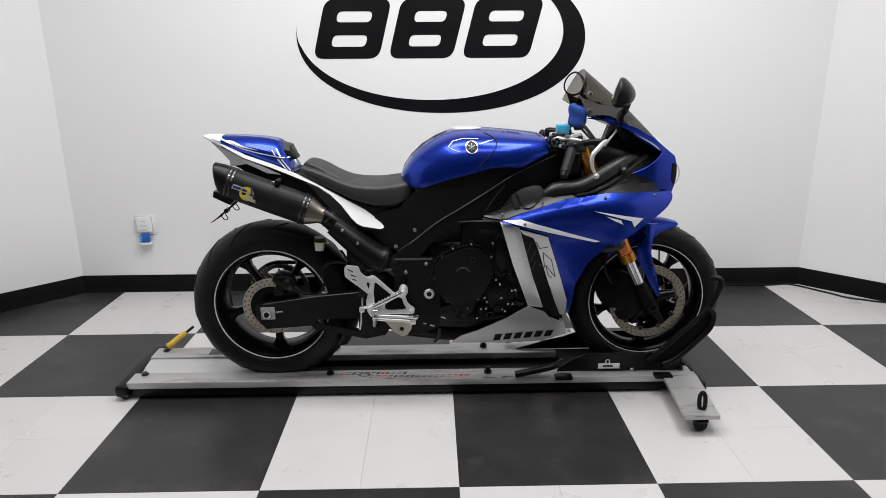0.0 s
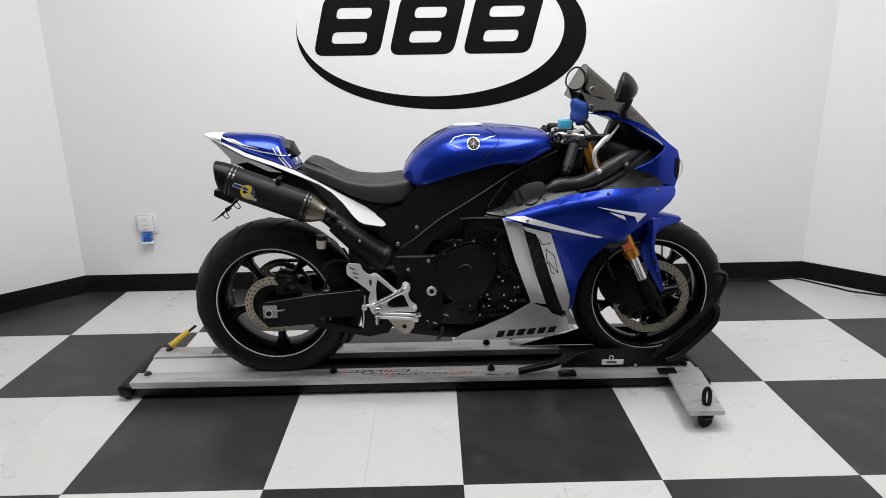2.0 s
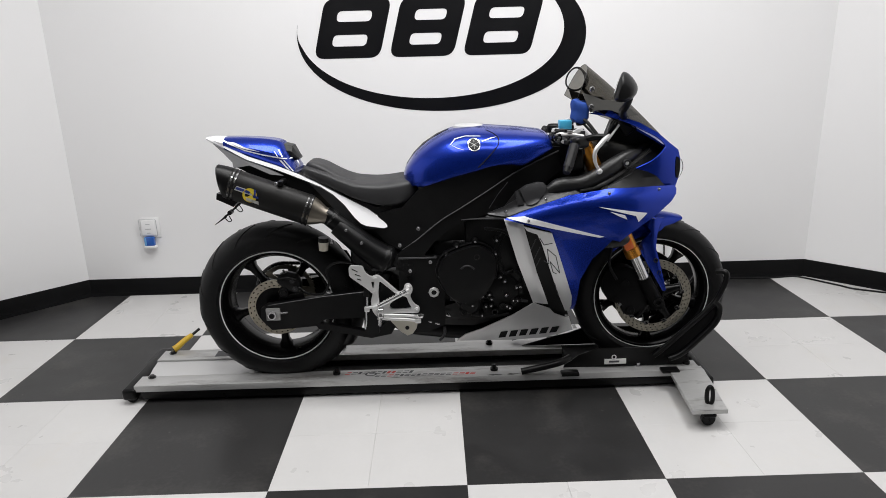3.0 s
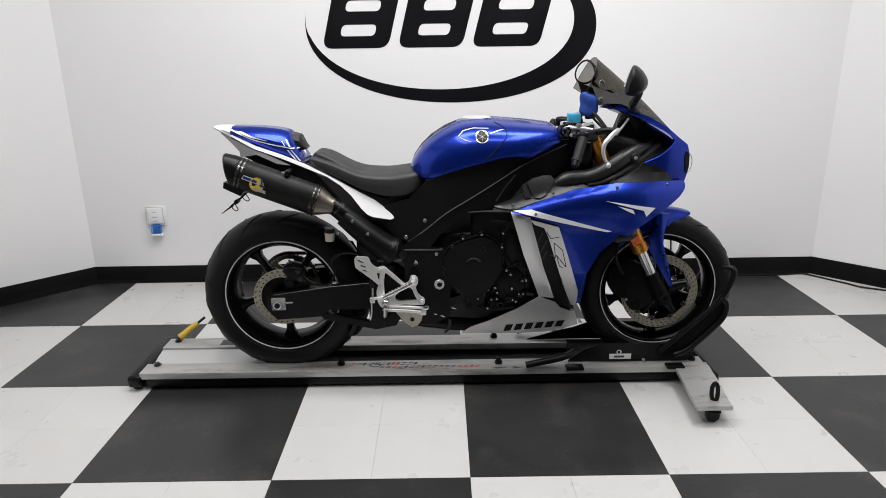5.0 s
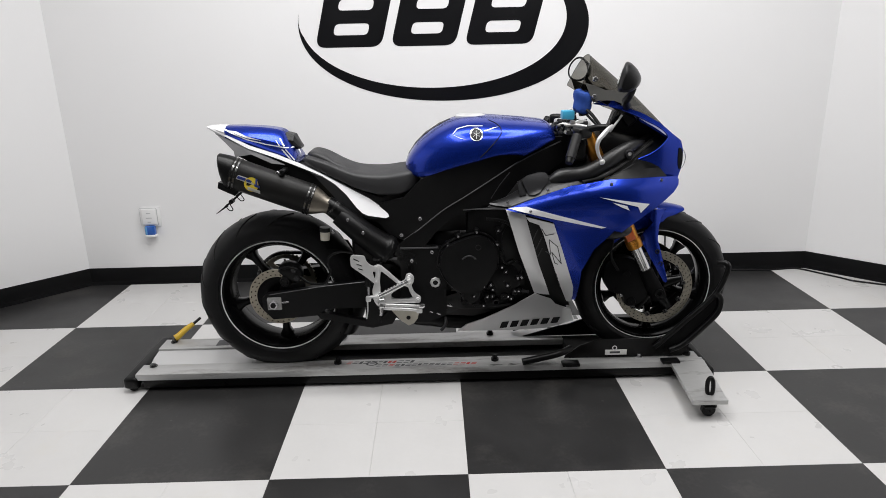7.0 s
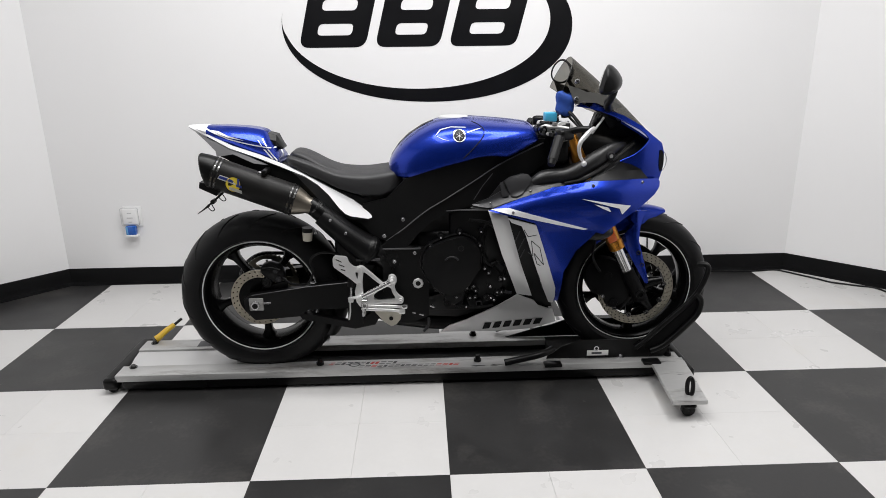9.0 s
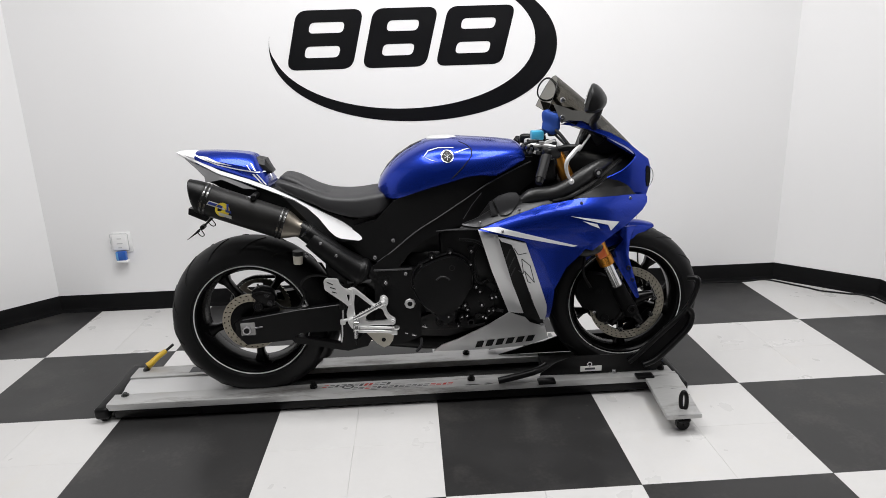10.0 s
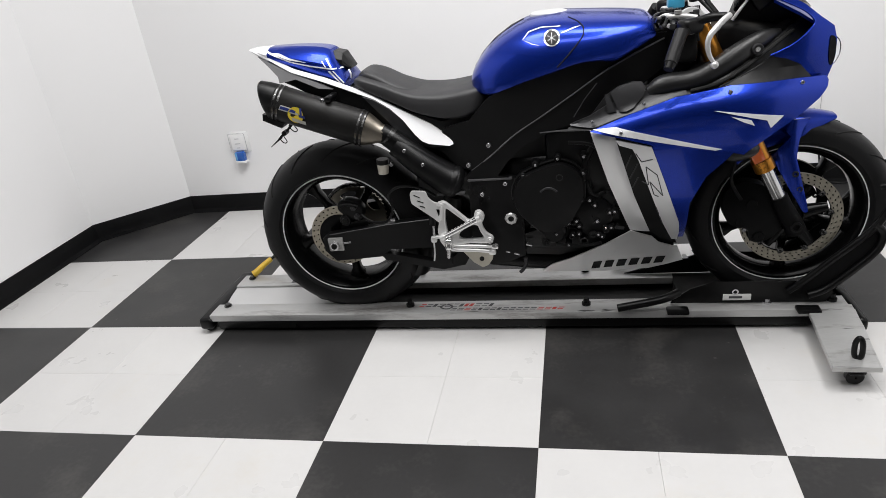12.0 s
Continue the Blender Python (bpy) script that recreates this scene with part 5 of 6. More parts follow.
def eased(xs, ys, soft):
    """A table read smoothly: its corners are rounded over about soft metres."""
    fx = np.linspace(xs[0] - 0.1, xs[-1] + 0.1, 400)
    k = np.exp(-0.5 * (np.arange(-60, 61) * (fx[1] - fx[0]) / soft) ** 2)
    fy = np.interp(fx, xs, ys)
    fy = np.convolve(np.pad(fy, 60, mode="edge"), k / k.sum(), mode="valid")
    return lambda v: float(np.interp(v, fx, fy))


WAIST = eased([-0.186, -0.14, -0.06, 0.06, 0.18, 0.28, 0.346], [0.848, 0.832, 0.850, 0.886, 0.908, 0.925, 0.944], 0.03)


class Slab(Body):
    """A body with a rounded top and nearly upright, low-set sides."""
    TOP = 2.6

    def shape(self, x):
        zc, hz, w = self.at(x)
        zm = max(WAIST(x), zc - 0.9 * hz)
        return zm, zc + hz - zm, zm - (zc - hz), w

    def half(self, x, z):
        zm, hu, hl, w = self.shape(x)
        d, p = ((z - zm) / hu, self.TOP) if z > zm else ((zm - z) / hl, 6.0)
        return w * (1 - min(d, 0.999) ** p) ** (1 / p)

    def mesh(self, bm, sub=4):
        rings = []
        for x, *_ in self.fine:
            zm, hu, hl, w = self.shape(x)
            ring = []
            for i in range(self.n):
                a = 2 * math.pi * i / self.n
                c, s = math.cos(a), math.sin(a)
                h, e = (hu, 2 / self.TOP) if s > 0 else (hl, 2 / 6.0)
                ring.append(P(x, w * math.copysign(abs(c) ** e, c), zm + h * math.copysign(abs(s) ** e, s)))
            rings.append(ring)
        return loft(bm, rings)


tank = Slab([(-0.186, 0.855, 0.842, 0.055), (-0.175, 0.882, 0.826, 0.095), (-0.148, 0.920, 0.812, 0.128), (-0.112, 0.954, 0.812, 0.150), (-0.060, 0.987, 0.832, 0.168), (0.0, 1.010, 0.852, 0.182), (0.075, 1.018, 0.872, 0.190), (0.13, 1.015, 0.889, 0.190), (0.19, 1.010, 0.889, 0.182), (0.235, 1.006, 0.882, 0.172), (0.285, 1.0, 0.904, 0.156), (0.325, 0.993, 0.924, 0.138), (0.346, 0.978, 0.938, 0.126)], 2.5, 40)
part("fuel_tank", tank.mesh(B(), 5), BLUE, bike, "glossy metallic blue fuel tank")
TS = lambda x, z: tank.half(x, z) + 0.0012
for s in (-1, 1):
    seam = [(0.112, 1.008), (0.135, 0.999), (0.151, 0.986), (0.152, 0.974), (0.147, 0.960), (0.110, 0.920), (0.078, 0.889)]
    part("cover_seam", tube(B(), [P(x, s * (tank.half(x, z) + 0.0005), z) for x, z in [(p.x, p.z) for p in curve([(x, 0, z) for x, z in seam], 4)]], 0.0017, 6), TREAD, bike)
    for a in ([(-0.016, 0.9655), (0.000, 0.984), (0.037, 0.993), (0.090, 0.9925), (0.090, 0.9910), (0.037, 0.9912), (0.003, 0.9825), (-0.014, 0.9655)], [(0.092, 0.977), (0.124, 0.986), (0.146, 0.9885), (0.124, 0.983), (0.096, 0.975)], [(-0.016, 0.9650), (0.010, 0.953), (0.032, 0.949), (0.010, 0.9548)]):
        part("tank_line", panel(B(), a, TS, 0.002, 0.008, s), STRIPE, bike)
    em = part("tank_emblem", panel(B(), [(0.066 + 0.022 * math.cos(t), 0.966 + 0.021 * math.sin(t)) for t in (2 * math.pi * i / 28 for i in range(28))], lambda x, z: tank.half(x, z) + 0.003, 0.004, 0.006, s), CHROME, bike, "round chrome ringed tank emblem")
    part("emblem_face", panel(B(), [(0.066 + 0.0185 * math.cos(t), 0.966 + 0.0177 * math.sin(t)) for t in (2 * math.pi * i / 28 for i in range(28))], lambda x, z: tank.half(x, z) + 0.0042, 0.003, 0.006, s), PLASTIC, em)
    for k in range(3):
        a = radians(30 + 60 * k)
        c, d = math.cos(a), math.sin(a)
        q = [(0.066 + c * u - d * v, 0.966 + 0.95 * (d * u + c * v)) for u, v in ((-0.014, -0.0003), (0.014, -0.0003), (0.014, 0.0003), (-0.014, 0.0003))]
        part("emblem_bar", panel(B(), q, lambda x, z: tank.half(x, z) + 0.0050, 0.002, 0.006, s), CAST, em)
part("tank_pad", loft(B(), [[P(x, y, z + 0.0012 + 0.0015) for y in (-w, -w / 2, 0, w / 2, w)] + [P(x, y, z - 0.006) for y in (w, 0, -w)] for x, z, w in ((-0.176, 0.880, 0.014), (-0.148, 0.919, 0.022), (-0.112, 0.953, 0.028), (-0.060, 0.986, 0.024), (-0.02, 1.003, 0.012))]), PLASTIC, bike, "black rubber tank pad")
part("filler_cap", loft(B(), [[P(0.055 + r * math.cos(t), r * math.sin(t), z) for t in (2 * math.pi * i / 32 for i in range(32))] for r, z in ((0.055, 1.003), (0.055, 1.0165), (0.048, 1.019))]), CAST, bike, "silver filler cap")

# ---- fairing ----


WIDE = eased([0.18, 0.22, 0.26, 0.30, 0.34, 0.38, 0.42, 0.50, 0.58, 0.66, 0.72, 0.76, 0.82, 0.92, 1.02, 1.10], [0.075, 0.088, 0.110, 0.138, 0.163, 0.194, 0.214, 0.232, 0.246, 0.257, 0.261, 0.259, 0.244, 0.196, 0.14, 0.115], 0.014)
BROW = eased([0.78, 0.83, 0.88, 0.94, 1.0, 1.08], [0.184, 0.190, 0.194, 0.184, 0.145, 0.12], 0.014)
TAPER = eased([0.10, 0.45, 0.58, 0.66, 0.74, 0.80, 0.86], [1.01, 1, 0.96, 0.88, 0.74, 0.60, 0.45], 0.03)
CHEEK = eased([0.30, 0.60, 0.72, 0.79, 0.84], [0.95, 0.91, 0.84, 0.72, 0.52], 0.022)
RIDGE = eased([0.1594, 0.2647, 0.3815, 0.5203, 0.6938, 0.7983], [0.7237, 0.7615, 0.7975, 0.8151, 0.8155, 0.8069], 0.03)


def half_width(x, z):
    roll = min(max(0.05 - (RIDGE(x) - z), 0.0), 0.06)
    return WIDE(z) * TAPER(x) - 0.62 * roll * roll / 0.06


def skin(extra=0.0):
    return lambda x, z: half_width(x, z) + extra


def vent_skin(x, z):
    """The vent panel: set back under the upper fairing, its front edge rolled inwards."""
    across = (x - 0.1613 - (0.7168 - z) * 0.342) / 0.064
    return half_width(x, z) - 0.008 - 0.030 * max(0.0, across - 0.45) ** 2 - 0.05 * max(0.0, 0.44 - z) * across


UPPER = [(0.1614, 0.7187), (0.2676, 0.7566), (0.3864, 0.7926), (0.5262, 0.8102), (0.6936, 0.8077), (0.7796, 0.8012), (0.7845, 0.7903), (0.7799, 0.7747), (0.7589, 0.7511), (0.7012, 0.7128), (0.6414, 0.6789), (0.585, 0.6408), (0.5651, 0.6255), (0.5113, 0.6423), (0.3255, 0.6722), (0.2382, 0.6998)]
LOWER = [(0.3235, 0.6722), (0.5114, 0.6442), (0.5434, 0.6287), (0.5256, 0.6086), (0.4759, 0.5607), (0.4374, 0.4766), (0.4322, 0.344), (0.4164, 0.344), (0.4086, 0.4118)]
PANEL_A = [(0.1613, 0.7168), (0.2284, 0.6979), (0.2413, 0.6515), (0.2827, 0.5096), (0.3335, 0.3704), (0.2745, 0.3855), (0.2104, 0.5564)]
PANEL_B = [(0.2265, 0.6938), (0.3255, 0.6662), (0.3633, 0.5582), (0.4102, 0.4172), (0.4144, 0.3729), (0.4118, 0.3414), (0.3967, 0.3441), (0.3604, 0.4277), (0.3244, 0.5296), (0.2913, 0.6282), (0.2747, 0.6637), (0.2398, 0.677)]
RECESS = [(0.2178, 0.7035), (0.2904, 0.6703), (0.336, 0.5335), (0.42, 0.3057), (0.3257, 0.326), (0.2635, 0.5335)]
BELLY = [(-0.0068, 0.1926), (0.0304, 0.2258), (0.0949, 0.2548), (0.1571, 0.2946), (0.2077, 0.3273), (0.2462, 0.3605), (0.2764, 0.3867), (0.3033, 0.371), (0.3393, 0.3542), (0.3615, 0.3242), (0.4068, 0.3022), (0.4193, 0.3049), (0.4445, 0.2312), (0.394, 0.2122), (0.3401, 0.1969), (0.2077, 0.1896)]
INNER = [(0.1008, 0.7226), (0.1617, 0.7462), (0.2069, 0.8012), (0.24, 0.822), (0.28, 0.832), (0.31, 0.820), (0.3876, 0.822), (0.4847, 0.838), (0.5949, 0.892), (0.67, 0.915), (0.7098, 0.9373), (0.7467, 0.9545), (0.7904, 0.9312), (0.7455, 0.9011), (0.6367, 0.8462), (0.5074, 0.8113), (0.4148, 0.7887), (0.2389, 0.7386), (0.1613, 0.7149)]
NOSE = [(0.472, 1.056), (0.54, 1.07), (0.585, 1.043), (0.65, 1.022), (0.714, 0.986), (0.756, 0.95), (0.791, 0.924), (0.802, 0.89), (0.804, 0.85), (0.8, 0.824), (0.786, 0.780), (0.7398, 0.781), (0.7398, 0.805), (0.7151, 0.831), (0.6753, 0.851), (0.6305, 0.8687), (0.6826, 0.8896), (0.7131, 0.9107), (0.7364, 0.9346), (0.7327, 0.9498), (0.7151, 0.9672), (0.6858, 0.9847), (0.6265, 1.0143), (0.5767, 1.0342), (0.525, 1.048)]
for s in (-1, 1):
    up_f = part("upper_fairing", panel(B(), UPPER, skin(0.010), 0.006, 0.014, s), BLUE, bike, "glossy blue upper side fairing")
    part("lower_fairing", panel(B(), LOWER, skin(-0.006), 0.006, 0.018, s), BLUE, bike, "glossy blue lower side fairing")
    part("vent_panel", panel(B(), PANEL_A, vent_skin, 0.010, 0.012, s), SILVER, bike, "silver vent panel")
    vent = part("side_panel", panel(B(), PANEL_B, skin(0.008), 0.008, 0.03, s), SILVER, bike, "silver panel with line graphic")
    part("vent_recess", panel(B(), RECESS, skin(-0.018), 0.006, 0.03, s), PLASTIC, bike)
    belly = part("belly_pan", panel(B(), BELLY, skin(0.000), 0.006, 0.012, s), SILVER, bike, "silver belly pan")
    part("inner_panel", panel(B(), INNER, skin(-0.016), 0.006, 0.012, s), PLASTIC_GREY, bike, "black inner fairing panel")
    part("wing_panel", panel(B(), rounded([(0.102, 0.7323), (0.165, 0.7543), (0.2083, 0.7784), (0.2536, 0.7908), (0.303, 0.8087), (0.362, 0.8095), (0.4206, 0.8028), (0.4142, 0.79), (0.3478, 0.7762), (0.2412, 0.7468), (0.1729, 0.7228), (0.1289, 0.7273)], 0.01, 3), skin(-0.006), 0.004, 0.010, s), GREY, bike, "grey metallic wing panel")
    part("headlight_recess", panel(B(), [(0.782, 0.896), (0.794, 0.896), (0.801, 0.880), (0.802, 0.840), (0.793, 0.822), (0.784, 0.845)], lambda x, z: BROW(z) * CHEEK(x) + 0.004, 0.004, 0.03, s, 3), GLOSS, bike)
    part("inner_lid", panel(B(), rounded([(0.2194, 0.8121), (0.2433, 0.8265), (0.2827, 0.8349), (0.3041, 0.8327), (0.3134, 0.8178), (0.3051, 0.7955), (0.2803, 0.7708), (0.2604, 0.7621), (0.2418, 0.7612)], 0.004, 3), lambda x, z: half_width(x, z) + 0.004 - 0.8 * ((x - 0.2657) ** 2 + (z - 0.7983) ** 2), 0.008, 0.009, s), GREY, bike)
    part("lid_flap", panel(B(), [(0.2039, 0.8065), (0.2136, 0.8078), (0.2343, 0.7607), (0.2111, 0.7589)], skin(0.001), 0.006, 0.012, s), GREY, bike)
    ROLL = [(0.3209, 0.7944), (0.3547, 0.8071), (0.3944, 0.812), (0.4442, 0.8166), (0.4953, 0.8375), (0.5584, 0.8709), (0.6234, 0.9019), (0.67, 0.9147)]
    rings = []
    for p, r in zip([Vector(P(x, s * (half_width(x, z) - 0.024), z + 0.004)) for x, z in ROLL], (0.017, 0.028, 0.031, 0.029, 0.028, 0.029, 0.022, 0.007)):
        rings.append([p + Vector((-0.35 * r * math.sin(t), r * math.cos(t), r * math.sin(t))) for t in (2 * math.pi * i / 20 for i in range(20))])
    rings = [[c for c in col] for col in zip(*[curve(list(col), 4) for col in zip(*rings)])]
    part("inner_roll", loft(B(), rings), PLASTIC_GREY, bike, "rounded black edge of the inner panel", 60)
    part("panel_gap", tube(B(), [P(x, s * (half_width(x, z) - 0.009), z) for x, z in ((0.4284, 0.8008), (0.499, 0.8132), (0.5636, 0.8409), (0.629, 0.8789), (0.698, 0.9202))], 0.0055, 8, 4), TREAD, bike)
    part("duct_lip", tube(B(), [P(x, s * (half_width(x, z) + 0.002), z) for x, z in ((0.4986, 0.807), (0.5596, 0.8263), (0.602, 0.8448), (0.6375, 0.8651))], 0.0028, 8, 4), PLASTIC_GREY, bike)
    nose = part("nose_fairing", panel(B(), NOSE if s < 0 else [(0.575, 1.047)] + NOSE[2:], lambda x, z: BROW(z) * CHEEK(x) + 0.002, 0.006, 0.016, s), BLUE, bike, "blue nose fairing round the headlights")
    part("nose_edge", tube(B(), [P(x, s * (BROW(z) * CHEEK(x) + 0.003), z) for x, z in ((0.6305, 0.8687), (0.6826, 0.8896), (0.7131, 0.9107), (0.7364, 0.9346), (0.7327, 0.9498), (0.7151, 0.9672), (0.6858, 0.9847), (0.6265, 1.0143), (0.5767, 1.0342))], 0.0022, 6, 4), BLUE, nose)
    part("air_duct", panel(B(), [(0.4975, 0.8041), (0.5592, 0.8266), (0.6017, 0.8469), (0.6322, 0.8669), (0.6743, 0.8554), (0.7095, 0.8377), (0.7389, 0.8036), (0.6135, 0.8019)], lambda x, z: max(half_width(x, z), BROW(z) * CHEEK(x)) + 0.0035, 0.004, 0.03, s), PLASTIC, bike)
    part("fairing_stripe", panel(B(), [(0.1692, 0.7235), (0.2309, 0.7291), (0.5076, 0.6479), (0.4908, 0.6453), (0.3295, 0.6830), (0.2285, 0.7087)], skin(0.0122), 0.003, 0.014, s), WHITE, up_f, "white stripe")
    part("fairing_stripe", panel(B(), [(0.4812, 0.7555), (0.5661, 0.7403), (0.6604, 0.7224), (0.6286, 0.6936), (0.617, 0.716), (0.5558, 0.7338)], skin(0.0122), 0.003, 0.014, s), WHITE, up_f, "white stripe")
    part("fairing_stripe", panel(B(), [(0.524, 0.7362), (0.5765, 0.7219), (0.5862, 0.7054), (0.5563, 0.7186)], skin(0.0122), 0.003, 0.014, s), WHITE, up_f)
    for x, z in ((0.1689, 0.7405), (0.3065, 0.7794), (0.523, 0.7969), (0.709, 0.7975), (0.2433, 0.7149)):
        bolt(x, s * (half_width(x, z) + 0.012), z, 1.1)
    # line graphic on the silver panel, as slanted strokes
    for x0, z0, x1, z1 in ((0.2832, 0.6505, 0.299, 0.6244), (0.299, 0.6244, 0.3283, 0.63), (0.3197, 0.5516, 0.3014, 0.564), (0.3112, 0.6087, 0.3197, 0.5516), (0.3112, 0.6087, 0.3424, 0.5809), (0.3424, 0.5809, 0.3601, 0.5134), (0.3227, 0.5611, 0.3601, 0.5134), (0.3227, 0.5611, 0.3359, 0.5182), (0.3359, 0.5182, 0.3484, 0.5115), (0.3436, 0.4748, 0.3514, 0.4515), (0.3543, 0.4437, 0.3626, 0.4194)):
        d = Vector((x1 - x0, z1 - z0)).normalized() * 0.0014
        q = [(x0 - d.y, z0 + d.x), (x1 - d.y, z1 + d.x), (x1 + d.y, z1 - d.x), (x0 + d.y, z0 - d.x)]
        part("graphic_stroke", panel(B(), q, skin(0.0090), 0.002, 0.05, s), PRINT, vent)
    # maker's lettering as plain slanted bars
    for k in range(6):
        x = 0.158 + 0.0394 * k
        z = 0.204 + 0.0036 * k
        q = [(x, z - 0.002), (x + 0.027, z + 0.0005), (x + 0.035, z + 0.031), (x + 0.008, z + 0.0285)]
        part("lettering_bar", panel(B(), q, skin(0.0022), 0.003, 0.008, s), VINYL, belly)
    for x0, z0, x1, z1 in ((0.2555, 0.5958, 0.2722, 0.6393), (0.2685, 0.563, 0.2889, 0.6096), (0.277, 0.5344, 0.2918, 0.5678)):
        part("grille_stroke", panel(B(), [(x0, z0), (x1, z1), (x1 + 0.004, z1), (x0 + 0.004, z0)], skin(-0.0165), 0.002, 0.05, s), GREY, bike)
    bm = B()
    bmesh.ops.create_uvsphere(bm, u_segments=20, v_segments=12, radius=1.0, matrix=Matrix.Translation(P(0.572, s * 0.150, 0.602)) @ Matrix.Rotation(radians(-6), 4, "Y") @ Matrix.Diagonal((0.060, 0.030, 0.028, 1)))
    part("chin_duct", bm, PLASTIC_GREY, bike, "dark grey duct lip under the fairing")
    part("corner_reflector", panel(B(), [(0.4382, 0.2578), (0.4503, 0.2577), (0.4621, 0.2372), (0.4449, 0.2373)], skin(0.001), 0.002, 0.2, s), WHITE, bike)
part("headlight", Body([(0.745, 0.905, 0.815, 0.07), (0.785, 0.900, 0.815, 0.062), (0.810, 0.885, 0.822, 0.05), (0.822, 0.868, 0.838, 0.035)], 3, 24).mesh(B(), 3), GLOSS, bike)
for s in (-1, 1):
    bm = B()
    bmesh.ops.create_uvsphere(bm, u_segments=20, v_segments=12, radius=1.0, matrix=Matrix.Translation(P(0.803, s * 0.085, 0.848)) @ Matrix.Rotation(radians(10), 4, "Y") @ Matrix.Diagonal((0.026, 0.026, 0.042, 1)))
    part("headlight_lens", bm, LENS, bike, "clear headlight lens")
part("nose_core", Body([(0.52, 0.97, 0.80, 0.06), (0.62, 0.95, 0.82, 0.08), (0.70, 0.93, 0.81, 0.085), (0.77, 0.91, 0.805, 0.055), (0.79, 0.89, 0.81, 0.045)], 3, 20).mesh(B(), 2), PLASTIC, bike)
part("nose_bridge", loft(B(), [[P(x, y, z + d - 0.25 * y * y / max(w, 0.01)) for y in (-w, -w * 0.5, 0, w * 0.5, w)] + [P(x, y, z - 0.008 - 0.25 * y * y / max(w, 0.01)) for y in (w, w * 0.5, 0, -w * 0.5, -w)] for x, z, w, d in ((0.640, 1.035, 0.128, 0), (0.704, 0.999, 0.135, 0), (0.748, 0.968, 0.132, 0), (0.783, 0.938, 0.118, 0), (0.802, 0.895, 0.090, 0), (0.806, 0.850, 0.070, 0))]), BLUE, bike)
part("fairing_core", loft(B(), [[P(x, -w, z0), P(x, w, z0), P(x, w * 0.9, z1), P(x, -w * 0.9, z1)] for x, w, z0, z1 in ((0.22, 0.11, 0.30, 0.72), (0.34, 0.12, 0.28, 0.76), (0.43, 0.12, 0.34, 0.78), (0.50, 0.11, 0.56, 0.79), (0.62, 0.08, 0.64, 0.80))]), PLASTIC, bike)
part("belly_core", loft(B(), [[P(x, -w, z0), P(x, w, z0), P(x, w * 0.9, z1), P(x, -w * 0.9, z1)] for x, w, z0, z1 in ((0.02, 0.045, 0.20, 0.24), (0.20, 0.06, 0.20, 0.28), (0.42, 0.065, 0.22, 0.29))]), PLASTIC, bike)

# windscreen: a tinted curved sheet
rings = []
for i in range(13):
    f = i / 12
    x, z = 0.760 + (0.480 - 0.760) * f, 0.968 + (1.221 - 0.968) * f + 0.008 * math.sin(math.pi * f)
    w = interp(f, [0, 0.5, 1], [0.078, 0.122, 0.118])
    d, e = interp(f, [0, 0.5, 1], [0.03, 0.042, 0.050]), interp(f, [0, 0.25, 0.5, 0.75, 1], [0.008, 0.046, 0.080, 0.100, 0.112])
    rings.append([P(x - d * abs(v) ** 2.2, w * math.sin(v * 1.4) / math.sin(1.4), z - e * abs(v) ** 2.2) for v in (j / 8 - 1 for j in range(17))])
screen = part("windscreen", loft(B(), rings, closed=False), TINT, bike, "smoke tinted windscreen", 180)
edge = [r[0] for r in rings[6:]] + rings[-1][1:-1] + [r[-1] for r in rings[:5:-1]]
part("screen_edge", tube(B(), edge, 0.0009, 6), PLASTIC_GREY, screen)
for s in (-1, 1):
    wing = [(0.447, 1.128), (0.480, 1.118), (0.516, 1.103), (0.575, 1.098), (0.640, 1.050), (0.600, 1.044), (0.550, 1.066), (0.500, 1.070), (0.474, 1.061)]
    part("screen_wing", panel(B(), wing, lambda x, z: 0.124 + 0.18 * (1.10 - z), 0.002, 0.03, s), SMOKE, screen, "smoke grey lower wing of the windscreen")
bolt(0.478, -0.126, 1.140, 1.9)
bolt(0.476, -0.134, 1.082, 1.9)
# dashboard and cockpit
part("dashboard", box(B(), -0.022, 0.02, -0.07, 0.07, -0.028, 0.028, 0.010, m=Matrix.Translation(P(0.622, 0, 1.0)) @ Matrix.Rotation(radians(-35), 4, "Y")), PLASTIC, bike)
part("dash_stay", tube(B(), [P(0.548, -0.09, 0.955), P(0.562, -0.09, 0.975), P(0.59, -0.085, 1.012)], 0.0042, 8, 4), CAST, bike)
part("dash_shroud", panel(B(), [(0.560, 0.94), (0.590, 1.02), (0.650, 0.998), (0.735, 0.955), (0.75, 0.925), (0.623, 0.885), (0.54, 0.860)], CENTRE(0.05), 0.10, 0.06), PLASTIC, bike)
bm = B()
bmesh.ops.create_uvsphere(bm, u_segments=20, v_segments=12, radius=1.0, matrix=Matrix.Translation(P(0.572, -0.06, 1.000)) @ Matrix.Rotation(radians(24), 4, "Y") @ Matrix.Diagonal((0.013, 0.03, 0.030, 1)))
part("dash_gauge", bm, GLOSS, bike)
part("recess_ring", lathe(B(), [(0.008, -0.004), (0.013, -0.004), (0.015, 0.0), (0.015, 0.006), (0.008, 0.006)], 0.600, YM - half_width(0.600, 0.8865) - 0.009, 0.8865, 20), GREY, bike)
part("recess_screw", lathe(B(), [(0.001, -0.003), (0.006, -0.003), (0.0075, 0.0), (0.0075, 0.006), (0.001, 0.006)], 0.600, YM - half_width(0.600, 0.8865) - 0.009, 0.8865, 16), CAST, bike)
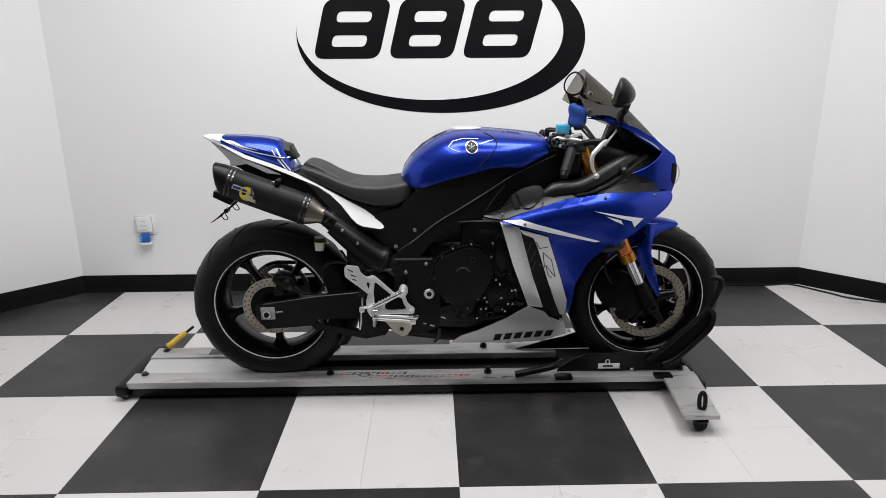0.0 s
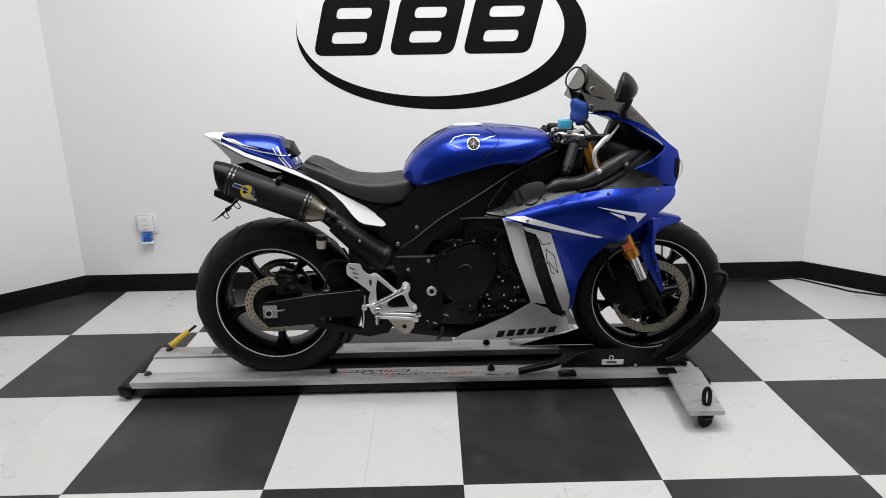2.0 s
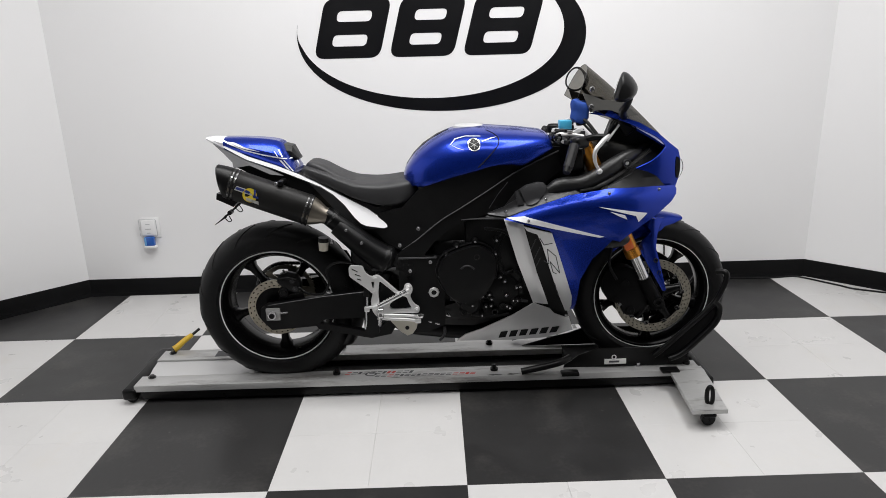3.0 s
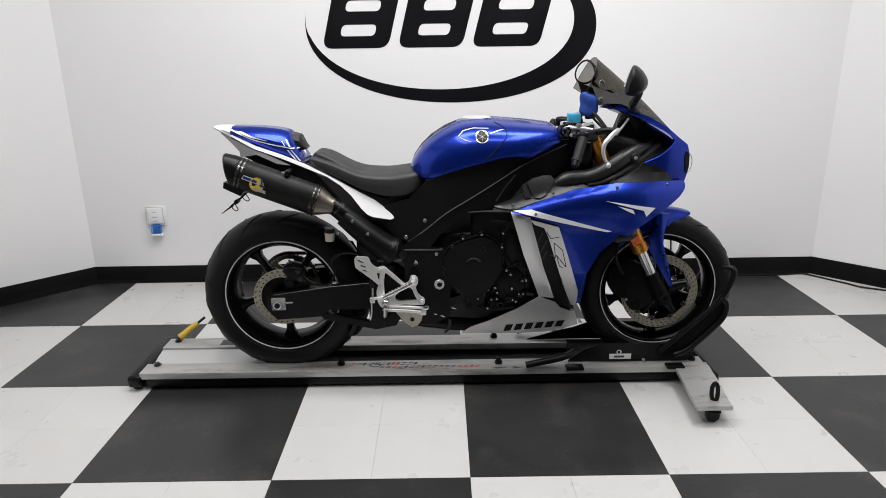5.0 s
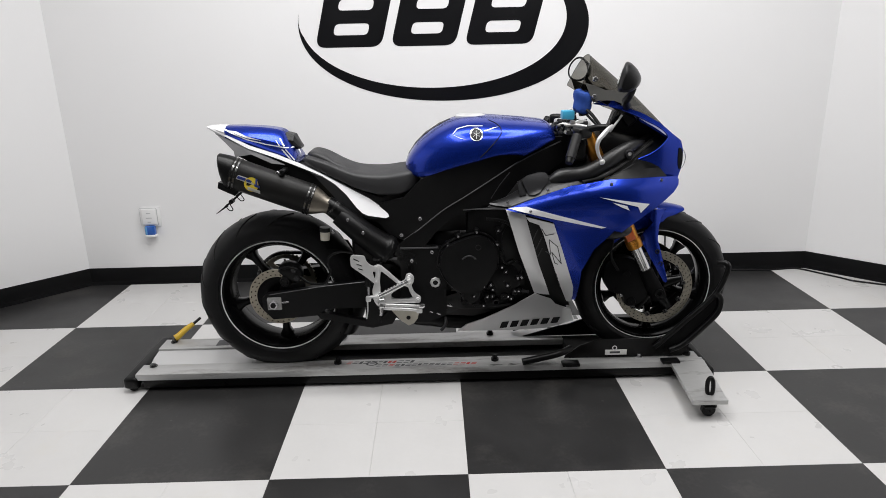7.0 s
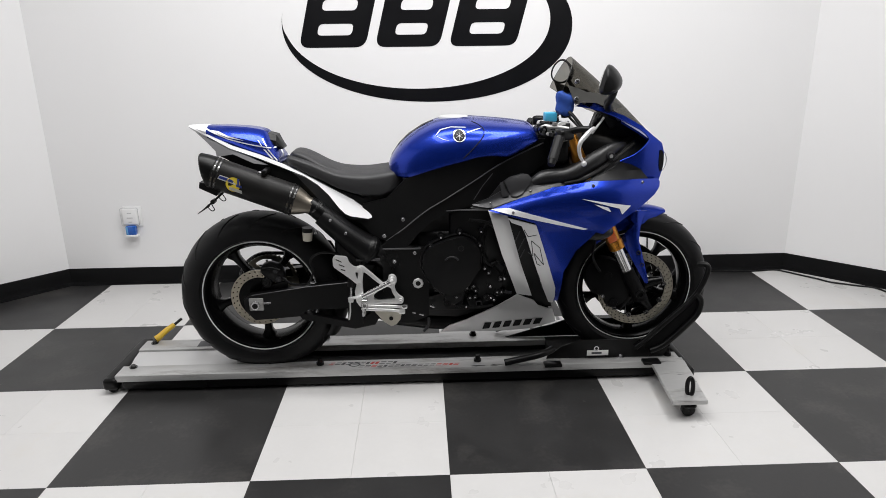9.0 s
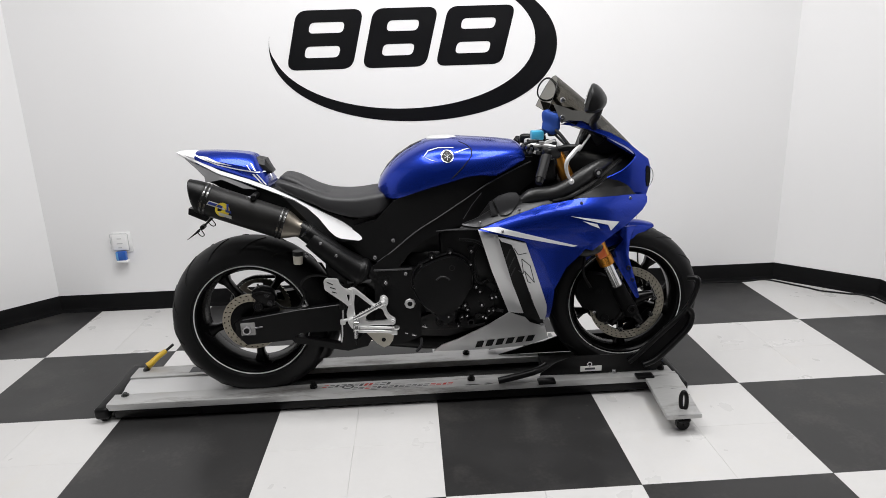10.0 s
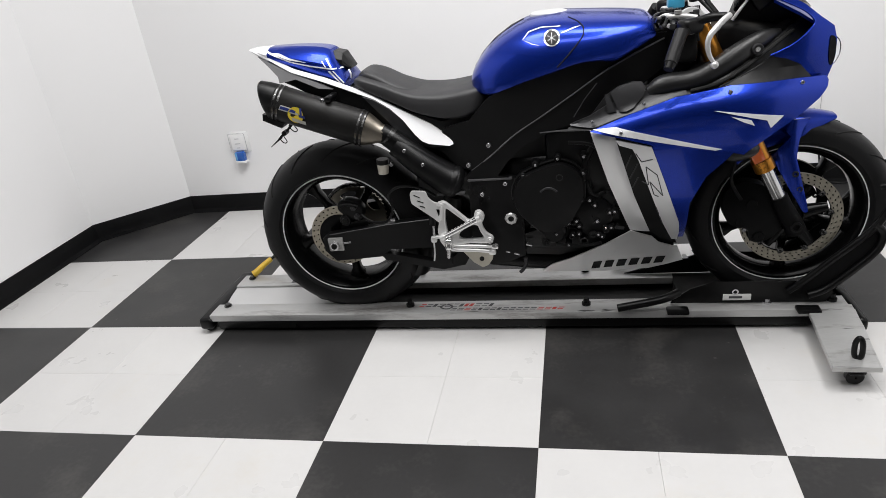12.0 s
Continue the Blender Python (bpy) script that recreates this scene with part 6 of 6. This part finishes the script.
part("cockpit_floor", loft(B(), [[P(x, -w, z), P(x, w, z), P(x, w, z - 0.03), P(x, -w, z - 0.03)] for x, w, z in ((0.42, 0.14, 0.83), (0.55, 0.13, 0.88), (0.70, 0.09, 0.94))]), PLASTIC, bike)

# mirrors
for s in (-1,):
    def section(y, k, dx, dz):
        pts = [(0.525, 1.202), (0.512, 1.165), (0.503, 1.126), (0.506, 1.110), (0.530, 1.106), (0.556, 1.112), (0.574, 1.130), (0.577, 1.152), (0.562, 1.178), (0.541, 1.197)]
        pts = rounded(pts, 0.014, 3)
        return [P(0.54 + (x - 0.54) * k + dx, y, 1.15 + (z - 1.15) * k + dz) for x, z in pts]
    bm = loft(B(), [section(s * y, k, dx, dz) for y, k, dx, dz in ((0.276, 0.50, 0.020, -0.010), (0.286, 0.80, 0.013, -0.004), (0.312, 1.0, 0.004, 0), (0.355, 0.98, -0.010, 0), (0.385, 0.8, -0.021, -0.004), (0.398, 0.5, -0.026, -0.010))])
    mir = part("mirror", bm, PLASTIC, bike, "black wing mirror", 50)
    bm = B()
    ring = [P(0.4985 + 0.289 * (z - 1.126) - 0.33 * (y - 0.328), s * y, z) for y, z in [(0.328 + 0.046 * math.cos(t), 1.152 + 0.038 * math.sin(t)) for t in (2 * math.pi * i / 28 for i in range(28))]]
    bm.faces.new([bm.verts.new(p) for p in ring])
    bmesh.ops.solidify(bm, geom=bm.faces[:], thickness=0.002)
    part("mirror_glass", bm, MIRROR, mir)
    part("mirror_stem", tube(B(), [P(0.556, s * 0.315, 1.118), P(0.554, s * 0.290, 1.095), P(0.562, s * 0.22, 1.072), P(0.592, s * 0.13, 1.048)], 0.010, 10, 5, r1=0.015), PLASTIC, mir)
# far mirror, seen from its glass side: an oval shell behind the glass
mc, mu, mv, mn = Vector(P(0.517, 0.328, 1.160)), Vector((0.66, -0.75, 0.0)).normalized(), Vector((0.10, 0.12, 1.0)).normalized(), Vector((0.75, 0.66, -0.15)).normalized()


def mirror_ring(k, depth, n=32):
    return [mc + mn * depth + mu * 0.048 * k * math.cos(t) * (1 - 0.16 * math.sin(t)) + mv * 0.046 * k * math.sin(t) for t in (2 * math.pi * i / n for i in range(n))]


mir = part("mirror", loft(B(), [mirror_ring(k, d) for k, d in ((0.97, 0.002), (1.0, 0.004), (0.99, 0.014), (0.85, 0.034), (0.5, 0.050), (0.15, 0.054))]), PLASTIC, bike, "black wing mirror", 60)
part("mirror_rim", tube(B(), mirror_ring(0.985, 0.001), 0.0045, 8, closed=True), PLASTIC, mir)
part("mirror_glass", loft(B(), [mirror_ring(0.96, d) for d in (-0.0008, 0.0012)]), MIRROR, mir)
part("mirror_stem", tube(B(), [mc + mn * 0.04 - mv * 0.02, P(0.552, 0.300, 1.112), P(0.580, 0.24, 1.070), P(0.640, 0.13, 1.030)], 0.007, 10, 5, r1=0.009), PLASTIC, mir)
# handlebars
for s in (-1, 1):
    bar = part("handlebar", tube(B(), [P(0.455, s * 0.12, 0.985), P(0.4255, s * 0.21, 0.9705), P(0.3963, s * 0.275, 0.9604)], 0.011, 12), STEEL_BLACK, bike)
    part("grip", tube(B(), [P(0.3902, s * 0.28, 0.9673), P(0.3585, s * 0.335, 0.9013)], 0.0165, 14), TYRE, bar, "black rubber grip")
    part("bar_end", tube(B(), [P(0.3585, s * 0.335, 0.9013), P(0.3526, s * 0.345, 0.8887)], 0.015, 12, r1=0.012), STEEL_BLACK, bar)
    part("switch_box", box(B(), -0.021, 0.021, -0.03, 0.03, -0.019, 0.019, 0.012, seg=3, m=Matrix.Translation(P(0.4183, s * 0.235, 0.9718)) @ Matrix.Rotation(radians(s * 60), 4, "Z")), STEEL_BLACK, bar)
    part("lever", tube(B(), [P(0.4625, s * 0.335, 0.9771), P(0.4478, s * 0.343, 0.9625), P(0.4421, s * 0.345, 0.9416), P(0.4468, s * 0.345, 0.9168), P(0.4573, s * 0.345, 0.8978)], 0.0082, 10, 5, r1=0.0050), ALU_LIGHT, bar, "bright silver lever")
    part("lever_root", tube(B(), [P(0.4958, s * 0.315, 1.0006), P(0.4801, s * 0.325, 0.9926), P(0.4606, s * 0.335, 0.9752)], 0.0070, 10, 4, r1=0.0084), ALU_LIGHT, bar)
    part("lever_perch", tube(B(), [P(0.4244, s * 0.225, 0.9751), P(0.4602, s * 0.25, 0.9898), P(0.4955, s * 0.27, 0.9916)], 0.011, 10, 3), STEEL_BLACK, bar)
    bm = B()
    bmesh.ops.create_uvsphere(bm, u_segments=14, v_segments=10, radius=0.0098, matrix=Matrix.Translation(P(0.4602, s * 0.345, 0.8911)))
    part("lever_ball", bm, ALU_LIGHT, bar)
crng = random.Random(11)
for k in range(22):
    x, y, z, r = crng.uniform(0.345, 0.455), crng.uniform(-0.20, -0.05), crng.uniform(0.962, 1.002), crng.uniform(0.004, 0.011)
    turn = Matrix.Translation(P(x, y, z)) @ Matrix.Rotation(crng.uniform(0, 3), 4, "Z") @ Matrix.Rotation(crng.uniform(-0.6, 0.6), 4, "Y")
    part("clamp_fitting", box(B(), -r * 1.6, r * 1.6, -r, r, -r * 0.7, r * 0.7, r * 0.3, m=turn), crng.choice((GREY, PLASTIC, STEEL_BLACK, PLASTIC, PLASTIC_GREY, CAST)), bike)
for k in range(8):
    a, c = crng.uniform(-0.16, -0.06), crng.uniform(-0.16, -0.06)
    part("cable", tube(B(), [P(0.345 + 0.012 * k, a, 0.960), P(0.36 + 0.012 * k, (a + c) / 2, 0.998 - 0.003 * (k % 3)), P(0.40 + 0.010 * k, c, 0.978), P(0.42 + 0.008 * k, c, 0.92)], 0.0038, 8, 5), PLASTIC, bike)
part("red_switch", box(B(), 0.412, 0.422, YM - 0.236, YM - 0.230, 0.975, 0.980, 0.001), RED, bike)
part("top_clamp", box(B(), 0.385, 0.475, YM - 0.13, YM + 0.13, 0.962, 0.985, 0.008), CAST, bike, "silver top clamp")
part("steering_head", box(B(), 0.33, 0.475, YM - 0.085, YM + 0.085, 0.76, 0.955, 0.015), PLASTIC, bike)
part("loom_cover", box(B(), 0.40, 0.455, YM - 0.150, YM - 0.06, 0.86, 0.965, 0.015), PLASTIC, bike)
part("lower_clamp", box(B(), 0.47, 0.57, YM - 0.13, YM + 0.13, 0.78, 0.81, 0.01), STEEL_BLACK, bike)
for x, y, z, r in ((0.392, -0.125, 0.992, 0.010), (0.418, -0.150, 0.996, 0.013), (0.385, -0.08, 0.998, 0.012), (0.44, -0.165, 1.0, 0.009)):
    part("clamp_block", box(B(), x - r, x + r, YM + y - r * 1.4, YM + y + r * 1.2, z - 0.012, z + 0.004, 0.003), GREY, bike)
part("master_cylinder", tube(B(), [P(0.372, -0.17, 0.990), P(0.405, -0.185, 0.992), P(0.440, -0.195, 0.986)], 0.0065, 12, 3), ALU, bike, "silver master cylinder")
part("master_cap", rod(B(), P(0.395, -0.18, 0.998), P(0.395, -0.18, 1.006), 0.010), ALU, bike)
part("clip_on_clamp", lathe(B(), [(0.024, -0.012), (0.034, -0.010), (0.034, 0.010), (0.024, 0.012)], 0.43, YM - 0.165, 0.975, 24), CAST, bike)
part("banjo_fitting", tube(B(), [P(0.35, -0.15, 0.985), P(0.365, -0.165, 0.994), P(0.385, -0.17, 0.990)], 0.006, 10, 3), CAST, bike)
part("ignition", rod(B(), P(0.43, 0, 0.98), P(0.425, 0, 1.005), 0.02), STEEL_BLACK, bike)
for a, r in (([(0.440, -0.11, 1.045), (0.462, -0.13, 1.030), (0.485, -0.15, 1.000), (0.500, -0.16, 0.975), (0.502, -0.14, 0.94)], 0.0062), ([(0.40, -0.17, 0.980), (0.37, -0.12, 0.990), (0.35, -0.06, 0.982), (0.36, 0.0, 0.95)], 0.006), ([(0.35, -0.13, 0.955), (0.345, -0.10, 0.975), (0.36, -0.06, 0.985), (0.40, -0.02, 0.98)], 0.007)):
    part("cable", tube(B(), [P(*p) for p in a], r, 8, 6), PLASTIC, bike)
part("fluid_reservoir", rod(B(), P(0.452, -0.095, 1.018), P(0.444, -0.10, 1.06), 0.018, 0.024), PLASTIC, bike)
bm = loft(B(), [[P(0.445 + dx + 1.12 * r * (1 + 0.06 * math.sin(3 * t + z * 70) + 0.03 * math.sin(7 * t - z * 40)) * math.cos(t), -0.10 + r * math.sin(t), z + 0.006 * math.sin(2 * t + 1) * (0.3 + 0.7 * (1.1 - z) / 0.07) - 0.004 * math.cos(t)) for t in (2 * math.pi * i / 30 for i in range(30))] for r, dx, z in ((0.020, -0.008, 1.028), (0.026, -0.006, 1.033), (0.0285, -0.002, 1.042), (0.0285, 0.0, 1.052), (0.0275, 0.001, 1.060), (0.030, 0.002, 1.070), (0.031, 0.001, 1.082), (0.030, 0.0, 1.092), (0.026, -0.002, 1.098), (0.016, -0.004, 1.102), (0.002, -0.004, 1.103))])
part("reservoir_sock", bm, CLOTH, bike, "blue cloth sock over fluid reservoir")
part("reservoir_stay", tube(B(), [P(0.445, -0.10, 1.036), P(0.462, -0.11, 1.015), P(0.490, -0.13, 0.985)], 0.0045, 8), PLASTIC, bike)
part("clutch_reservoir", box(B(), 0.389, 0.433, YM - 0.03, YM + 0.015, 0.994, 1.026, 0.004), CYAN, bike, "light blue plastic cap")
part("clamp_bolt", rod(B(), P(0.40, -0.05, 0.985), P(0.40, -0.05, 0.998), 0.012), CHROME, bike)
part("clamp_bolt", rod(B(), P(0.45, -0.09, 0.985), P(0.448, -0.09, 1.0), 0.016), CHROME, bike)

# fork, fender, front brake
for s in (-1, 1):
    y = s * 0.105
    leg = part("fork_tube", tube(B(), [P(0.461, y, 0.952), P(0.655, y, 0.545)], 0.0265, 20), GOLD, bike, "gold anodised fork tube")
    part("fork_collar", tube(B(), [P(0.6478, y, 0.560), P(0.663, y, 0.528)], 0.030, 20), GOLD, leg)
    part("fork_slider", tube(B(), [P(0.660, y, 0.534), P(0.716, y, 0.418)], 0.0215, 20), CHROME, leg, "chrome fork slider")
    part("fork_foot", tube(B(), [P(0.706, y, 0.440), P(0.722, y, 0.405), P(0.757, y, 0.345), P(0.766, y, 0.322)], 0.026, 16, r1=0.030), CALIPER, leg)
    part("axle_bore", lathe(B(), [(0.010, -0.003), (0.017, -0.003), (0.017, 0.003), (0.010, 0.003)], 0.757, YM + s * 0.136, 0.349, 20), ENGINE, leg)
    part("fork_reflector", box(B(), -0.017, 0.017, -0.006, 0.006, -0.030, 0.030, 0.004, m=Matrix.Translation(P(0.627, y + s * 0.029, 0.588)) @ Matrix.Rotation(radians(-25), 4, "Y")), ORANGE, leg, "orange reflector")
    cal = part("front_caliper", panel(B(), [(0.560, 0.455), (0.60, 0.480), (0.66, 0.475), (0.71, 0.43), (0.728, 0.37), (0.715, 0.315), (0.67, 0.285), (0.635, 0.300), (0.625, 0.340), (0.595, 0.345), (0.57, 0.360), (0.555, 0.40)], lambda x, z: 0.118 - 2.2 * ((x - 0.64) ** 2 + (z - 0.38) ** 2), 0.05, 0.03, s, 3), CALIPER, bike, "black radial brake caliper")
    for x, z in ((0.633, 0.42), (0.606, 0.36), (0.66, 0.31)):
        part("caliper_piston", lathe(B(), [(0.002, -0.003), (0.015, -0.003), (0.017, 0.0), (0.017, 0.004), (0.002, 0.004)], x, YM + s * 0.112, z, 18), CALIPER, cal)
    bolt(0.612, s * 0.131, 0.345, 1.3)
    part("front_hose", tube(B(), [P(0.60, s * 0.12, 0.44), P(0.57, s * 0.115, 0.50), P(0.58, s * 0.10, 0.58), P(0.56, s * 0.08, 0.68)], 0.005, 8, 5), PLASTIC, bike)
part("front_axle", rod(B(), P(FX, -0.13, FZ), P(FX, 0.13, FZ), 0.012), STEEL, bike)
bm = B()
rings = []
for i in range(17):
    a = radians(132 - i * 3.85)
    f = i / 16
    hw = 0.066 if f < 0.7 else 0.066 - 0.032 * (f - 0.7) / 0.3
    drop = 0.075 * (1 - 0.9 * max(0.0, (f - 0.5) / 0.5) ** 2)
    ring = []
    for j in range(13):
        b = radians(-90 + 15 * j)
        rr = FR + 0.018 - drop * (1 - math.cos(b)) ** 1.1
        ring.append((FX + rr * math.cos(a), YM + hw * math.sin(b), FZ + rr * math.sin(a)))
    ring += [(p[0] + 0.003 * math.cos(a), p[1] * 1.0, p[2] + 0.003 * math.sin(a)) for p in ring[::-1]]
    rings.append(ring)
part("front_fender", loft(bm, rings), BLUE, bike, "glossy blue front fender", 50)
for s in (-1, 1):
    out = [(0.700, 0.664), (0.785, 0.658), (0.764, 0.632), (0.752, 0.603), (0.748, 0.552), (0.764, 0.496), (0.785, 0.417), (0.791, 0.390), (0.784, 0.386), (0.776, 0.390), (0.734, 0.463), (0.702, 0.520), (0.684, 0.560), (0.703, 0.588), (0.728, 0.616), (0.708, 0.640)]
    leg = part("fender_leg", panel(B(), out, lambda x, z: interp(z, [0.38, 0.5, 0.60, 0.67], [0.098, 0.090, 0.080, 0.052]) + 0.016 * (1 - min(1, ((x - interp(z, [0.39, 0.46, 0.57, 0.66], [0.785, 0.752, 0.725, 0.735])) / 0.040) ** 2)), 0.006, 0.010, s), BLUE, bike, "blue fender stay")
    for x, z in ((0.747, 0.507), (0.762, 0.459)):
        part("stay_bolt", lathe(B(), [(0.0001, s * 0.104), (0.004, s * 0.104), (0.0055, s * 0.1085), (0.0085, s * 0.1085), (0.0095, s * 0.104), (0.0095, s * 0.08), (0.0001, s * 0.08)], x, YM, z, 16), PLASTIC_GREY, leg)

# ---- floor: square vinyl tiles, laid four to a chequer field ----
floor = thing("floor", (0, 0, 0), "black and white chequered vinyl tile floor, lightly scuffed", "floor", kind="structure")
part("floor_bed", box(B(), -2.6, 2.6, -8.65, 1.40, -0.06, -0.0032), SEAM, floor)
H = T / 2
g = 0.00015
TILES = {}
for dark in (0, 1):
    me = bpy.data.meshes.new("tile")
    e = 0.0 if dark else g
    _t = box(B(), e, H - e, e, H - e, -0.0032, 0.0, 0.0 if dark else 0.0005, seg=1)
    _t.to_mesh(me)
    _t.free()
    finish(me, TILE_B if dark else TILE_W)
    TILES[dark] = me
for r in range(-6, 5):
    for c in range(-8, 8):
        dark = (c // 2 + r // 2) % 2
        ob = new("tile", TILES[dark])
        ob.parent = floor
        ob.location = (c * H, r * H, 0)
for dark, mat in ((0, TILE_W), (1, TILE_B)):
    bm = B()
    for r in range(-14, -3):
        for c in range(-4, 4):
            if (c + r) % 2 == dark:
                box(bm, c * T + g, c * T + T - g, r * T + g, r * T + T - g, -0.0032, 0.0)
    tagged(part("far_tiles", bm, mat, floor), kind="stuff")
